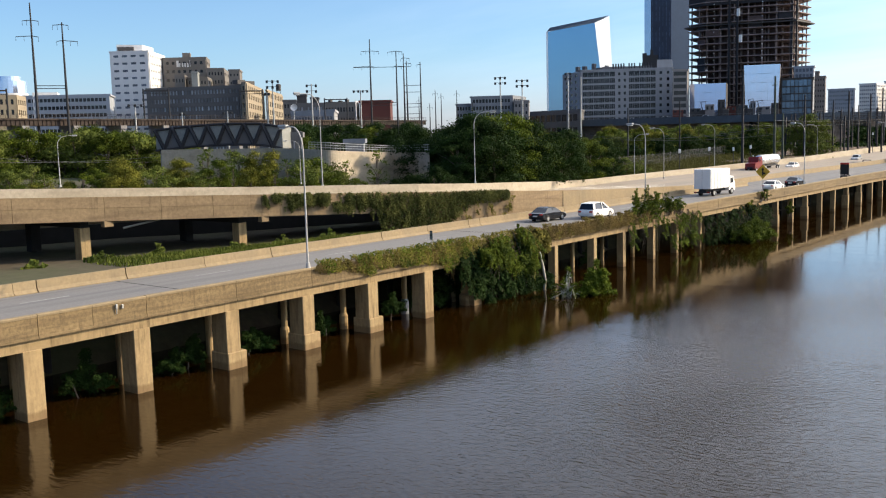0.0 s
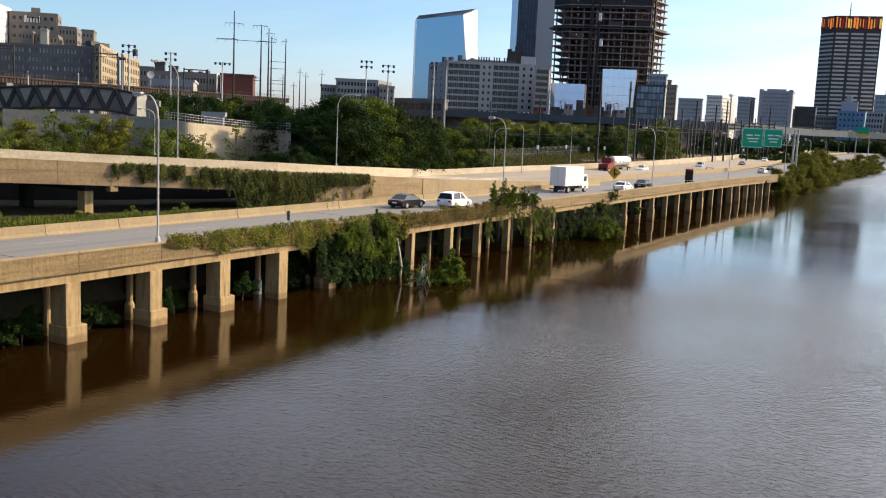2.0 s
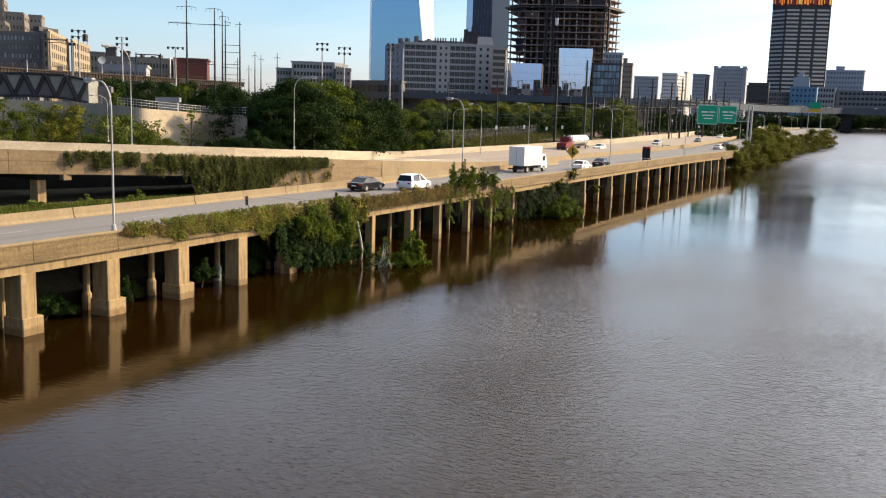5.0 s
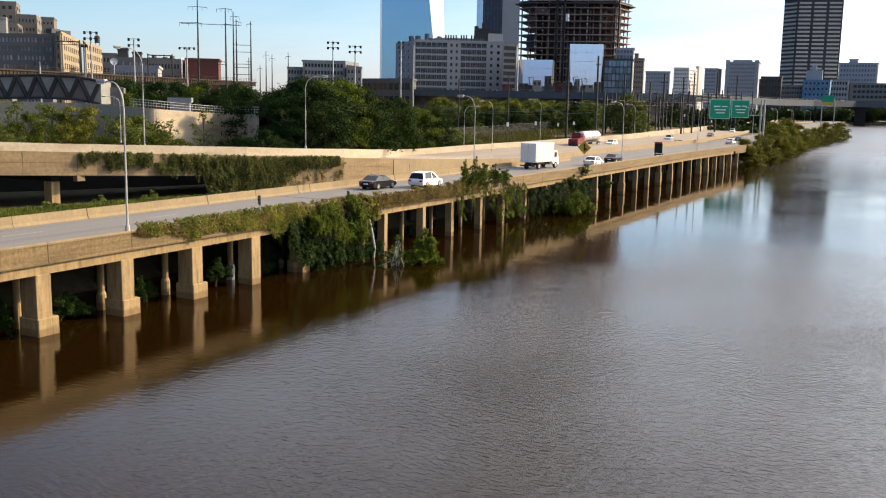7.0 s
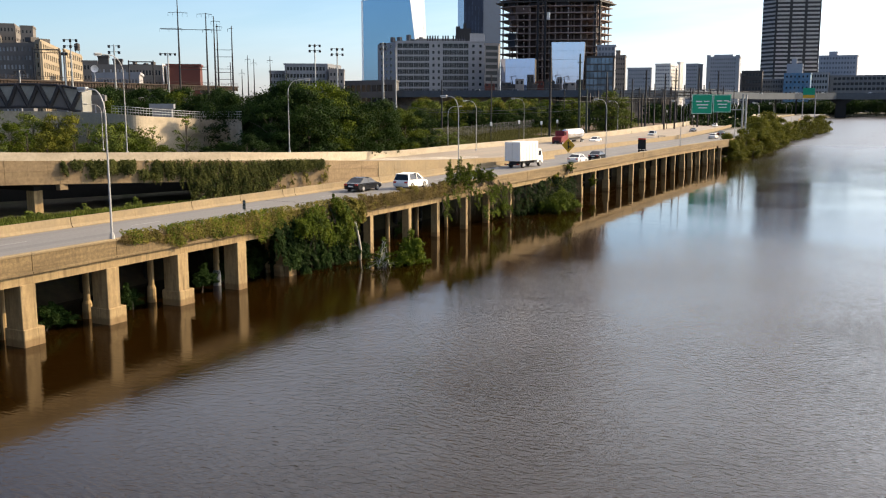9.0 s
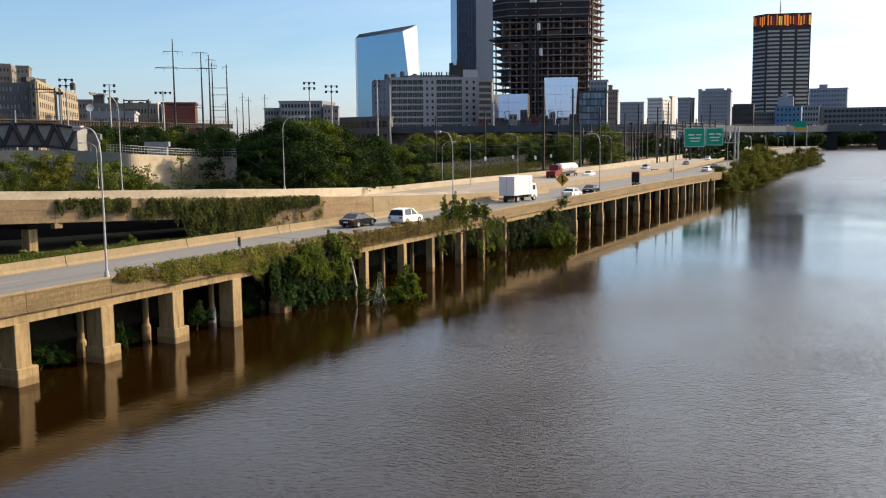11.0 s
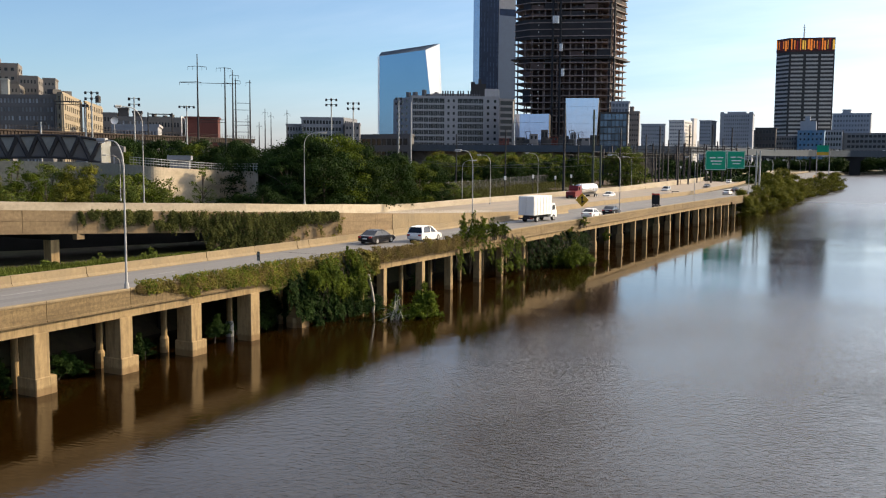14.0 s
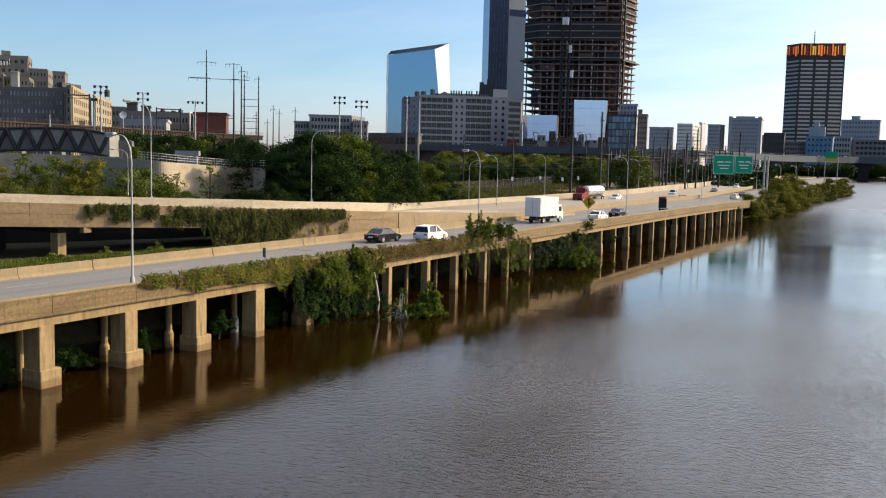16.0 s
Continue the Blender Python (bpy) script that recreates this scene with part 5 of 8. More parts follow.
block("scaffold_block", "pale site block under scaffolding", pt(20.3, d + 15), pt(21.33, d + 15), pt(21.38, d + 25), GZ, up(3.6, d), PALEGR, (5, 14, 0.7, 0.6), glass=HAZEGL)
d = 700
block("office_building", "grey stone office block with stepped roof", pt(21.1, d), pt(21.95, d), pt(22.0, d + 20), GZ, up(2.93, d), TANB, (6, 12, 0.4, 0.4))
block("office_building", "grey stone upper step", pt(21.4, d + 4), pt(21.62, d + 4), pt(21.66, d + 14), GZ, up(3.22, d), TANB)
d = 900
block("apartment_block", "pale grey flat block", pt(22.1, d), pt(23.45, d), pt(23.5, d + 20), GZ, up(2.2, d), PALEGR, (12, 12, 0.5, 0.4), glass=HAZEGL)
block("apartment_tower", "pale tower with a shaded and a sunlit side", pt(23.7, d), pt(24.55, d), pt(25.0, d + 25), GZ, up(2.42, d), WHITEB, (8, 14, 0.6, 0.4), (5, 14, 0.7, 0.4), glass=HAZEGL)
block("apartment_tower", "white sunlit lift shaft tower", pt(24.95, d + 26), pt(25.12, d + 26), pt(25.3, d + 32), GZ, up(2.58, d), WHITEB)
block("apartment_tower", "grey blue apartment tower with window bands", pt(25.45, d), pt(26.1, d), pt(26.4, d + 18), GZ, up(2.4, d), PALEGR, (6, 14, 0.6, 0.4), glass=HAZEGL)
t = block("apartment_tower", "broad grey tower with corner turrets", pt(26.62, d), pt(28.42, d), pt(28.5, d + 30), GZ, up(2.78, d), PALEGR, (14, 15, 0.5, 0.45), glass=HAZEGL)
bm = bmesh.new()
for b_ in (26.7, 28.3):
    prism(bm, [pt(b_ - 0.1, d - 1), pt(b_ + 0.12, d - 1), pt(b_ + 0.12, d + 6), pt(b_ - 0.1, d + 6)], GZ, up(2.92, d))
prism(bm, [pt(27.0, d + 3), pt(28.05, d + 3), pt(28.05, d + 12), pt(27.0, d + 12)], up(2.78, d) + 0.91, up(2.95, d))
part("turret", bm, PALEGR, t)
d = 1190
block("dark_building", "low grey brown office building by the river", pt(27.25, d - 6), pt(28.57, d - 6), pt(28.6, d + 20), GZ, up(1.82, d), SHADEGR, (9, 6, 0.8, 0.4))
block("dark_building", "low dark office building by the river", pt(28.58, d), pt(29.7, d), pt(29.75, d + 20), GZ, up(1.97, d), DARKB, (6, 6, 0.7, 0.4))
# tall banded tower with a coloured sign crown
d = 1350
F = d / 800
top = tagged(empty("banded_tower"), "tall dark tower with pale window bands and coloured sign crown", "building")
a, b, c = pt(29.57, d + 10 * F), pt(30.28, d), pt(32.65, d + 6 * F)
e = fourth(a, b, c)
z0_, z1_ = GZ, up(6.22, d)
bm = bmesh.new()
prism(bm, [a, b, c, e], z0_, z1_)
prism(bm, [a, b, c, e], z1_ + 0.003, z1_ + 2 * F)
part("wall", bm, DARKB, top)
for p0, p1, bays in ((a, b, 1), (b, c, 3)):
    w = (p1 - p0).length
    u_ = (p1 - p0) / w
    n_ = Vector((u_.y, -u_.x))
    bw = w / bays - (2.2 if bays > 1 else 1.2) * F
    bm = bmesh.new()
    box(bm, -bw / 2, bw / 2, -0.5, 0.05, -0.72 * F, 0.72 * F)
    band = None
    for i in range(bays):
        for j in range(31):
            q = p0 + u_ * (w * (i + 0.5) / bays) + n_ * 0.1
            m = Matrix.Translation((q.x, q.y, z1_ - (2.4 + j * 3.14) * F)) @ Matrix.Rotation(math.atan2(u_.y, u_.x), 4, "Z")
            if band is None:
                band = part("window_band", bm, LOUVRE, top)
                band.matrix_basis = m
            else:
                share("window_band", band, top, m)
k0, k1 = z1_ + 0.6 * F, up(7.02, d)
crown_corners = [a, b, c, e]
mid_ = (a + b + c + e) / 4
for i in range(2):
    p0, p1 = crown_corners[i], crown_corners[i + 1]
    u_ = (p1 - p0).normalized()
    n_ = Vector((u_.y, -u_.x))
    bm = bmesh.new()
    prism(bm, [p0, p1, p1 + n_ * 0.5, p0 + n_ * 0.5], k0, k1)
    sb = part("sign_board", bm, MAROON, top, "dark red sign board")
    r_ = random.Random(8 + i)
    L_ = (p1 - p0).length
    v = 1.0
    while v < L_ - 2.7:
        w = r_.uniform(0.8, 2.7)
        q0 = p0 + u_ * v + n_ * 0.51
        q1 = p0 + u_ * (v + w) + n_ * 0.51
        bm = bmesh.new()
        prism(bm, [q0, q1, q1 + n_ * 0.15, q0 + n_ * 0.15], k0 + r_.uniform(1.5, 5), k1 - r_.uniform(1.0, 4.4))
        v += w + r_.uniform(0.8, 2.6)
        part("sign_bar", bm, r_.choice((GLOWOR, GLOWOR, GLOWYE, REDP)), sb, "coloured bar of the sign")
bm = bmesh.new()
prism(bm, [mid_ + (p - mid_) * 0.95 for p in crown_corners], z1_ + 2 * F, k1 - 1)
part("crown_core", bm, DARKB, top)
bm = bmesh.new()
p = pt(31.0, d + 20)
tube(bm, [(p.x, p.y, k1 - 1), (p.x, p.y, up(7.85, d))], [1.1, 0.4], 6)
for j in range(4):
    box(bm, p.x - 1.6, p.x + 1.6, p.y - 0.2, p.y + 0.2, up(7.25, d) + j * 3.4, up(7.25, d) + j * 3.4 + 0.5)
part("antenna", bm, STEEL, top)
# buildings across the far bridge
d = 1230
block("brick_building", "grey buildings with rows of windows by the far bridge", pt(29.57, d), pt(30.87, d), pt(31.0, d + 25), GZ, up(1.5, d), TANB, (9, 7, 0.6, 0.5))
t = block("mural_building", "building painted with a pale blue mural", pt(30.87, d - 8), pt(32.28, d - 8), pt(32.35, d + 20), GZ, up(1.79, d), BLUEB, (6, 7, 0.4, 0.35))
block("rooftop_billboard", "pale rooftop billboard above the mural", pt(31.0, d + 2), pt(31.85, d + 2), pt(31.87, d + 4), up(1.79, d) - 2, up(2.37, d), PALEGR, roof=False)
block("rooftop_billboard", "small pale board standing on the billboard", pt(31.25, d + 2.2), pt(31.52, d + 2.2), pt(31.54, d + 3.6), up(2.37, d), up(2.65, d), PALEGR, roof=False)
block("roof_house", "grey roof house on the office block", pt(33.18, 1296), pt(33.61, 1296), pt(33.65, 1306), up(2.7, 1290), up(2.97, 1290), PALEGR)
block("office_building", "grey tan office block beside the dark tower", pt(32.66, 1290), pt(34.65, 1290), pt(34.7, 1320), GZ, up(2.75, 1290), PALEGR, (12, 12, 0.6, 0.45), glass=HAZEGL)
d = 1260
block("brick_building", "long grey building with big windows", pt(32.28, d), pt(33.22, d), pt(33.3, d + 25), GZ, up(1.82, d), LIMEST, (6, 7, 0.6, 0.5))
block("brick_building", "long brown building with big windows", pt(33.3, d + 12), pt(37.6, d + 12), pt(37.7, d + 40), GZ, up(1.66, d), TANB, (18, 7, 0.75, 0.5))


# ---- railway, bridges and masts between the motorway and the city ----
# steel rail viaduct
va, vb = at(-30, 195), at(-1.2, 306)
vu = (vb - va).normalized()
vn = Vector((vu.y, -vu.x))
vl = (vb - va).length
viaduct = tagged(empty("rail_viaduct"), "rusty steel plate-girder railway viaduct on concrete piers", "railway viaduct", kind="structure")
n_span = 14
for i in range(n_span):
    p, q = va + vu * (vl * i / n_span + 0.05), va + vu * (vl * (i + 1) / n_span - 0.05)
    bm = bmesh.new()
    prism(bm, [p, q, q + vn * 0.3, p + vn * 0.3], 17.9, 19.0)
    prism(bm, [p - vn * 4.5, q - vn * 4.5, q - vn * 4.2, p - vn * 4.2], 17.9, 19.0)
    for j in range(12):
        c = p + (q - p) * (j / 12)
        prism(bm, [c, c + vu * 0.15, c + vu * 0.15 + vn * 0.45, c + vn * 0.45], 17.95, 19.0)
    part("girder", bm, RUST, viaduct)
    bm = bmesh.new()
    prism(bm, [p - vn * 4.9, q - vn * 4.9, q + vn * 0.6, p + vn * 0.6], 19.003, 19.35)
    part("deck", bm, RUST, viaduct)
    bm = bmesh.new()
    for k in range(10):
        c = p + (q - p) * ((k + 0.5) / 10) + vn * 0.5
        tube(bm, [(c.x, c.y, 19.35), (c.x, c.y, 20.2)], 0.04, 4)
    a_, b_ = p + vn * 0.5, q + vn * 0.5
    tube(bm, [(a_.x, a_.y, 20.2), (b_.x, b_.y, 20.2)], 0.04, 4)
    tube(bm, [(a_.x, a_.y, 19.8), (b_.x, b_.y, 19.8)], 0.03, 4)
    part("railing", bm, RUST, viaduct)
    bm = bmesh.new()
    c = p
    prism(bm, [c - vn * 4.4 - vu * 0.6, c - vn * 4.4 + vu * 0.6, c + vn * 0.2 + vu * 0.6, c + vn * 0.2 - vu * 0.6], 4, 17.2)
    prism(bm, [c - vn * 4.9 - vu * 0.8, c - vn * 4.9 + vu * 0.8, c + vn * 0.5 + vu * 0.8, c + vn * 0.5 - vu * 0.8], 17.2, 17.89)
    part("pier", bm, TANB, viaduct)
# catenary portals on it
for b0, b1, el in ((-17.7, -16.3, 3.35), (-12.25, -10.9, 3.25), (-7.25, -5.9, 2.65), (-26.0, -24.9, 3.4)):
    dd = lerp([(-30, 196), (-20, 212), (-10, 246), (-2.2, 300)], b0)
    d = dd + 1
    p, q = at(b0, d), at(b1, d)
    top = tagged(empty("catenary_portal"), "dark steel catenary portal over the railway", "portal frame", "catenary portals")
    for c in (p, q):
        bm = bmesh.new()
        tube(bm, [(c.x, c.y, 19.3), (c.x, c.y, up(el, d))], 0.17, 6)
        part("post", bm, MAST, top)
    bm = bmesh.new()
    tube(bm, [(p.x, p.y, up(el, d) - 0.4), (q.x, q.y, up(el, d) - 0.4)], 0.16, 6)
    tube(bm, [(p.x, p.y, up(el, d) - 1.1), (q.x, q.y, up(el, d) - 1.1)], 0.08, 6)
    part("crossbar", bm, MAST, top)


def line_mast(b, d, el, base, arms, label="tall dark steel power line mast with cross arms"):
    """A tall tapered mast with cross arms at given elevations: (elevation, half width left, half width right)."""
    p = at(b, d)
    top = tagged(empty("power_mast", pose(p.x, p.y, 0, 0, 0, -(b - 38))), label, "power mast", "power masts")
    bm = bmesh.new()
    tube(bm, [(0, 0, base), (0, 0, up(el, d) * 0.6), (0, 0, up(el, d))], [0.34, 0.26, 0.12], 8)
    part("pole", bm, MAST, top)
    for e, l, r in arms:
        bm = bmesh.new()
        z = up(e, d)
        tube(bm, [(-l, 0, z), (0, 0, z + 0.2), (r, 0, z)], 0.075, 5)
        for x in (-l, -l * 0.5, r * 0.5, r):
            if abs(x) > 0.7:
                tube(bm, [(x, 0, z), (x, 0, z - 0.9)], 0.04, 5)
        part("cross_arm", bm, MAST, top)
    return top


line_mast(-23.4, 210, 8.03, 5, ((7.05, 1.6, 1.4), (6.2, 3.0, 1.2)))
line_mast(-21.82, 210, 7.02, 5, ((6.85, 1.8, 1.2), (5.98, 1.2, 2.8)))
line_mast(-4.43, 280, 6.07, 5, ((5.35, 2.6, 2.6), (4.45, 5.0, 1.0)))
line_mast(-2.86, 280, 5.37, 5, ((5.3, 2.4, 1.8), (4.42, 1.0, 3.0)))
line_mast(-2.42, 290, 5.2, 5, ((4.9, 0.8, 1.8),))
line_mast(-2.25, 300, 4.75, 5, ((4.6, 0.5, 1.5),))
line_mast(-1.42, 300, 4.68, 5, ((4.5, 1.2, 0.5),))
for b, e in ((-0.55, 3.0), (-0.2, 2.8), (0.75, 2.95), (1.7, 2.2), (-1.55, 2.6), (-0.9, 2.2)):
    line_mast(b, 420, e, 5, ((e - 0.25, 1.2, 1.2),), "far slim power line mast")
braces = tagged(empty("mast_brace"), "dark steel cross beams joining the masts", "cross beam")
for b0, b1, d, els in ((-23.35, -21.85, 210, (3.55, 3.4)), (-4.4, -2.88, 280, (2.3, 2.15)), (-2.4, -1.45, 295, (3.3, 2.2, 2.0, 1.6, 2.9)), (-5.4, -2.0, 280, (4.42,))):
    p, q = at(b0, d), at(b1, d)
    for e in els:
        bm = bmesh.new()
        tube(bm, [(p.x, p.y, up(e, d)), (q.x, q.y, up(e, d))], 0.08, 5)
        part("beam", bm, MAST, braces)


def flood_mast(b, d, el, rows, halfw, label="grey mast with rows of yard floodlights"):
    p = at(b, d)
    top = tagged(empty("floodlight_mast", pose(p.x, p.y, 0, 0, 0, -(b - 38))), label, "floodlight mast", "floodlight masts")
    z = up(el, d)
    bm = bmesh.new()
    tube(bm, [(0, 0, 5), (0, 0, z)], [0.24, 0.13], 8)
    part("pole", bm, STEEL, top)
    for j in range(rows):
        bm = bmesh.new()
        zz = z - 0.25 - j * 1.25
        tube(bm, [(-halfw, 0, zz), (halfw, 0, zz)], 0.06, 5)
        part("bar", bm, MAST, top)
        n = max(2, int(halfw * 2 / 0.75))
        for i in range(n):
            x = -halfw + 2 * halfw * i / (n - 1)
            bm = bmesh.new()
            box(bm, x - 0.26, x + 0.26, -0.35, 0.1, zz - 0.45, zz + 0.15, 0.06)
            part("floodlight", bm, MAST, top)


for b, d, el, rows, hw in ((-10.3, 215, 3.78, 2, 1.2), (-10.65, 215, 3.05, 1, 0.4), (-8.0, 215, 3.5, 2, 1.0), (-5.07, 240, 3.1, 1, 1.7), (3.4, 230, 3.68, 2, 1.2), (4.72, 230, 3.48, 2, 1.3), (-18.2, 215, 2.5, 1, 1.3), (7.47, 235, 3.8, 2, 0.6), (-13.0, 225, 2.0, 1, 0.9), (-15.6, 225, 1.95, 1, 0.5)):
    flood_mast(b, d, el, rows, hw)

# lattice footbridge tube
d = 172
fb = tagged(empty("footbridge"), "enclosed footbridge with dark diagonal lattice and grey panels", "footbridge", kind="structure")
pa, pb = at(-17.15, d), at(-9.85, d - 14)
fu = (pb - pa).normalized()
fn = Vector((fu.y, -fu.x))
fl = (pb - pa).length
ARCH = [(0.0, 0.0), (0.3, 0.55), (0.6, 0.75), (0.85, 0.55), (1.0, -0.1)]
z0f, z1f = up(-0.22, d), up(0.95, d)
bm = bmesh.new()
sweep(bm, [[(p.x, p.y, z0f + lerp(ARCH, f)), (p.x, p.y, z1f + lerp(ARCH, f)), ((p - fn * 3).x, (p - fn * 3).y, z1f + lerp(ARCH, f)), ((p - fn * 3).x, (p - fn * 3).y, z0f + lerp(ARCH, f))] for f in [i / 12 for i in range(13)] for p in [pa + fu * fl * f]])
part("panel_wall", bm, PANEL, fb, "pale grey infill panels")
nd = 7
for i in range(nd):
    f0, f1 = i / nd, (i + 1) / nd
    p, q, m_ = pa + fu * fl * f0 + fn * 0.15, pa + fu * fl * f1 + fn * 0.15, pa + fu * fl * (f0 + f1) / 2 + fn * 0.15
    g0, g1, gm = lerp(ARCH, f0), lerp(ARCH, f1), lerp(ARCH, (f0 + f1) / 2)
    for s_, e_ in (((p.x, p.y, z1f + g0), (m_.x, m_.y, z0f + gm)), ((m_.x, m_.y, z0f + gm), (q.x, q.y, z1f + g1))):
        bm = bmesh.new()
        tube(bm, [s_, e_], 0.34, 6)
        part("brace", bm, NET, fb, "dark diagonal brace")
for i in range(nd - 1):
    f0, f1, f2 = (i + 0.5) / nd, (i + 1) / nd, (i + 1.5) / nd
    bm = bmesh.new()
    tri = [(pa + fu * fl * f, z + lerp(ARCH, f)) for f, z in ((f0, z0f), (f2, z0f), (f1, z1f))]
    sweep(bm, [[(p.x + fn.x * o, p.y + fn.y * o, z) for p, z in tri] for o in (0.004, 0.06)])
    part("lower_panel", bm, SHADEGR, fb, "darker grey lower panel")
for zz in (z0f, z1f):
    bm = bmesh.new()
    tube(bm, [((pa + fu * fl * f + fn * 0.12).x, (pa + fu * fl * f + fn * 0.12).y, zz + lerp(ARCH, f)) for f in [i / 12 for i in range(13)]], 0.22, 6)
    part("chord", bm, NET, fb)
bm = bmesh.new()
p = pb - fn * 1.5
for f in (0.02, 0.5, 0.98):
    c = pa + fu * fl * f - fn * 1.5
    box(bm, c.x - 0.5, c.x + 0.5, c.y - 0.5, c.y + 0.5, 4, z0f)
part("support", bm, GREY, fb)
d = 161
t = block("stair_tower", "grey stair tower at the footbridge's end with narrow windows", at(-9.82, d), at(-8.75, d), at(-8.65, d + 5), 4, up(0.35, d), SHADEGR, (4, 3, 0.35, 0.6), glass=BLINDS)
bm = bmesh.new()
sweep(bm, [[(p.x, p.y, up(0.35, d) + 0.91), (q.x, q.y, up(0.35, d) + 0.91), (q.x, q.y, up(0.35, d) + h), (p.x, p.y, up(0.35, d) + h)] for p, q, h in ((at(-9.8, d), at(-9.7, d + 5), 1.9), (at(-8.75, d), at(-8.65, d + 5), 1.0))])
part("sloped_roof", bm, DARKB, t, "dark sloping roof")

# concrete walls beyond the ramp
def free_wall(name, label, pts, z0, z1, mat, thick=0.5):
    bm = bmesh.new()
    secs = []
    for p, zt in zip(pts, z1 if isinstance(z1, list) else [z1] * len(pts)):
        n_ = (Vector(EYE[:2]) - p).normalized()
        secs.append([(p.x, p.y, z0), (p.x, p.y, zt), (p.x - n_.x * thick, p.y - n_.y * thick, zt), (p.x - n_.x * thick, p.y - n_.y * thick, z0)])
    sweep(bm, secs)
    return tagged(link(name, bm, mat), label, "wall", kind="structure")


CURVE = [(-16.9, 150, -0.18), (-15, 148, -0.2), (-13, 146, -0.22), (-11.5, 144, -0.24), (-10.2, 141.5, -0.27), (-9.2, 138.5, -0.32), (-8.3, 135.5, -0.38), (-7.6, 133.5, -0.43), (-7.0, 133, -0.48), (-6.4, 134.5, -0.53), (-5.7, 138, -0.57), (-5.0, 142, -0.61), (-4.3, 145.5, -0.65), (-3.7, 147.5, -0.68), (-3.2, 147.5, -0.7), (-2.7, 145.5, -0.71), (-2.2, 142.5, -0.72), (-1.6, 138, -0.73), (-1.0, 133, -0.74)]
def smooth(rows, n=4):
    """More rows on a smooth curve through the given ones."""
    out = []
    for i in range(len(rows) - 1):
        p0, p1, p2, p3 = (Vector(rows[max(0, min(len(rows) - 1, i + k))]) for k in (-1, 0, 1, 2))
        for j in range(n):
            f = j / n
            out.append(tuple(0.5 * (2 * p1 + (p2 - p0) * f + (2 * p0 - 5 * p1 + 4 * p2 - p3) * f * f + (3 * p1 - p0 - 3 * p2 + p3) * f ** 3)))
    return out + [tuple(rows[-1])]


CURVE = smooth(CURVE)
free_wall("wall_curved", "curved pale concrete retaining wall with a railing", [at(b, d) for b, d, e in CURVE], 4, [up(e, d) for b, d, e in CURVE], PALE)
pts = CURVE[24:]
bm = bmesh.new()
for (b0, d0, e0), (b1, d1, e1) in zip(pts, pts[1:]):
    for f in (0,):
        b, d, e = b0 + (b1 - b0) * f, d0 + (d1 - d0) * f + 0.25, e0 + (e1 - e0) * f
        p = at(b, d)
        tube(bm, [(p.x, p.y, up(e, d)), (p.x, p.y, up(e, d) + 1.05)], 0.035, 4)
for dz in (1.05, 0.7, 0.35):
    tube(bm, [(at(b, d + 0.25).x, at(b, d + 0.25).y, up(e, d) + dz) for b, d, e in pts], 0.035, 4)
tagged(link("wall_railing", bm, STEEL), "pale metal railing on the curved wall", "railing")
block("equipment_hut", "low pale blue shed behind the wall", at(-6.1, 185), at(-5.0, 185), at(-4.9, 190), 5, up(-0.1, 185), GREY)

# far elevated road and the bridge over the river
top = tagged(empty("far_bridge"), "long grey road bridge on concrete piers across the river", "bridge", kind="structure")
# the elevated road on this bank, and the bridge that carries on across the river
LINE_E = [(5, 0.85), (21.5, 0.84), (26.5, 0.8), (29, 0.68), (33, 0.66), (37.5, 0.64), (44, 0.62)]
SPANS = ([(5, 560), (14.5, 500), (21.5, 480), (25, 500), (27.5, 620), (29.5, 820), (31.5, 1020), (33.7, 1100), (37.5, 1120), (44, 1200)],)
for line in SPANS:
    secs = []
    for b, d in line:
        p, z = at(b, d), up(lerp(LINE_E, b), d)
        q = at(b, d + 14)
        secs.append([(p.x, p.y, z), (q.x, q.y, z), (q.x, q.y, z - d * 0.0051), (p.x, p.y, z - d * 0.0051)])
    bm = bmesh.new()
    sweep(bm, secs)
    part("deck", bm, BRIDGE, top)
    bm = bmesh.new()
    sweep(bm, [[(s[0][0], s[0][1], s[0][2] + 1.0), (s[0][0] - 0.2, s[0][1] + 0.3, s[0][2] + 1.0), (s[0][0] - 0.2, s[0][1] + 0.3, s[0][2] + 0.01), (s[0][0], s[0][1], s[0][2] + 0.01)] for s in secs])
    part("parapet", bm, BRIDGE, top)
for line in SPANS:
    bm = bmesh.new()
    b = line[0][0]
    rail_top = []
    while b < line[-1][0]:
        d = lerp(line, b)
        p, z = at(b, d), up(lerp(LINE_E, b), d) + 1.0
        tube(bm, [(p.x, p.y, z), (p.x, p.y, z + 0.9)], 0.07, 4)
        rail_top.append((p.x, p.y, z + 0.9))
        b += 0.22 if d < 800 else 0.12
    tube(bm, rail_top, 0.07, 4)
    part("railing", bm, DULL, top, "thin grey railing")
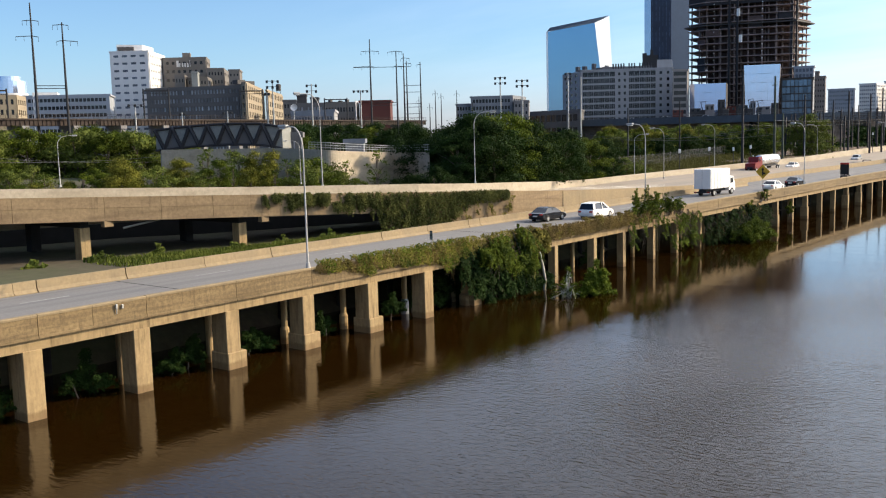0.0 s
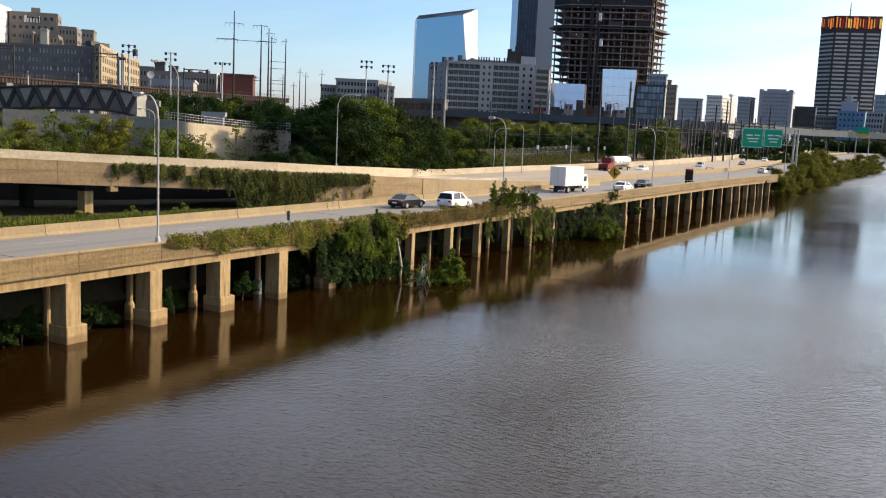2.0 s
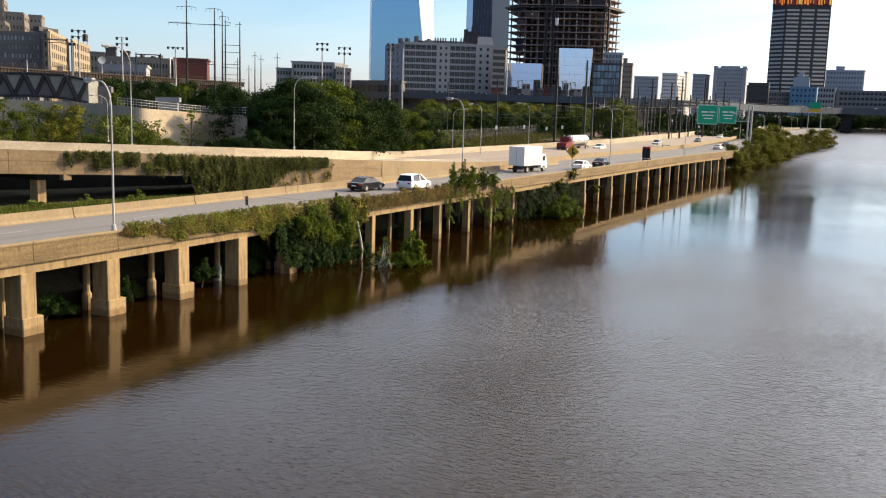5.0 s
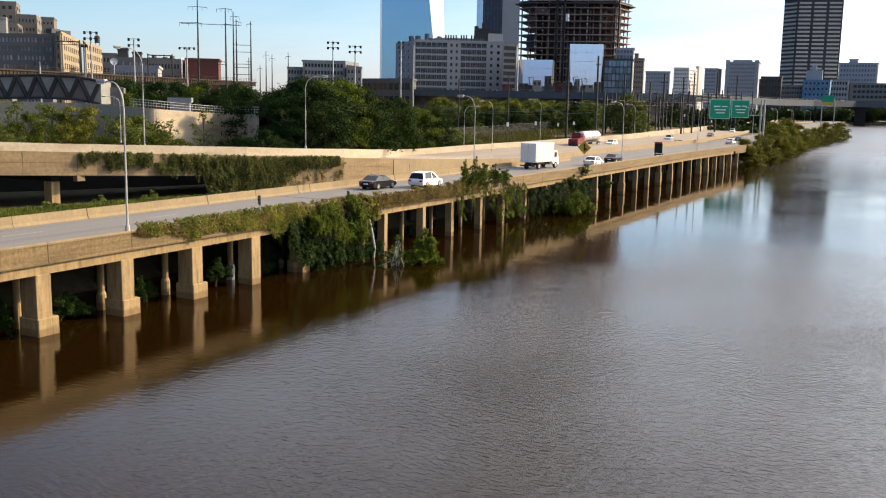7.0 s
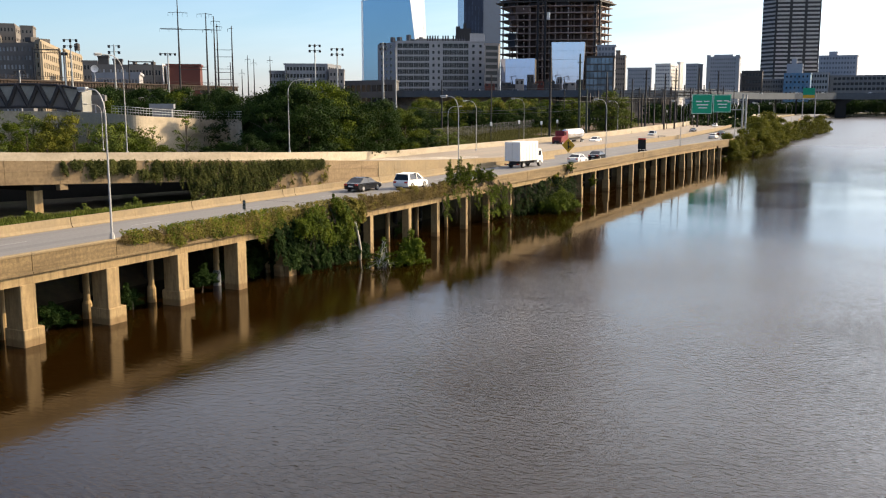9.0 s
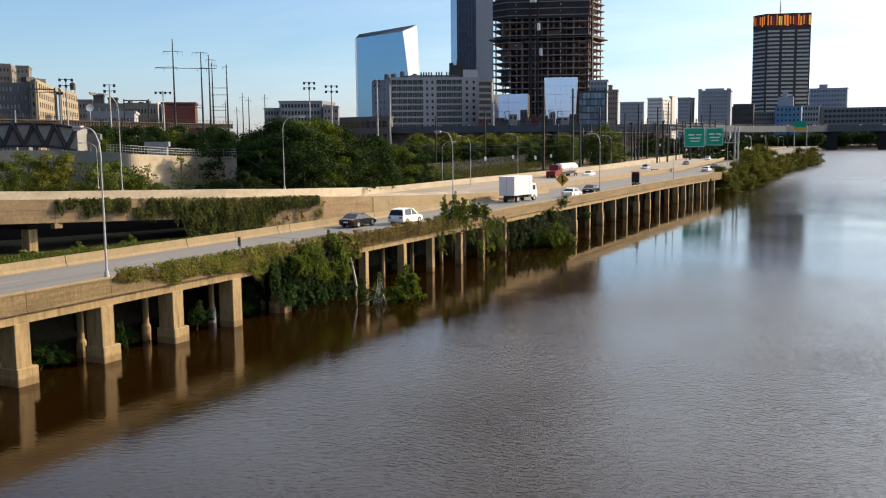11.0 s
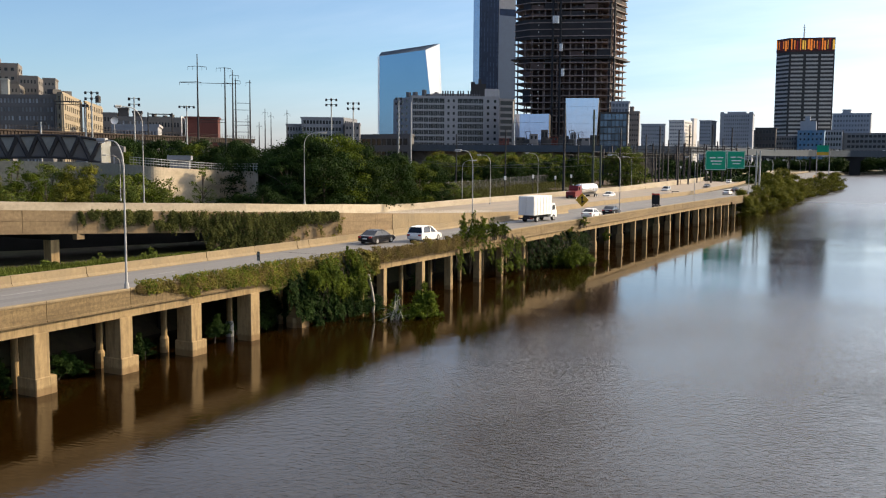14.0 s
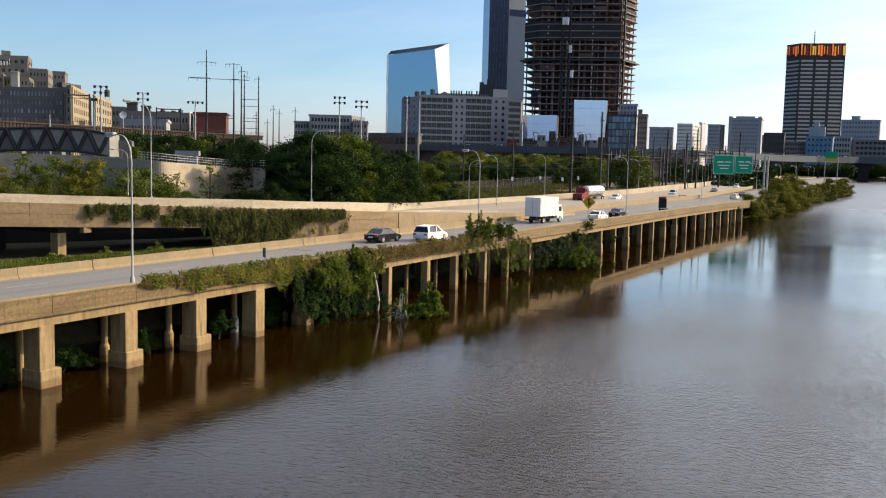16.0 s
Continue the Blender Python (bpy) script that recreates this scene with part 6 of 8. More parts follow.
for b in (12, 14, 16, 18, 20, 22, 24, 26, 27.5, 29, 30.5, 31.6, 33.95, 36.6, 39.5):
    far = b > 33
    d = lerp(SPANS[0], b) + 7
    p = at(b, d)
    n_ = (Vector(EYE[:2]) - p).normalized()
    u_ = Vector((-n_.y, n_.x))
    bm = bmesh.new()
    w = 5.5 if far else 0.8
    zt = up(lerp(LINE_E, b), d - 7) - (d - 7) * 0.0051 - 0.01
    zc = zt - 6 if far else zt
    prism(bm, [p - u_ * w - n_ * 5, p + u_ * w - n_ * 5, p + u_ * w + n_ * 5, p - u_ * w + n_ * 5], -2, zc)
    if far:
        # flared haunch
        sweep(bm, [[(v.x, v.y, z) for v in (p - u_ * ww - n_ * 5, p + u_ * ww - n_ * 5, p + u_ * ww + n_ * 5, p - u_ * ww + n_ * 5)] for z, ww in ((zc, 4), (zt, 12))])
    part("pier", bm, SHADEDARKC, top)
bm = bmesh.new()
sweep(bm, [[(p.x, p.y, 3.0), (p.x, p.y, z), (q.x, q.y, z), (q.x, q.y, 3.0)] for b, d in SPANS[0][:4] for p, q, z in [(at(b, d + 8), at(b, d + 9), up(lerp(LINE_E, b), d) - d * 0.0051 - 0.02)]])
part("abutment_wall", bm, UNDER, top, "dark stained wall below the road")
for b in (31.6, 33.0, 35.4, 36.6):
    d = lerp(SPANS[0], b) + 5
    p = at(b, d)
    z = up(lerp(LINE_E, b), d - 5)
    bm = bmesh.new()
    box(bm, -2.3, 2.3, -0.9, 0.9, 0.3, 0.9, 0.15)
    box(bm, -1.4, 1.2, -0.8, 0.8, 0.9, 1.5, 0.2)
    c = link("car", bm, WHITEP)
    c.matrix_basis = pose(p.x, p.y, z + 0.35, 0, 0, -(b - 38))
    tagged(c, "small pale car on the far bridge", "car", "cars on the bridge")

# ---- street lamps ----
def lamp_mesh(arm, height, side):
    """Tapered pole that bends over into an arm with a flat lamp head; side: +1 or -1, the way of the arm along x."""
    top = empty("street_lamp")
    bm = bmesh.new()
    pts = [(0, 0, 0), (0, 0, height * 0.5), (0, 0, height - 1.6)]
    for i in range(1, 8):
        a = i / 7 * math.pi / 2
        pts.append((side * arm * 0.62 * (1 - math.cos(a)), 0, height - 1.6 + 1.6 * math.sin(a)))
    pts.append((side * arm, 0, height + 0.06))
    tube(bm, pts, [0.07, 0.058, 0.05] + [0.045] * 7 + [0.035], 8)
    part("pole", bm, LAMPST, top)
    bm = bmesh.new()
    tube(bm, [(0, 0, 0), (0, 0, 0.35)], [0.16, 0.13], 8)
    part("base", bm, LAMPST, top)
    bm = bmesh.new()
    x0, x1 = sorted((side * (arm - 0.1), side * (arm + 0.65)))
    box(bm, x0, x1, -0.17, 0.17, height - 0.06, height + 0.16, 0.06)
    head = part("lamp_head", bm, LAMPST, top)
    bm = bmesh.new()
    box(bm, x0 + 0.1, x1 - 0.1, -0.12, 0.12, height - 0.12, height - 0.055, 0.02)
    part("lens", bm, WHITEP, head)
    return top


lamp_a = tagged(lamp_mesh(1.45, 8.85, -1), "grey steel street lamp with curved arm on the parapet", "street lamp", "street lamps on the parapet")
lamp_a.matrix_basis = pose(edge(17.8) - 0.12, 17.8, 5.17)
for y in (65.3, 117.0, 166.5, 217, 268, 320, 372):
    copy_thing(lamp_a, pose(edge(y) - 0.12, y, 5.17))
lamp_b = tagged(lamp_mesh(2.2, 9.1, 1), "grey steel street lamp with curved arm beside the ramp", "street lamp", "street lamps on the ramp")
first = True
for b, d, zb, h, turn in ((1.76, 121, 7.25, 9.1, -10), (13.1, 172, 5.0, 9.0, 150), (16.0, 208, 5.0, 9.7, 180), (11.38, 185, 5.0, 8.0, 0), (-7.57, 104, 8.0, 10.3, 195), (-8.86, 112, 8.2, 5.1, 180), (-22.5, 92, 9.6, 4.6, 0), (21.6, 286, 5.0, 9.5, 180), (25.6, 380, 5.0, 9.5, 180), (27.1, 435, 5.0, 9.5, 180)):
    p = at(b, d)
    m = pose(p.x, p.y, zb, 0, 0, turn - (b - 38)) @ Matrix.Diagonal((min(1, h / 9.1 + 0.1), 1, h / 9.1, 1))
    if first:
        lamp_b.matrix_basis, first = m, False
    else:
        copy_thing(lamp_b, m)
# far lamps beyond the bushes
for b, d in ((29.6, 380), (30.4, 430), (31.4, 440)):
    p = at(b, d)
    copy_thing(lamp_a, pose(p.x, p.y, 5.0, 0, 0, 0))

# wooden and steel poles by the railway
def pole(b, d, el, base, r, mat, name="utility_pole", label="dark utility pole by the railway", arms=()):
    near = 81 / math.sin(radians(38 - b))
    r, d = r * max(1.0, near / d), max(d, near)
    p = at(b, d)
    top = tagged(empty(name, pose(p.x, p.y, 0, 0, 0, -(b - 38))), label, "utility pole", "poles by the railway")
    bm = bmesh.new()
    tube(bm, [(0, 0, base), (0, 0, up(el, d))], [r, r * 0.7], 8)
    part("shaft", bm, mat, top)
    for e, w in arms:
        bm = bmesh.new()
        z = up(e, d)
        box(bm, -w, w, -0.08, 0.08, z - 0.1, z + 0.1)
        part("cross_arm", bm, mat, top)


for b, d, el, r, mat, arms in ((17.55, 210, 3.5, 0.3, MAST, ()), (19.3, 205, 3.1, 0.28, WOOD, ((2.6, 0.7),)), (19.75, 208, 1.0, 0.25, WOOD, ()), (20.9, 240, 2.0, 0.25, MAST, ()), (11.0, 250, 1.6, 0.22, MAST, ()), (14.0, 260, 1.9, 0.22, MAST, ()),
                               (23.2, 280, 2.1, 0.3, MAST, ((1.6, 1.2),)), (24.3, 300, 1.9, 0.3, MAST, ()), (24.9, 320, 2.2, 0.3, MAST, ((1.5, 1.0),)), (26.2, 330, 2.2, 0.3, MAST, ()), (27.3, 360, 2.0, 0.3, MAST, ()), (22.4, 270, 1.6, 0.25, MAST, ()), (8.23, 235, 3.5, 0.2, STEEL, ())):
    pole(b, d, el, 4, r, mat, arms=arms)

# dark lattice portals over the yard tracks
for b0, b1, d, el in ((19.9, 21.6, 300, 0.35), (20.4, 23.0, 330, 0.55), (21.4, 24.2, 355, 0.75), (22.4, 25.0, 380, 0.65), (23.4, 25.9, 410, 0.85), (24.6, 26.9, 440, 0.8), (25.4, 27.6, 455, 0.95)):
    p, q = at(b0, d), at(b1, d + 8)
    top = tagged(empty("yard_portal"), "dark steel catenary portal with a lattice crossbeam over the tracks", "portal frame", "yard portals")
    zt = up(el, d)
    for c in (p, q, p.lerp(q, 0.5)):
        bm = bmesh.new()
        box(bm, c.x - 0.22, c.x + 0.22, c.y - 0.22, c.y + 0.22, 3.6, zt + (2.2 if c is not q else 1.2))
        part("post", bm, MAST, top)
    bm = bmesh.new()
    for dz in (0.0, -1.5):
        tube(bm, [(p.x, p.y, zt + dz), (q.x, q.y, zt + dz)], 0.13, 5)
    n = 10
    for i in range(n):
        a, c = p.lerp(q, i / n), p.lerp(q, (i + 1) / n)
        z0, z1 = (zt, zt - 1.5) if i % 2 else (zt - 1.5, zt)
        tube(bm, [(a.x, a.y, z0), (c.x, c.y, z1)], 0.08, 4)
    part("crossbeam", bm, MAST, top)
    for i in range(1, n, 2):
        a = p.lerp(q, i / n)
        bm = bmesh.new()
        tube(bm, [(a.x, a.y, zt - 1.5), (a.x, a.y, zt - 3.4)], 0.06, 4)
        tube(bm, [(a.x - 0.9, a.y, zt - 3.0), (a.x + 0.9, a.y, zt - 3.2)], 0.05, 4)
        part("wire_hanger", bm, MAST, top)

# overhead wires
bm = bmesh.new()
for b0, d0, e0, b1, d1, e1 in ((-26, 170, -0.35, -16, 175, -0.42), (-16, 175, -0.42, -2.4, 200, -0.25), (-2.4, 200, -0.25, 8, 220, 0.1), (8, 220, 0.1, 17.5, 212, -0.1), (-26, 172, -0.6, -2.4, 200, -0.55), (9, 220, -0.1, 19.3, 205, -0.2), (8, 222, -0.3, 19.3, 207, 0.25), (17.55, 210, 0.4, 26, 330, 0.5), (19.3, 205, 0.6, 27, 350, 0.7)):
    p, q = at(b0, d0), at(b1, d1)
    pts = []
    for i in range(9):
        f = i / 8
        c = p.lerp(q, f)
        pts.append((c.x, c.y, up(e0, d0) * (1 - f) + up(e1, d1) * f - 1.0 * 4 * f * (1 - f)))
    tube(bm, pts, 0.026 if d1 < 300 else 0.02, 4)
tagged(link("overhead_wire", bm, DULL), "pale sagging overhead wires along the railway", "wire", kind="stuff")

# rail yard behind the wall: tracks, fence, cabinets
yard = tagged(empty("rail_yard"), "brown ballasted rail tracks behind the motorway wall", "railway", kind="structure")
for i, o in enumerate((-40.5, -45, -49.5, -54)):
    bm = bmesh.new()
    ysec = [212 + 12 * j for j in range(24)]
    sweep(bm, [[(o + bend(y) - 1.6, y, 5.5), (o + bend(y) + 1.6, y, 5.5), (o + bend(y) + 2.2, y, 3.5), (o + bend(y) - 2.2, y, 3.5)] for y in ysec])
    part("track_bed", bm, BALLAST, yard)
    for s_ in (-0.72, 0.72):
        bm = bmesh.new()
        sweep(bm, [[(o + bend(y) + s_ - 0.05, y, 5.66), (o + bend(y) + s_ + 0.05, y, 5.66), (o + bend(y) + s_ + 0.05, y, 5.5), (o + bend(y) + s_ - 0.05, y, 5.5)] for y in ysec])
        part("rail", bm, RUST, yard)
for o in (-59, -64, -69, -74, -79, -84, -89, -94):
    bm = bmesh.new()
    ysec = [250 + 14 * j for j in range(12)]
    sweep(bm, [[(o + bend(y) - 1.6, y, 5.4), (o + bend(y) + 1.6, y, 5.4), (o + bend(y) + 2.2, y, 3.5), (o + bend(y) - 2.2, y, 3.5)] for y in ysec])
    part("track_bed", bm, BALLAST, yard)
    for s_ in (-0.72, 0.72):
        bm = bmesh.new()
        sweep(bm, [[(o + bend(y) + s_ - 0.05, y, 5.56), (o + bend(y) + s_ + 0.05, y, 5.56), (o + bend(y) + s_ + 0.05, y, 5.4), (o + bend(y) + s_ - 0.05, y, 5.4)] for y in ysec])
        part("rail", bm, RUST, yard)
for b, d, el in ((18.4, 330, 1.1), (20.2, 350, 0.9), (21.9, 340, 1.2), (22.8, 360, 0.9), (23.7, 380, 1.3), (25.4, 390, 1.0), (26.8, 420, 1.4), (28.2, 430, 1.1)):
    pole(b, d, el, 4, 0.26, MAST)
fence = tagged(empty("wire_fence"), "grey wire fence beside the railway", "fence", kind="structure")
bm = bmesh.new()
tube(bm, [(0, 0, 3.8), (0, 0, 6.8)], 0.05, 5)
fence_post = part("post", bm, DULL, fence)
FENCE = [(150, -56), (206, -60), (262, -67), (327, -75)]


def fence_at(y):
    x = lerp(FENCE, y)
    return x, land(x, y) - 0.1


x, z = fence_at(150)
fence_post.matrix_basis = pose(x, 150, z - 3.8)
for j in range(1, 45):
    y = 150 + 4 * j
    x, z = fence_at(y)
    share("post", fence_post, fence, pose(x, y, z - 3.8))
for dz in (0.2, 1.4, 2.75):
    bm = bmesh.new()
    tube(bm, [(fence_at(150 + 8 * j)[0], 150 + 8 * j, fence_at(150 + 8 * j)[1] + dz) for j in range(23)], 0.022, 4)
    part("wire", bm, DULL, fence)
bm = bmesh.new()
for j in range(440):
    y = 150 + j * 0.4
    x, z = fence_at(y)
    tube(bm, [(x, y, z + 0.1), (x, y + 0.9, z + 2.75)], 0.012, 3)
    tube(bm, [(x + 0.03, y + 0.9, z + 0.1), (x + 0.03, y, z + 2.75)], 0.012, 3)
part("mesh", bm, DULL, fence, "grey wire mesh")["kind"] = "stuff"
for b, d, el in ((14.0, 196, -1.05), (17.05, 200, -1.0), (15.7, 200, -0.95), (18.0, 200, -0.9), (24.45, 270, -0.3), (26.0, 280, -0.6)):
    d = 82 / math.sin(radians(38 - b))
    p = at(b, d)
    z = up(el, d)
    top = tagged(empty("signal_cabinet", pose(p.x, p.y, 0, 0, 0, -(b - 38))), "small white signal box on a post", "signal cabinet", "signal cabinets")
    bm = bmesh.new()
    box(bm, -0.24, 0.24, -0.2, 0.2, z - 0.42, z + 0.42, 0.04)
    part("case", bm, WHITEP, top)
    bm = bmesh.new()
    tube(bm, [(0, 0, 4), (0, 0, z - 0.42)], 0.08, 6)
    part("post", bm, MAST, top)

# ---- road signs ----
sign = tagged(empty("merge_sign", pose(edge(99.7) - 0.1, 99.7, 5.17)), "yellow diamond warning sign with a black arrow on a post", "road sign")
bm = bmesh.new()
tube(bm, [(0, 0, 0), (0, 0, 3.2)], 0.05, 6)
part("post", bm, STEEL, sign)
bm = bmesh.new()
s = 0.95
prism(bm, [(-s, 0), (0, -s), (s, 0), (0, s)], -0.02, 0.02)
ob = part("panel", bm, SIGNYE, sign)
ob.matrix_basis = pose(0, -0.08, 2.55, 90, 0, 0)
bm = bmesh.new()
for x0, x1, y0, y1 in ((-0.09, 0.09, -0.5, 0.3), (0.1, 0.34, -0.32, -0.1)):
    box(bm, x0, x1, y0, y1, 0.022, 0.03)
prism(bm, [(-0.22, 0.28), (0.22, 0.28), (0, 0.56)], 0.022, 0.03)
a = part("arrow", bm, RUBBER, ob, "black arrow")

DULLW = paint("faded sign white", (0.16, 0.18, 0.16), 0.7, fine=2.0, vary=0.1, bump=0)
marker = tagged(empty("mile_marker", pose(edge(30.3) - 0.15, 30.3, 5.17)), "small green mile marker on a thin post", "road sign")
bm = bmesh.new()
tube(bm, [(0, 0, 0), (0, 0, 1.2)], 0.035, 6)
part("post", bm, STEEL, marker)
bm = bmesh.new()
box(bm, -0.13, 0.13, -0.06, -0.03, 0.55, 1.2, 0.01)
plate = part("plate", bm, WOOD, marker)
bm = bmesh.new()
box(bm, -0.1, 0.1, -0.068, -0.061, 0.95, 1.1)
box(bm, -0.07, 0.07, -0.068, -0.061, 0.62, 0.82)
part("bar", bm, DULLW, plate, "faint pale bars")

# overhead direction signs, with plain bars for their writing
p0 = at(26.95, 272)
gantry = tagged(empty("overhead_sign", pose(p0.x, p0.y, 0, 0, 0, 11)), "two green overhead direction signs on a steel gantry", "road sign")
for x, w, z, h in ((-2.45, 5.6, 13.55, 5.4), (2.9, 4.8, 13.7, 4.9)):
    bm = bmesh.new()
    box(bm, x - w / 2, x + w / 2, -0.12, 0.0, z - h / 2, z + h / 2, 0.02)
    board = part("board", bm, SIGNGR, gantry)
    bm = bmesh.new()
    t_ = 0.09
    for q in ((x - w / 2 + .1, x + w / 2 - .1, z + h / 2 - .2, z + h / 2 - .2 + t_), (x - w / 2 + .1, x + w / 2 - .1, z - h / 2 + .1, z - h / 2 + .1 + t_), (x - w / 2 + .1, x - w / 2 + .1 + t_, z - h / 2 + .1, z + h / 2 - .11), (x + w / 2 - .1 - t_, x + w / 2 - .1, z - h / 2 + .1, z + h / 2 - .11)):
        box(bm, q[0], q[1], -0.14, -0.125, q[2], q[3])
    part("border", bm, SIGNWH, board)
    bm = bmesh.new()
    for q in ((-0.35, 0.0, 0.55, 0.35), (0.1, 0.42, 0.6, 0.3), (-0.3, 0.35, -0.35, 0.3), (-0.2, 0.3, -1.15, 0.25)):
        box(bm, x + q[0] * w / 1.2, x + q[1] * w / 1.2, -0.15, -0.125, z + q[2], z + q[2] + q[3])
    part("bar", bm, SIGNWH, board, "pale bars in place of writing")
bm = bmesh.new()
for z in (12.0, 14.6):
    tube(bm, [(-5.6, 0.35, z), (9.2, 0.35, z)], 0.13, 6)
for i in range(14):
    tube(bm, [(-5.2 + i, 0.35, 12.0), (-4.7 + i, 0.35, 14.6)], 0.06, 5)
part("beam", bm, STEEL, gantry)
for x in (8.4, 9.3):
    bm = bmesh.new()
    tube(bm, [(x, 0.35, 3.5), (x, 0.35, 16.2)], 0.24, 10)
    part("post", bm, STEEL, gantry)
p0 = at(32.25, 500)
far_sign = tagged(empty("overhead_sign", pose(p0.x, p0.y, 0, 0, 0, 5)), "far green overhead sign by the bridge", "road sign")
bm = bmesh.new()
box(bm, -2.7, 2.7, -0.1, 0.1, up(0.62, 500), up(1.0, 500), 0.03)
part("board", bm, SIGNGR, far_sign)
bm = bmesh.new()
box(bm, -2.7, 2.7, -0.12, 0.08, up(0.45, 500), up(0.615, 500), 0.03)
part("exit_panel", bm, SIGNYE, far_sign, "yellow lower panel")
for x in (-2.6, 3.2):
    bm = bmesh.new()
    tube(bm, [(x, 0.4, 3), (x, 0.4, up(0.7, 500))], 0.22, 6)
    part("post", bm, LIMEST, far_sign)

# portable message board on the shoulder
board = tagged(empty("message_board", pose(-3.6, 151.0, ROAD)), "black portable message board with a red top", "message board")
bm = bmesh.new()
box(bm, -0.74, 0.74, -0.12, 0.12, 0.7, 2.5, 0.05)
part("panel", bm, RUBBER, board)
bm = bmesh.new()
box(bm, -0.74, 0.74, -0.2, 0.2, 2.51, 2.78, 0.04)
part("top_light", bm, REDP, board, "red top strip")
bm = bmesh.new()
box(bm, -0.6, 0.6, -0.5, 1.6, 0.35, 0.6, 0.05)
tube(bm, [(0, 0, 0.6), (0, 0, 0.75)], 0.1, 6)
part("trailer", bm, MAST, board)
for x in (-0.65, 0.65):
    bm = bmesh.new()
    tube(bm, [(x - 0.1, 0.5, 0.33), (x + 0.1, 0.5, 0.33)], 0.33, 12)
    part("wheel", bm, RUBBER, board)
for (x, y) in ((-17.2, 221),):
    top = tagged(empty("road_crate", pose(x, y, ROAD)), "low open metal frame standing at the roadside", "frame")
    bm = bmesh.new()
    for q in ((-0.9, -0.8), (0.8, 0.9)):
        box(bm, q[0], q[1], -0.3, 0.3, 0, 1.1)
    box(bm, -0.8, 0.8, -0.3, 0.3, 0.95, 1.1)
    part("frame", bm, MAST, top)

# give-way sign at the merge, seen from its plain back
top = tagged(empty("give_way_sign", pose(-18.6, 128.6, 4.4, 0, 0, 20)), "plain back of a triangular give-way sign on a dark post", "road sign")
bm = bmesh.new()
tube(bm, [(0, 0, 0), (0, 0, 2.5)], 0.05, 6)
part("post", bm, MAST, top)
bm = bmesh.new()
sweep(bm, [[(-0.42, y, 2.55), (0.42, y, 2.55), (0.42, y, 2.5), (0, y, 1.82), (-0.42, y, 2.5)] for y in (0.06, 0.085)])
part("board", bm, DULL, top)


# ---- vehicles ----
def wheel(bmname, parent, x, y, r=0.33, w=0.22):
    bm = bmesh.new()
    tube(bm, [(x - w / 2, y, r), (x + w / 2, y, r)], r, 14)
    ob = part("wheel", bm, RUBBER, parent)
    bm = bmesh.new()
    s = 1 if x > 0 else -1
    tube(bm, [(x + s * w / 2, y, r), (x + s * (w / 2 + 0.015), y, r)], r * 0.62, 12)
    part("rim", bm, SILVER, ob)


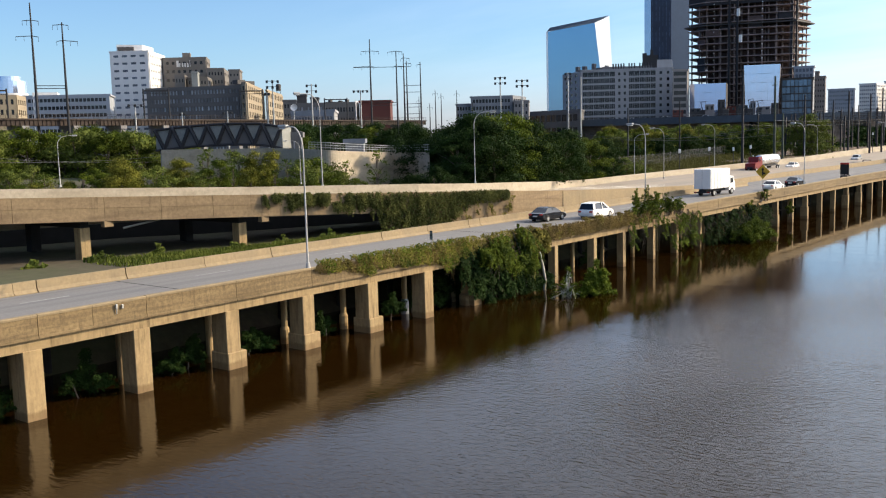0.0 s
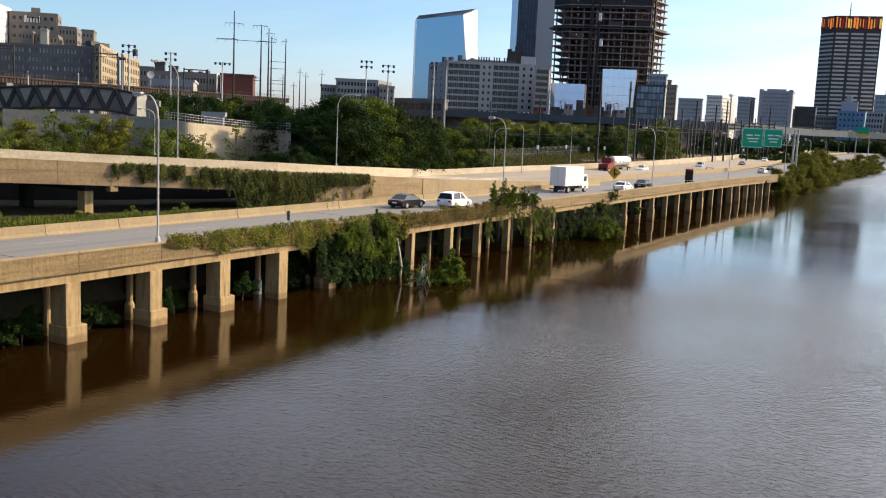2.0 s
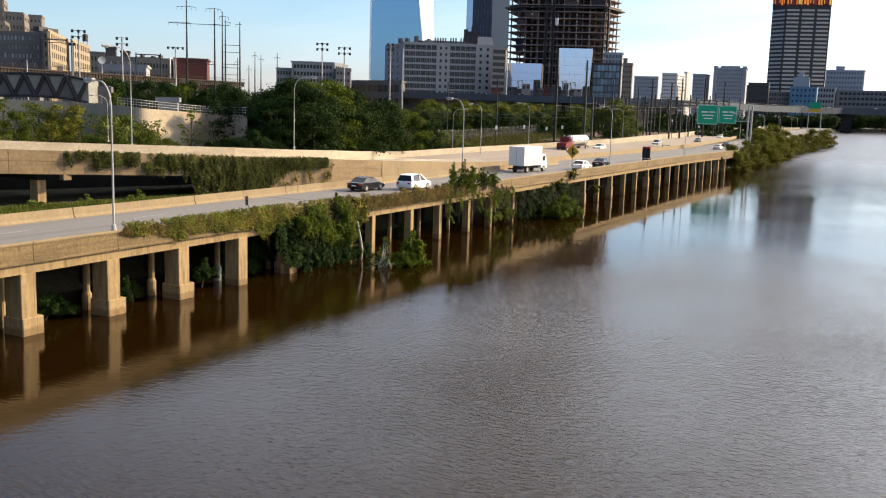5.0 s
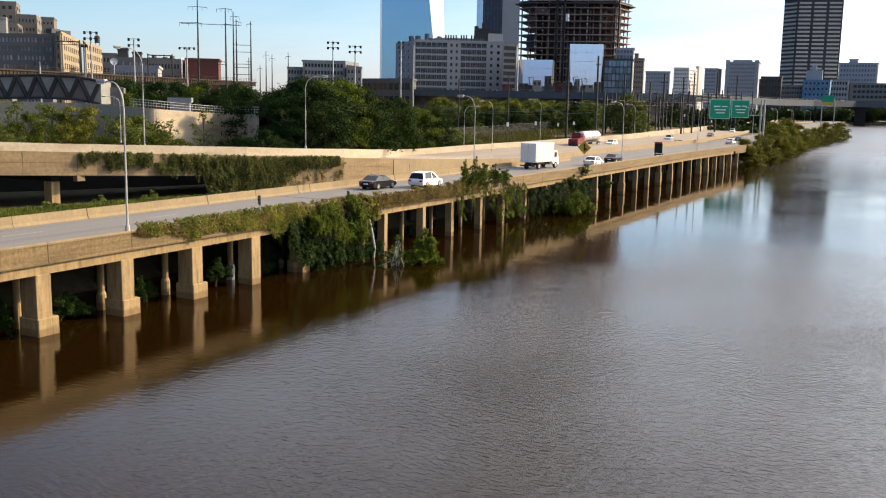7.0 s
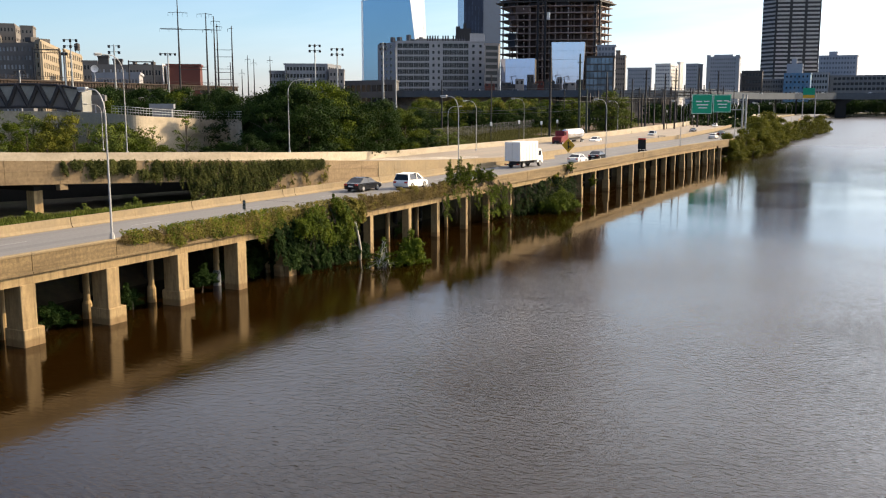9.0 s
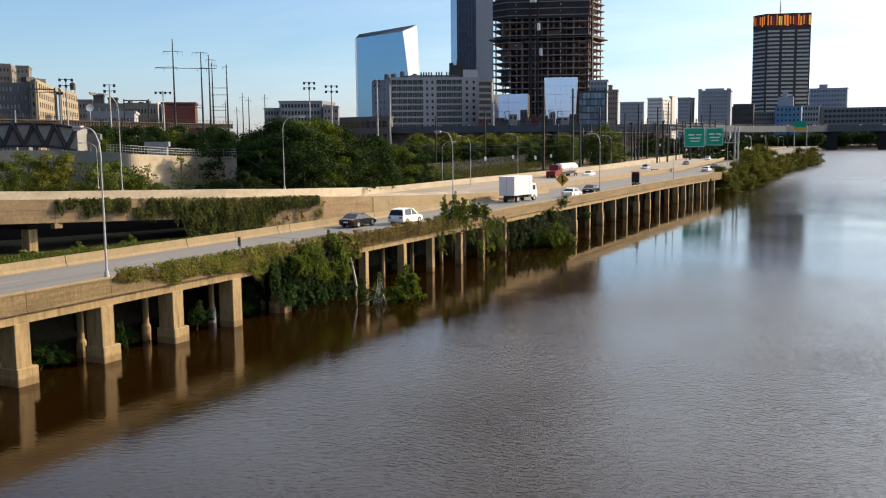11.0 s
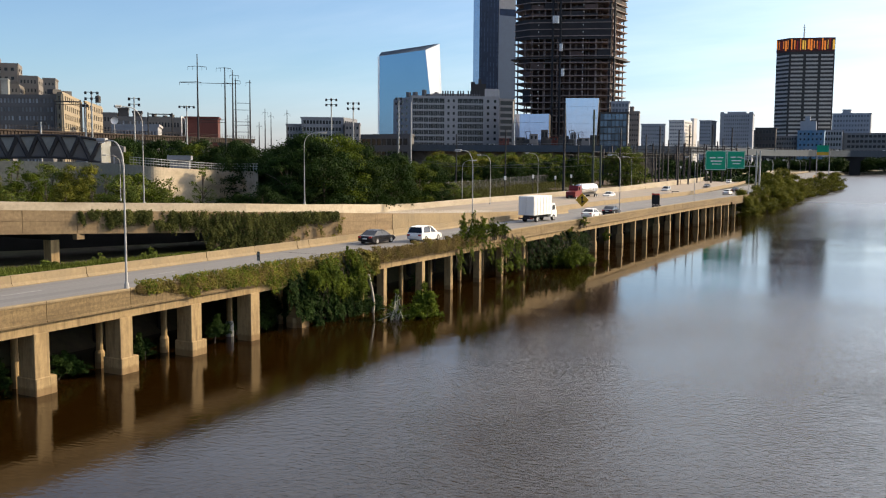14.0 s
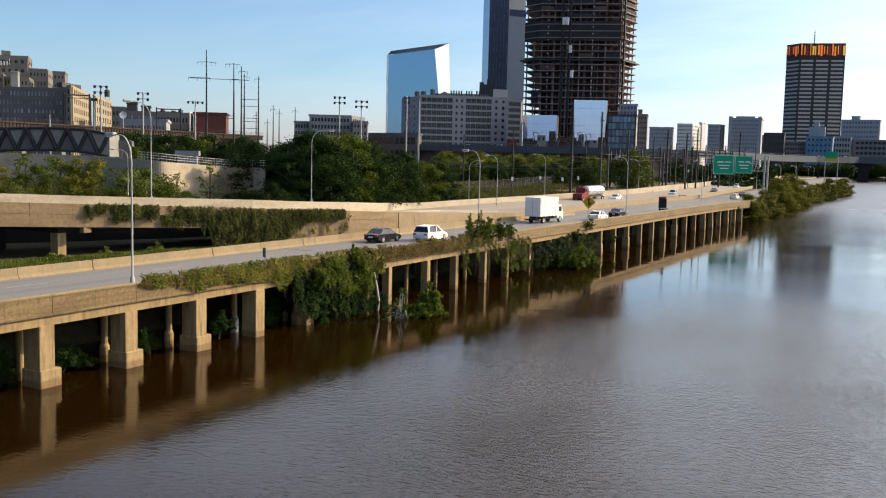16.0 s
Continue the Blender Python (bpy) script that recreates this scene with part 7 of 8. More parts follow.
def car(body_mat, suv=False, name="car"):
    """A car that points along +y."""
    top = empty(name)
    L, Wd = (4.65, 0.93) if suv else (4.75, 0.90)
    H = 1.68 if suv else 1.45
    belt = 1.0 if suv else 0.92
    prof = [(-L / 2 + 0.05, 0.32), (-L / 2, 0.5), (-L / 2 - 0.02, 0.72), (-L / 2 + 0.05, belt - 0.04), (-L * 0.40, belt + 0.03), (-L * 0.1, belt), (L * 0.22, belt - 0.01), (L * 0.38, belt - 0.12), (L * 0.47, belt - 0.24), (L / 2, 0.58), (L / 2 - 0.02, 0.36), (L * 0.4, 0.22), (-L * 0.4, 0.22)]
    bm = bmesh.new()
    sweep(bm, [[(x * Wd, y * ky, 0.3 + (z - 0.3) * kz if z > 0.3 else z) for y, z in prof] for x, ky, kz in ((-1, 0.95, 0.92), (-0.93, 0.98, 0.98), (-0.6, 1.0, 1.0), (0.6, 1.0, 1.0), (0.93, 0.98, 0.98), (1, 0.95, 0.92))])
    part("body", bm, body_mat, top)
    rear = -L * 0.46 if suv else -L * 0.41
    cab = [(rear, belt - 0.02), (rear + (0.22 if suv else 0.95), H - 0.06), (-0.25, H), (L * 0.03, H - 0.03), (L * 0.29, belt - 0.05)]
    bm = bmesh.new()
    sweep(bm, [[(sx * (Wd * 0.94 - (z - belt) * 0.42), y, z) for y, z in cab] for sx in (-1, 1)])
    part("window_glass", bm, WINDOW, top, "dark tinted glass")
    bm = bmesh.new()
    rp = [(cab[1][0] - 0.08, H - 0.09), (cab[1][0] + 0.1, H - 0.035), (-0.25, H + 0.015), (L * 0.05, H - 0.02), (L * 0.06, H - 0.06), (-0.25, H - 0.04), (cab[1][0], H - 0.12)]
    sweep(bm, [[(sx * (Wd * 0.74), y, z) for y, z in rp] for sx in (-1, 1)])
    part("roof", bm, body_mat, top)
    bm = bmesh.new()
    for sx in (-1, 1):
        for y0, y1, sl in ((-0.25, -0.14, 0.08), (rear + 0.02, rear + 0.4, 0.2 if suv else 0.88), (L * 0.22, L * 0.28, -L * 0.2)):
            xo = sx * (Wd * 0.94 + 0.012)
            xi = sx * (Wd * 0.76 + 0.0)
            sweep(bm, [[(xo, y0, belt - 0.03), (xo, y1, belt - 0.03), (xo - sx * 0.06, y1, belt - 0.03), (xo - sx * 0.06, y0, belt - 0.03)], [(xi + sx * 0.01, y0 + sl, H - 0.07), (xi + sx * 0.01, y1 + sl, H - 0.07), (xi - sx * 0.05, y1 + sl, H - 0.07), (xi - sx * 0.05, y0 + sl, H - 0.07)]])
    part("pillar", bm, body_mat, top)
    for sx in (-0.72, 0.72):
        bm = bmesh.new()
        box(bm, sx * Wd - 0.17, sx * Wd + 0.17, -L / 2 - 0.05, -L / 2 + 0.1, 0.68, 0.86, 0.02)
        part("tail_light", bm, LENSR, top, "red tail light")
        bm = bmesh.new()
        box(bm, sx * Wd - 0.17, sx * Wd + 0.17, L / 2 - 0.14, L / 2 + 0.0, 0.58, 0.72, 0.02)
        part("headlight", bm, WHITEP, top)
    bm = bmesh.new()
    box(bm, -0.26, 0.26, -L / 2 - 0.06, -L / 2 - 0.02, 0.55, 0.68)
    part("plate", bm, WHITEP, top, "blank pale plate")
    for x in (-Wd * 0.9, Wd * 0.9):
        for y in (-L * 0.29, L * 0.3):
            wheel("wheel", top, x, y)
    return top


def box_truck():
    top = empty("box_truck")
    bm = bmesh.new()
    box(bm, -1.25, 1.25, -3.4, 2.2, 1.0, 3.7, 0.04)
    cargo = part("cargo_box", bm, WHITEP, top, "plain white cargo box")
    bm = bmesh.new()
    for i in range(7):
        y = -3.2 + i * 0.88
        box(bm, 1.252, 1.275, y, y + 0.05, 1.05, 3.65)
    box(bm, -0.02, 0.02, -3.43, -3.404, 1.1, 3.6)
    part("rib", bm, STEEL, cargo)
    bm = bmesh.new()
    prof = [(2.3, 0.6), (2.3, 2.5), (2.6, 2.62), (3.5, 2.55), (3.95, 1.6), (4.1, 1.4), (4.1, 0.5)]
    sweep(bm, [[(x, y, z) for y, z in prof] for x in (-1.05, 1.05)])
    cab = part("cab", bm, WHITEP, top)
    bm = bmesh.new()
    for sx in (-1, 1):
        box(bm, sx * 1.06 - 0.012, sx * 1.06 + 0.012, 2.7, 3.5, 1.6, 2.3)
    box(bm, -0.9, 0.9, 3.74, 3.84, 1.65, 2.3)
    part("window_glass", bm, WINDOW, cab)
    bm = bmesh.new()
    box(bm, -0.5, 0.5, -3.3, 3.6, 0.55, 0.99)
    box(bm, -1.2, 1.2, -3.5, -3.4, 0.45, 0.62)
    part("chassis", bm, MAST, top)
    for x in (-0.95, 0.95):
        for y in (-2.0, 3.1):
            wheel("wheel", top, x, y, 0.45, 0.3)
        bm = bmesh.new()
        box(bm, x - 0.12, x + 0.12, -3.54, -3.5, 0.5, 0.65)
        part("tail_light", bm, LENSR, top)
    return top


def tanker():
    top = empty("tanker_truck")
    bm = bmesh.new()
    tube(bm, [(0, -6.2, 2.35), (0, -6.1, 2.35), (0, -5.9, 2.35), (0, 5.4, 2.35), (0, 5.6, 2.35), (0, 5.7, 2.35)], [0.5, 0.9, 1.08, 1.08, 0.9, 0.5], 20)
    tank = part("tank", bm, CHROME, top, "polished steel tank")
    bm = bmesh.new()
    box(bm, -0.3, 0.3, -5.5, 5.2, 3.42, 3.5)
    part("walkway", bm, STEEL, tank)
    bm = bmesh.new()
    box(bm, -0.5, 0.5, -6.2, 5.4, 0.9, 1.25)
    box(bm, -0.6, 0.6, 5.6, 11.0, 0.7, 1.1)
    part("chassis", bm, MAST, top)
    bm = bmesh.new()
    prof = [(6.3, 0.9), (6.3, 3.1), (8.6, 3.2), (8.9, 2.1), (10.8, 1.85), (10.9, 0.7), (8.6, 0.6)]
    sweep(bm, [[(x, y, z) for y, z in prof] for x in (-1.1, 1.1)])
    cab = part("cab", bm, CABRED, top, "dark red cab")
    bm = bmesh.new()
    box(bm, -1.12, 1.12, 7.6, 8.5, 2.2, 2.9)
    part("window_glass", bm, WINDOW, cab)
    for x in (-1.0, 1.0):
        for y in (-5.2, -4.0, 6.2, 7.4, 10.0):
            wheel("wheel", top, x, y, 0.5, 0.3)
        bm = bmesh.new()
        tube(bm, [(x, 6.2, 1.2), (x, 6.2, 3.5)], 0.08, 8)
        part("exhaust", bm, CHROME, top)
    return top


truck = tagged(box_truck(), "white box truck with a ribbed cargo body on the road", "truck")
truck.matrix_basis = pose(-8.2, 103.4, ROAD, 0, 0, -6)
c1 = tagged(car(WHITEP), "white sedan on the river carriageway", "car")
c1.matrix_basis = pose(-4.3, 116.0, ROAD)
c2 = tagged(car(BLACKP), "black sedan on the carriageway", "car")
c2.matrix_basis = pose(-8.9, 60.5, ROAD)
c3 = tagged(car(WHITEP, True), "white sport utility car on the carriageway", "car")
c3.matrix_basis = pose(-6.0, 65.6, ROAD)
c4 = tagged(car(SILVER, True), "silver sport utility car driving down the ramp", "car")
c4.matrix_basis = pose(-26.8, 249, ROAD, 0, 0, 182)
for x, y, src, turn in ((-4.4, 126.5, c2, 0), (-27.4, 197, c1, 180), (-7.0, 237, c1, 0), (-9.5, 262, c2, 2), (-6, 290, c3, 3), (-12, 330, c1, 4), (-26, 300, c2, 184), (-14, 375, c2, 4), (-11, 362, c3, 4), (-15, 395, c1, 4), (-34, 380, c3, 184), (-20, 425, c1, 5)):
    copy_thing(src, pose(x, y, ROAD, 0, 0, turn))
for b, src in ((11.2, c1), (13.1, c3), (15.4, c4), (18.3, c1), (22.6, c3), (24.1, c2), (26.4, c1), (28.2, c4), (29.6, c3)):
    d = lerp(SPANS[0], b) + 4
    p = at(b, d)
    tagged(copy_thing(src, pose(p.x, p.y, up(lerp(LINE_E, b), d - 4) + 0.02, 0, 0, 90 - (b - 38))), "small car on the elevated road", "car", "cars on the elevated road")
tk = tagged(tanker(), "dark red tanker truck with a polished steel tank", "truck")
tk.matrix_basis = pose(-29.5, 186.0, 4.35, 0, 0, 181)

# ---- trees and plants ----
kinds = [make_tree(11, 9, 4.2, LEAF), make_tree(12, 12, 5.2, LEAF), make_tree(13, 7, 3.6, LEAFY, 0.16, 230, 0.0), make_tree(14, 10, 5.6, LEAFDSHADE), make_tree(15, 5, 3.2, LEAF, 0.15, 240, 0.0), make_tree(16, 8, 4.0, LEAFO, 0.17, 360, 0.0, big=1.7), make_tree(17, 8, 3.3, LEAFO, 0.17, 360, 0.0, big=1.7), make_tree(18, 12, 5.0, LEAFG, 0.18, 220), make_tree(19, 12, 5.4, LEAFDSHADE, 0.18, 220), make_tree(20, 7, 1.7, LEAFG, 0.14, 150, 0.2, big=0.9)]
used = set()


def plant(k, b, d, base, scale, turn, label="leafy green tree behind the motorway", group="trees behind the motorway", flat=1.0):
    p = at(b, d)
    m = pose(p.x, p.y, base, 0, 0, turn) @ Matrix.Diagonal((scale, scale, scale * flat, 1))
    if k not in used:
        used.add(k)
        kinds[k].matrix_basis = m
        ob = kinds[k]
        ob.scale = (scale, scale, scale * flat)
    else:
        ob = copy_thing(kinds[k], Matrix.Identity(4))
        ob.matrix_basis = m
    return tagged(ob, label, "tree", group)


rng = random.Random(21)
# the tall grove: crown line by bearing; bright and dark leaves carry its sun and shade
CROWN = [(-2.6, 0.3), (-2.0, 0.6), (-1.0, 0.75), (0.4, 0.9), (1.5, 1.1), (2.85, 1.6), (4.0, 1.3), (5.2, 0.75), (6.2, 0.2), (7.3, 0.35), (8.5, 0.0), (9.6, -0.4), (10.4, -1.1)]
for b, d, k in ((-1.6, 152, 8), (-1.2, 142, 3), (-0.5, 146, 8), (0.2, 140, 8), (0.9, 134, 3), (1.5, 140, 8), (2.2, 133, 3), (2.9, 134, 7), (3.5, 137, 7), (4.2, 140, 7), (4.9, 145, 3), (5.6, 147, 1), (6.4, 150, 8), (7.2, 152, 1), (7.9, 154, 3), (8.6, 157, 1), (9.4, 160, 3), (2.2, 150, 8), (4.4, 152, 1), (6.0, 154, 3), (0.6, 128, 8), (3.0, 129, 3), (5.3, 141, 3), (7.0, 146, 3), (8.8, 152, 1)):
    h = {1: 12, 3: 10, 7: 12, 8: 12}[k]
    d += 9 * max(0.0, min(1.0, (b - 5) / 3))
    z = up(lerp(CROWN, b) - (0.0 if d > 131 else 0.6), d)
    plant(k, b, d, 4.5, (z - 4.5) / h, rng.uniform(0, 360), "tall dense green tree in the grove")
# low growth at the feet of the grove
for i in range(16):
    b = -1.6 + i * 0.78
    plant(8, b + rng.uniform(-0.2, 0.2), 113.5 + (b + 1.6) * 3.6 + 2.6 * max(0.0, b - 5) + rng.uniform(0, 2), 4.5, (up(-1.7, 122) - 4.5) / 12 * rng.uniform(0.75, 1.1), rng.uniform(0, 360), "low dark bush in front of the grove")
# bushes and young trees left of it
for i in range(38):
    b = -27.5 + i * 0.49 + rng.uniform(-0.25, 0.25)
    k = rng.choice((5, 9, 2, 9, 0, 2, 6))
    d = rng.uniform(118, 138)
    h = {0: 9, 2: 7, 5: 8, 6: 8, 9: 7}[k]
    z = up(rng.choice((-2.1, -1.8, -1.5, -1.2)) + rng.uniform(-0.15, 0.15) if b < -17 else rng.choice((-1.6, -1.0, -0.7, -0.4, -0.25)) + rng.uniform(-0.15, 0.15) if b < -10.5 else rng.uniform(-2.2, -1.3), d)
    plant(k, b, d, 5.0, (z - 5.0) / h, rng.uniform(0, 360), "bushy young tree behind the ramp", flat=rng.uniform(0.9, 1.25))
for i in range(22):
    b = -27.5 + i * 0.55 + rng.uniform(-0.3, 0.3)
    d = rng.uniform(176, 192)
    k = rng.choice((0, 1, 2, 0, 2))
    h = {0: 9, 1: 12, 2: 7}[k]
    if b > -17:
        z = up(rng.uniform(0.7, 1.2), d)
    else:
        z = up(rng.uniform(0.6, 1.35), d)
    plant(k, b, d, 5.0, (z - 5.0) / h, rng.uniform(0, 360), "green tree in front of the rail viaduct")
for b, d, el, k in ((-9.0, 118, -0.9, 2), (-8.2, 122, -0.9, 4), (-6.8, 120, -1.35, 2), (-4.3, 126, -0.35, 9), (-3.0, 122, -2.35, 3), (-2.2, 122, -2.2, 3), (-5.6, 121, -2.2, 4), (-7.4, 119, -1.8, 4), (-7.6, 205, 0.9, 3), (-7.0, 215, 0.7, 3), (-6.4, 200, 1.0, 3), (-5.6, 215, 0.75, 3), (-4.9, 205, 0.9, 0), (-3.9, 210, 1.05, 3), (-3.3, 205, 0.7, 3), (-2.6, 205, 1.0, 3), (-1.9, 190, 0.8, 3), (-8.6, 195, 0.9, 3), (-4.4, 220, 0.8, 3), (-9.2, 200, 1.0, 3), (-8.1, 215, 1.05, 3), (-6.0, 222, 1.0, 3), (-5.2, 212, 0.6, 3), (-8.8, 185, 0.5, 0), (-9.6, 121, -0.75, 9), (-6.2, 122, -1.0, 9)):
    h = {0: 9, 1: 12, 2: 7, 3: 10, 4: 5, 9: 7}[k]
    plant(k, b, d, 5.0, (up(el, d) - 5.0) / h, rng.uniform(0, 360), "young green tree by the concrete wall")
# woods along the railway to the right
for i in range(46):
    b = 9.6 + i * 0.215 + rng.uniform(-0.15, 0.15)
    d = 288 + 6.0 * max(0.0, b - 12) + (i % 3) * 16 + rng.uniform(-4, 4)
    k = rng.choice((0, 2, 7, 2, 5))
    h = {0: 9, 2: 7, 5: 8, 7: 12}[k]
    plant(k, b, d, 4.5, (up(rng.uniform(0.05, 0.62) - 0.25 * (i % 3 == 0), d) - 4.5) / h, rng.uniform(0, 360), "sunlit green tree along the railway")
for i in range(26):
    b = 9.8 + i * 0.37 + rng.uniform(-0.15, 0.15)
    d = 272 + 6.0 * max(0.0, b - 12)
    plant(rng.choice((4, 3)), b, d, 4.0, rng.uniform(0.7, 1.0) * (1 if rng.random() < 0.6 else 0.6), rng.uniform(0, 360), "low dark bush behind the fence")
for i in range(12):
    b = 9.8 + i * 0.33 + rng.uniform(-0.15, 0.15)
    d = rng.uniform(188, 204)
    plant(rng.choice((2, 4)), b, d, 4.0, rng.uniform(0.5, 0.8) * max(0.3, 1 - i * 0.06), rng.uniform(0, 360), "low dry bush beside the tracks")
for b, d, el, k in ((21.3, 300, 0.95, 2), (20.8, 300, 0.55, 2), (21.8, 305, 0.6, 2)):
    plant(k, b, d, 4.5, (up(el, d) - 4.5) / 7, rng.uniform(0, 360), "yellowing tree by the railway")
# bushes on the river bank beyond the viaduct
for y, x, h in ((212, 1.5, 6.6), (217, 3.0, 7.0), (228, 3.5, 7.2), (241, 2.0, 8.6), (251, 3.2, 8.6), (264, 1.0, 12.2), (275, 0.5, 13.4), (288, 0.8, 11.6), (302, 1.5, 8.6), (326, 0.0, 9.0), (350, 0.0, 8.8), (378, 0.4, 8.8), (408, 0.8, 9.0), (440, 1.2, 9.4), (472, 0.6, 8.6)):
    k = rng.choice((5, 6))
    hh = 8
    m = pose(x - 0.5, y, -0.4, 0, 0, rng.uniform(0, 360)) @ Matrix.Diagonal((h / hh * 0.9, h / hh * 0.9, h / hh, 1))
    ob = copy_thing(kinds[k], Matrix.Identity(4)) if k in used else kinds[k]
    used.add(k)
    ob.matrix_basis = m
    tagged(ob, "leafy yellow-green tree overhanging the river bank", "tree", "trees on the river bank")
    # a lower bush at its foot, leaning out over the water
    low = copy_thing(kinds[k], Matrix.Identity(4))
    low.matrix_basis = pose(x + 0.9, y + rng.uniform(-4, 4), -0.6, 0, 0, rng.uniform(0, 360)) @ Matrix.Diagonal((h / hh * 0.85, h / hh * 0.85, h / hh * 0.55, 1))
    tagged(low, "low yellow-green bush at the water's edge", "bush", "bushes on the river bank")
# far woods on the opposite shore, and dark growth below the far elevated road
rngn = np.random.default_rng(77)
cl = []
for i in range(560):
    if i < 260:
        b, d, s = rngn.uniform(29.5, 33.3), rngn.uniform(1150, 1210), rngn.uniform(4, 8)
        z = rngn.uniform(4, 14)
    else:
        b, d, s = rngn.uniform(31.5, 46), rngn.uniform(1188, 1240), rngn.uniform(5, 9)
        z = rngn.uniform(4, 17)
    p = at(b, d)
    cl.append(((p.x, p.y, z), (s, s, s * 0.8)))
for i in range(560):
    b = rngn.uniform(9, 28.5)
    d = rngn.uniform(425, 470)
    p = at(b, d)
    s = rngn.uniform(2, 4.5)
    cl.append(((p.x, p.y, rngn.uniform(2, 5)), (s, s, s * 0.8)))
for i in range(260):
    b = rngn.uniform(23.2, 29.2)
    p = at(b, rngn.uniform(455, 490))
    s = rngn.uniform(1.8, 3.6)
    cl.append(((p.x, p.y, rngn.uniform(3, 12.5)), (s, s, s * 0.8)))
cs, ns, sz = clump_leaves(rngn, cl, 3.0, 1.3)
tagged(new("far_woods", leaves_mesh("far_woods", cs, ns, sz, LEAFDSHADE, rngn)), "distant dark woods on the far shore", "woods", kind="stuff")


def creeper(name, label, rngn, boxes, size, mat, category="ivy", strand=0.5):
    """Leaves hanging over surfaces in short strands: each box is (function of two shares -> point, outward normal, count)."""
    cs, ns = [], []
    for fn, nrm, n in boxes:
        for _ in range(n // 7):
            c = fn(rngn.uniform(), rngn.uniform())
            if c is None:
                continue
            g = rngn.uniform(size=(7, 1))
            drop = np.array((0.10 * rngn.uniform(0.2, 1.5), 0.12 * rngn.normal(), -strand * rngn.uniform(0.3, 1.2)))
            cs.append(np.asarray(c) + g * drop + rngn.normal(size=(7, 3)) * 0.05)
            v = np.asarray(nrm) + rngn.normal(scale=0.42, size=(7, 3))
            ns.append(v / np.linalg.norm(v, axis=1)[:, None])
    cs, ns = np.concatenate(cs), np.concatenate(ns)
    return tagged(new(name, leaves_mesh(name, cs, ns, rngn.uniform(0.6, 1.3, len(cs)) * size, mat, rngn)), label, category, kind="stuff")


def wavy(v, k):
    return noise.noise(Vector((v * 0.45, k, 0))) + 0.6 * noise.noise(Vector((v * 1.7, k + 5, 0)))


# ivy on the ramp wall
def ramp_ivy(a, b):
    y = 33.5 + 27.5 * a
    zt = lerp(RTOP, y) + 0.1
    zl = lerp([(33.5, 0.5), (35.5, 1.2), (37.6, 0.4), (39, 0.5), (41.3, 1.3), (43.9, 1.7), (45.6, 3.3), (53.2, 3.1), (54.6, 1.9), (56.4, 0.6), (61, 0.15)], y) + 0.45 * wavy(y, 3)
    z = zt - b * max(0.1, zl)
    h = noise.noise(Vector((y * 0.9, z * 0.7, 2)))
    if y < 45 and h < -0.12 or h < -0.42:
        return None
    return (rx(y) + (0.12 + 0.5 * max(0, h + 0.2)) * rngn.uniform(0.3, 1.2), y, z)


creeper("ivy", "dense green ivy hanging over the ramp wall", rngn, [(ramp_ivy, (1, -0.2, 0.25), 44000)], 0.115, IVY, strand=0.8)


def stray_ivy(a, b):
    y = 54.4 + 8 * a
    z = lerp(RTOP, y) - 0.5 - 2.2 * b
    if noise.noise(Vector((y * 1.1, z * 1.1, 12))) < 0.22:
        return None
    return (rx(y) + 0.1, y, z)


creeper("ivy", "sparse browning ivy on the bare retaining wall", rngn, [(stray_ivy, (1, -0.2, 0.25), 3000)], 0.13, IVYDRY)


# yellowing creeper over the parapet of the low viaduct
def deck_creeper(a, b):
    y = 18.2 + 48 * a
    low = lerp([(18.2, 0.1), (20, 0.45), (23, 0.85), (26, 0.95), (29, 1.1), (31, 1.3), (32, 1.9), (33.2, 1.3), (36, 1.3), (42, 1.2), (50, 1.05), (58, 1.1), (66, 0.7)], y) + 0.3 * wavy(y, 9)
    z = 5.32 - max(0, b - 0.24) / 0.76 * max(0.1, low)
    out = 0.05 + 0.22 * abs(noise.noise(Vector((y * 0.9, z, 7))))
    if y < 30 and noise.noise(Vector((y * 0.9, z * 1.5, 23))) < lerp([(18, -0.14), (22, -0.2), (26, -0.25), (30, -0.5)], y):
        return None
    if y > 44 and noise.noise(Vector((y * 0.8, z * 1.2, 17))) < lerp([(44, -0.1), (50, 0.25)], y):
        return None
    if b < 0.24:
        return (edge(y) + 0.12 - rngn.uniform(0, 0.5), y, 5.3 + rngn.uniform(0, 0.25))
    return (edge(y) + out * rngn.uniform(0.2, 1.3), y, z)


creeper("creeper", "yellowing creeper hanging over the viaduct parapet", rngn, [(deck_creeper, (1, -0.1, 0.3), 34000)], 0.08, IVYDRY, strand=0.3)


def dry_stretch(a, b):
    return deck_creeper((43.5 + 23 * a - 18.2) / 48, b) or (edge(43.5 + 23 * a) + rngn.uniform(0.03, 0.2), 43.5 + 23 * a, 5.32 - 1.15 * b)


creeper("creeper", "dry brown creeper matted over the viaduct parapet", rngn, [(dry_stretch, (1, -0.1, 0.3), 17000)], 0.085, IVYBROWN, strand=0.2)


def brown_mat(a, b):
    y = 18.3 + 15 * a
    z = 5.3 - b * lerp([(18.3, 0.3), (21, 0.75), (26, 0.95), (33.3, 1.05)], y)
    if noise.noise(Vector((y * 1.3, z * 2.0, 41))) < -0.12:
        return None
    return (edge(y) + rngn.uniform(0.02, 0.1), y, z)


creeper("creeper", "thin brown twigs matted on the viaduct parapet", rngn, [(brown_mat, (1, -0.1, 0.2), 15000)], 0.06, IVYBROWN, strand=0.2)


def green_patch(a, b):
    y = 18.5 + 16 * a
    if wavy(y, 31) < -0.1:
        return None
    return deck_creeper((y - 18.2) / 48, b)


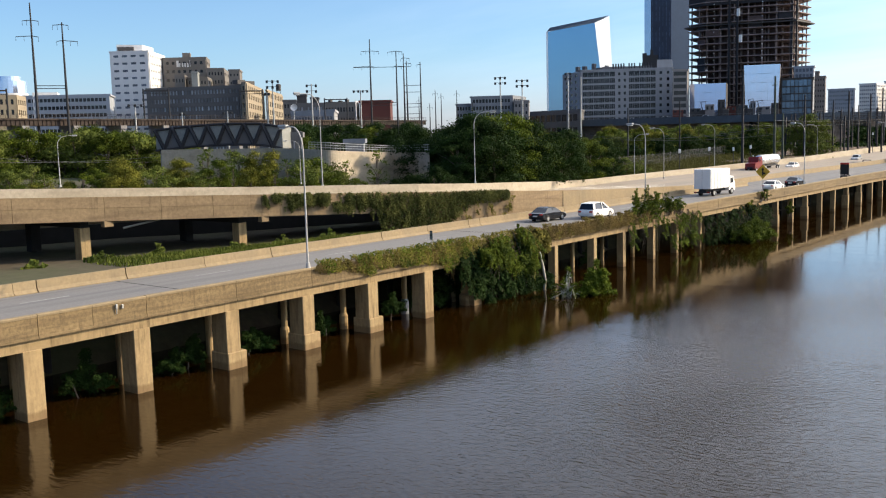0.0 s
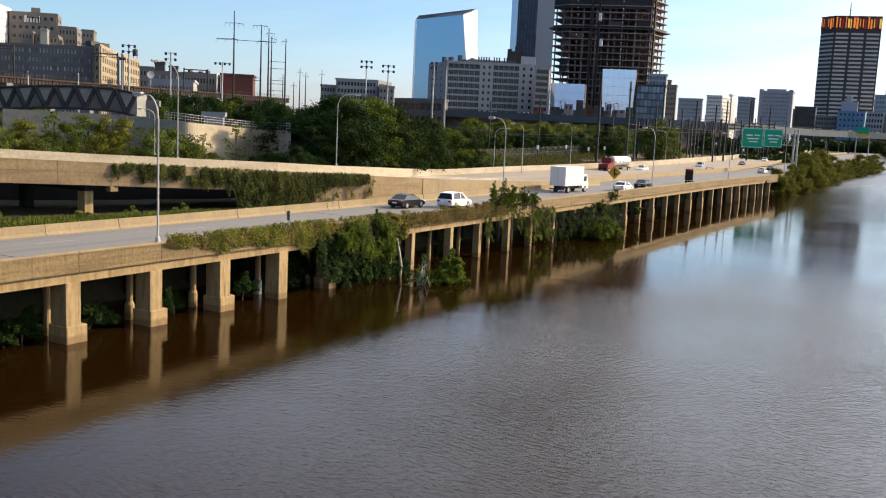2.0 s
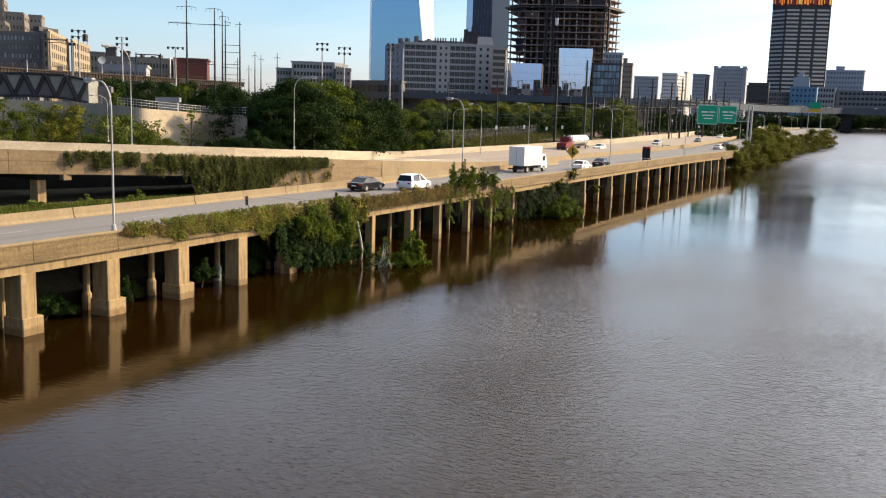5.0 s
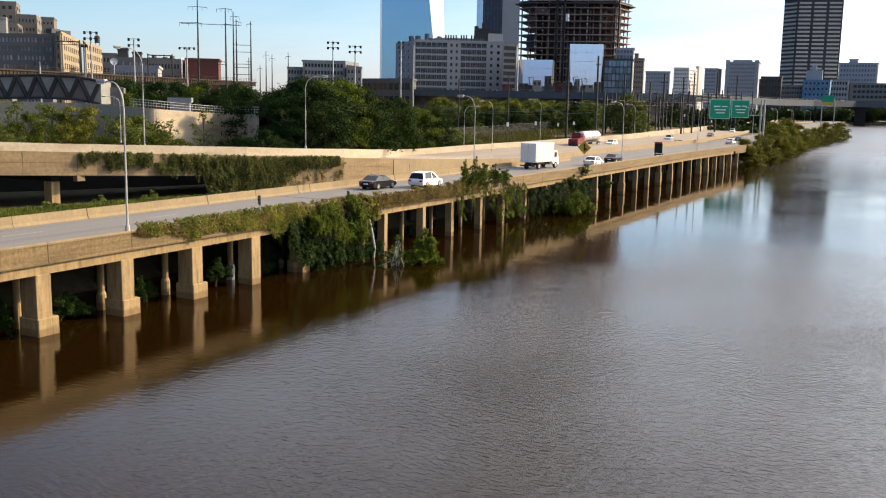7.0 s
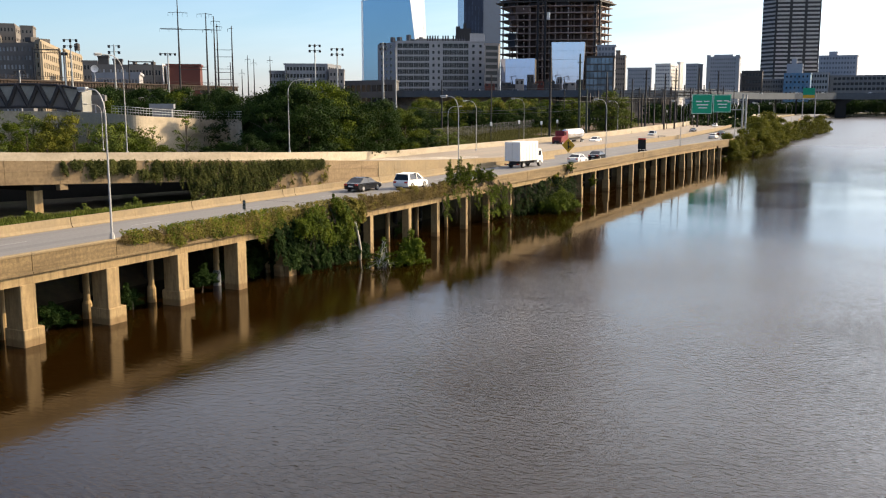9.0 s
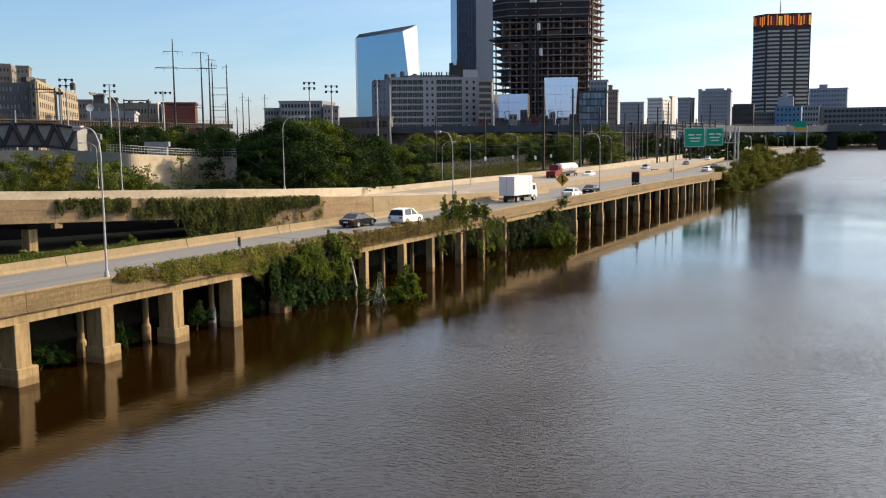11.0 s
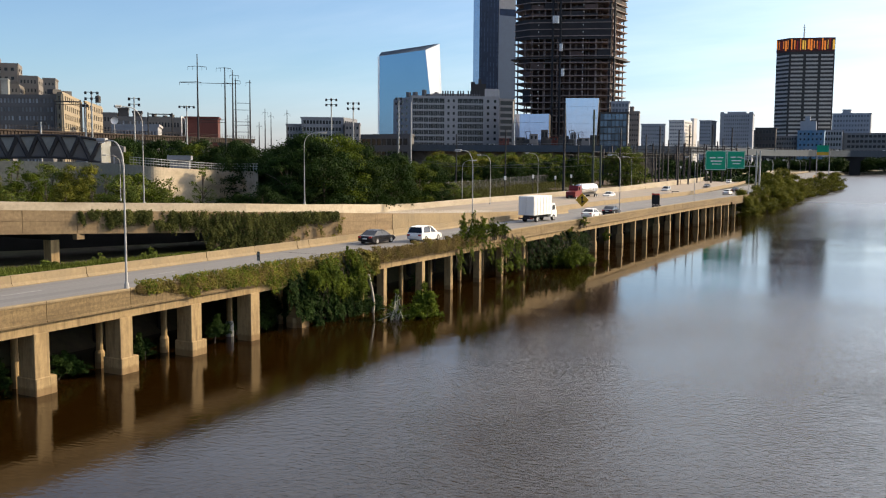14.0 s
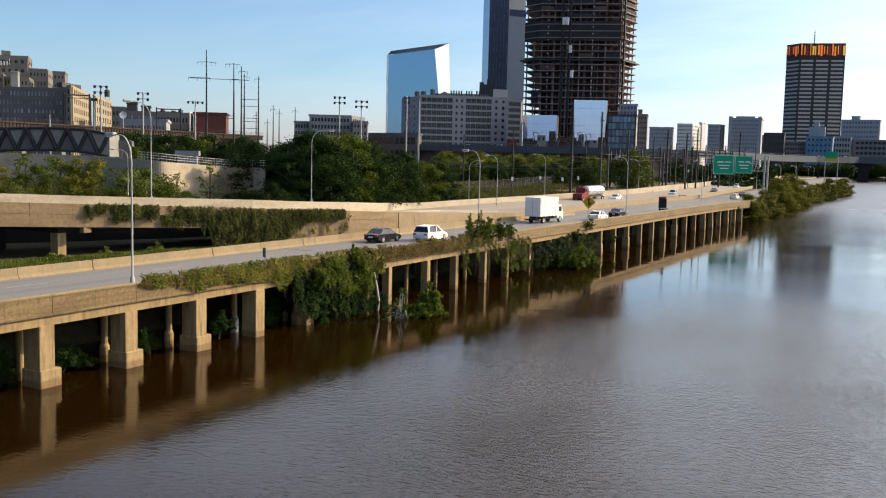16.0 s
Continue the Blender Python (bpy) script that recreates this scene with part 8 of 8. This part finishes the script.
creeper("creeper", "green patches of creeper on the viaduct parapet", rngn, [(green_patch, (1, -0.1, 0.3), 14000)], 0.08, LEAFG, strand=0.3)


def bush(name, label, seed, x, y, z, size, n, mat, leaf=0.09, per=210, stems=9, droop=0.55, loose=0.62, wood=None):
    """A shrub of arching, drooping shoots with leaves along them, rooted at (x, y, z)."""
    rg = np.random.default_rng(seed)
    top = tagged(empty(name, pose(x, y, z)), label, "bush", "bushes along the viaduct")
    bm = bmesh.new()
    cs, ns = [], []
    sx, sy, sz_ = size
    for i in range(n):
        a = rg.uniform(0, math.tau)
        r = rg.uniform(0.05, 1.15)
        out = np.array((math.cos(a) * sx * 0.8 * r, math.sin(a) * sy * 0.8 * r, 0))
        crest = sz_ * rg.uniform(0.2, 1.12) * (1.15 - 0.4 * r)
        root = np.array((rg.normal() * sx * 0.12, rg.normal() * sy * 0.25, -0.4))
        mid = root * 0.3 + out * 0.55 + np.array((0, 0, crest * 1.25))
        tip = out + np.array((0, 0, crest * (1 - droop * rg.uniform(0.2, 1.3) * r)))
        k = max(40, int(per * rg.uniform(0.7, 1.3)))
        f = rg.uniform(0.18, 1.0, size=(k, 1)) ** 0.7
        path = root * (1 - f) ** 2 + 2 * mid * f * (1 - f) + tip * f ** 2
        fuzz = rg.normal(size=(k, 3)) * np.array((0.11, 0.13, 0.10)) * (0.5 + 0.5 * min(size)) * loose
        cs.append(path + fuzz * (0.6 + 0.5 * f))
        nn = np.stack([np.full(k, 0.45), np.full(k, -0.1), np.full(k, 0.75)], 1) + rg.normal(scale=0.6, size=(k, 3)) + fuzz * 1.5
        ns.append(nn / np.linalg.norm(nn, axis=1)[:, None])
        if i < stems:
            tube(bm, [tuple(root), tuple(root * 0.25 + mid * 0.5 + tip * 0.25), tuple(tip)], [0.05, 0.035, 0.012], 5)
    part("stem", bm, wood or BARK, top)
    cs, ns = np.concatenate(cs), np.concatenate(ns)
    sz = rg.uniform(0.6, 1.3, size=len(cs)) * leaf
    ob = new("leaves", leaves_mesh("leaves", cs, ns, sz, mat, rg, 2.4))
    ob.parent = top
    return top


def hanging(label, seed, y0, y1, top_line, low_line, swell, n, mat, leaf=0.12, gaps=-0.25, depth=0.5):
    """A ragged mass of shoots that hangs down the viaduct's river face; lines: (y, z) of its upper and lower edge."""
    rg = np.random.default_rng(seed)
    top = tagged(empty("hanging_shrub", pose(0, 0, 0)), label, "bush", "bushes along the viaduct")
    cs, ns = [], []
    bm = bmesh.new()
    for i in range(int((y1 - y0) * 3)):
        y = rg.uniform(y0, y1)
        a, b = lerp(top_line, y), lerp(low_line, y)
        x = edge(y)
        tube(bm, [(x + 0.05, y, a - 0.2), (x + swell * 0.6, y + rg.normal() * 0.2, (a + b) / 2), (x + swell * 0.35, y + rg.normal() * 0.5, b + rg.uniform(0, 0.8))], [0.02, 0.013, 0.005], 4)
    # leaves sit in drooping tufts
    tufts = max(30, int(n / 55))
    for i in range(tufts):
        y = rg.uniform(y0, y1)
        a, b = lerp(top_line, y), lerp(low_line, y) + 0.5 * wavy(y, seed)
        f = rg.uniform() ** 0.9
        z = a + (b - a) * f
        h = noise.noise(Vector((y * 0.55, z * 0.55, seed * 3.1)))
        if h < gaps:
            continue
        belly = swell * (0.35 + 0.65 * math.sin(math.pi * min(1, 0.2 + 0.7 * f))) * (0.65 + 0.9 * max(-0.4, h))
        x = edge(y) + belly * rg.uniform(1 - depth, 1.0)
        k = int(rg.uniform(30, 80))
        g = rg.uniform(size=(k, 1))
        side = rg.normal(size=2) * 0.32
        path = np.array((x, y, z)) + g * np.array((0.16 + side[0] * 0.5, side[1], 0.05)) + g ** 2 * np.array((0.08, 0, -rg.uniform(0.35, 1.0)))
        cs.append(path + rg.normal(size=(k, 3)) * np.array((0.06, 0.075, 0.06)))
        nn = np.array((0.75, -0.2, 0.55)) + rg.normal(scale=0.45, size=(k, 3))
        ns.append(nn / np.linalg.norm(nn, axis=1)[:, None])
    part("stem", bm, BARK, top)
    cs, ns = np.concatenate(cs), np.concatenate(ns)
    ob = new("leaves", leaves_mesh("leaves", cs, ns, rg.uniform(0.6, 1.35, size=len(cs)) * leaf, mat, rg, 2.2))
    ob.parent = top
    return top


# the thicket over the parapet and down to the water
hanging("green leafy shrub hanging over the viaduct's edge", 2, 35.5, 42.9, [(35.5, 4.4), (37, 5.2), (39, 5.4), (41.6, 5.8), (42.9, 5.2)], [(35.5, 2.6), (36.6, 1.7), (38, 1.4), (41, 1.2), (42.9, 2.2)], 1.3, 26000, LEAFG, 0.075, 0.02, 0.75)
# inner layer in dark leaves stands for the shaded gaps between tufts
hanging("inner growth behind the green shrub, shade in its leaf colour", 20, 35.4, 43.5, [(35.4, 4.6), (43.5, 4.8)], [(35.4, 1.0), (43.5, 0.4)], 0.35, 13000, LEAFDSHADE, 0.12, -0.6, 0.9)
# leaves on this pier carry the shrub's shade in their colour
hanging("leafy growth in front of a pier, shade in its leaf colour", 21, 33.4, 36.2, [(33.4, 4.3), (36.2, 4.6)], [(33.4, 3.0), (34.6, 1.4), (36.2, 1.3)], 0.15, 4200, LEAFDSHADE, 0.1, -0.2, 0.4)
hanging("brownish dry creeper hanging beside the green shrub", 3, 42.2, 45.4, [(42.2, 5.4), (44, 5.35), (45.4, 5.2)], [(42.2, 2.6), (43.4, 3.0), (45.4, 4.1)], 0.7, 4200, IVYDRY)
hanging("dark undergrowth at the water's edge", 4, 36.4, 47.4, [(36.4, 1.5), (42, 1.6), (47.4, 1.4)], [(36.4, 0.0), (47.4, -0.05)], 0.8, 8000, LEAFDSHADE, 0.12, -0.1, 0.9)
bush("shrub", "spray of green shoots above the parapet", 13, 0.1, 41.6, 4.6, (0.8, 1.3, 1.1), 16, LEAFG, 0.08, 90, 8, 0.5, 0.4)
# added growth, dark enough to stand for the black void behind the piers
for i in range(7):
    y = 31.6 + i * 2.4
    bush("shrub", "undergrowth added under the viaduct, near-black for the deep shade", 60 + i, -2.6, y, 0.0, (1.3, 2.2, 3.0), 36, LEAFDSHADE, 0.14, 110, 5, 0.5)
# a fallen tree in the shallows, half bare and half in leaf
bush("fallen_tree", "fallen leafy tree lying in the shallow river", 5, 5.4, 44.8, -0.1, (1.8, 2.3, 2.3), 84, LEAFG, 0.09, 150, 12, 0.75, 0.6)
bush("fallen_tree", "bare pale branches of a fallen tree with few leaves", 15, 4.0, 42.8, -0.1, (1.7, 2.2, 2.3), 34, LEAFG, 0.08, 42, 34, 0.9, 0.5, DEADWOOD)
# sprays above the parapet and creepers down the piers
for i, (y, w, h, mat) in enumerate(((63.2, 1.7, 2.3, LEAFG), (65.4, 2.0, 2.5, LEAF), (67.6, 2.0, 2.0, LEAFG), (70.2, 2.4, 1.7, LEAF), (72.8, 2.0, 1.3, LEAFG))):
    bush("shrub", "spiky shrub growing above the viaduct's parapet", 90 + i, 0.0, y, 4.7, (1.0, w, h), 64, mat, 0.07, 62, 20, 0.35, 0.5)
hanging("leafy creeper thinly climbing down the piers", 7, 60.8, 79.0, [(60.8, 4.4), (66, 5.1), (75, 4.9), (79, 4.2)], [(60.8, 1.6), (65, 0.6), (72, 0.8), (79, 1.2)], 0.6, 13000, LEAF, 0.08, 0.0, 0.8)
hanging("green leafy creeper hanging between two piers", 8, 72.4, 77.2, [(72.4, 4.6), (77.2, 4.4)], [(72.4, 1.2), (77.2, 0.5)], 0.7, 4500, LEAFG, 0.08, -0.05, 0.8)
bush("shrub", "spiky sprays of leaves above the parapet", 14, 0.3, 99.0, 4.3, (0.9, 3.4, 1.1), 24, LEAF, 0.075, 80, 12, 0.3, 0.4)
hanging("dark shrub filling the space under the parapet", 9, 79.5, 101, [(79.5, 3.3), (92, 3.9), (101, 3.4)], [(79.5, 0.3), (101, 0.2)], 1.6, 24000, LEAFDSHADE, 0.10, -0.3, 0.9)
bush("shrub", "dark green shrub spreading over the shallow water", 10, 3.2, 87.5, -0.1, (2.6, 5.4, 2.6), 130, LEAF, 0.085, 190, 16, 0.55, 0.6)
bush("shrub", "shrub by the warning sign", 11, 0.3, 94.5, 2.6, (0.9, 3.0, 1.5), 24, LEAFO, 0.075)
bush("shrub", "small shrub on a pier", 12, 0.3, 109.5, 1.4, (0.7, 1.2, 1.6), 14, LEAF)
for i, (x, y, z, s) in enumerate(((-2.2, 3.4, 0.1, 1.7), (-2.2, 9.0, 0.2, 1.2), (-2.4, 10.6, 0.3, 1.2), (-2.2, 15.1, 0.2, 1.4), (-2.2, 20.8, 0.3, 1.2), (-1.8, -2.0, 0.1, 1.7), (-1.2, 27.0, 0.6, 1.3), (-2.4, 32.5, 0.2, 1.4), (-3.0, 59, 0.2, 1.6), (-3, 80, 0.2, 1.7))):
    bush("shrub", "leafy shrub on the bank between the piers", 40 + i, x, y, z, (s * 0.8, s * 1.1, s * 1.1), 26, LEAFDSHADE, 0.08, 150, 1, 0.85)
# leaning dead trunk
bm = bmesh.new()
tube(bm, [(0.9, 43.4, 3.4), (0.95, 43.8, 2.1), (0.9, 44.2, 0.9), (0.5, 44.6, -0.6)], [0.08, 0.11, 0.12, 0.12], 8)
tagged(link("dead_trunk", bm, DEADWOOD), "bleached dead tree trunk leaning into the river", "dead trunk")
# rubble at the water's edge
for i, (y, w, h) in enumerate(((35.6, 0.6, 0.9), (40.6, 0.6, 0.35), (43.5, 0.5, 0.3))):
    bm = bmesh.new()
    box(bm, -w, w * 0.6, -w, w, -1.5, h, 0.15)
    for v in bm.verts:
        v.co += Vector(noise.noise_vector(v.co * 1.3 + Vector((i * 3, 0, 0)))) * 0.15
    ob = link("rubble", bm, PIER if i == 0 else MUD)
    ob.matrix_basis = pose(-0.8, y, 0, 0, 0, 17 * i)
    tagged(ob, "broken concrete lump at the water's edge", "rubble", "rubble under the viaduct")


# grass and weeds under the ramp and behind the barrier
def blades(name, label, rg, fn, n, h, mat):
    cs = np.array([fn(rg.uniform(), rg.uniform()) for _ in range(n)])
    ns = rg.normal(size=(n, 3)) * np.array((1, 1, 0.15))
    ns /= np.linalg.norm(ns, axis=1)[:, None]
    t = np.stack([rg.normal(scale=0.25, size=n), rg.normal(scale=0.25, size=n), np.ones(n)], 1)
    b = np.cross(ns, t)
    b /= np.linalg.norm(b, axis=1)[:, None]
    hh = (rg.uniform(0.4, 1.2, n) * h)[:, None]
    v = np.stack([cs - b * 0.06, cs + b * 0.06, cs + t * hh], 1)
    me = bpy.data.meshes.new(name)
    me.from_pydata(v.reshape(-1, 3).tolist(), [], np.arange(3 * n).reshape(n, 3).tolist())
    me.materials.append(mat)
    return tagged(new(name, me), label, "grass", kind="stuff")


def verge(a, b):
    y = 17.5 + 37 * a ** 0.8
    x = -13.0 + (rx(y) + 1.0 + 13.0) * b
    return (x, y, land(x, y))


rg = np.random.default_rng(4)
blades("grass", "rough green grass between barrier and ramp", rg, verge, 26000, 0.4, GRASS)


def yard_weeds(a, b):
    y = 110 + 150 * a
    x = -35.5 - 42 * b
    return (x, y, land(x, y))


blades("grass", "dry weeds beside the tracks", rg, yard_weeds, 60000, 0.9, GRASSD)
for i in range(8):
    y = 14 + i * 5.2
    bush("weed", "weedy shrub under the ramp", 80 + i, rx(y) + 1.6 - (i % 3), y, land(rx(y) + 1.6, y) - 0.1, (0.9, 1.4, 0.7), 8, LEAFY, 0.18, 40, 3)
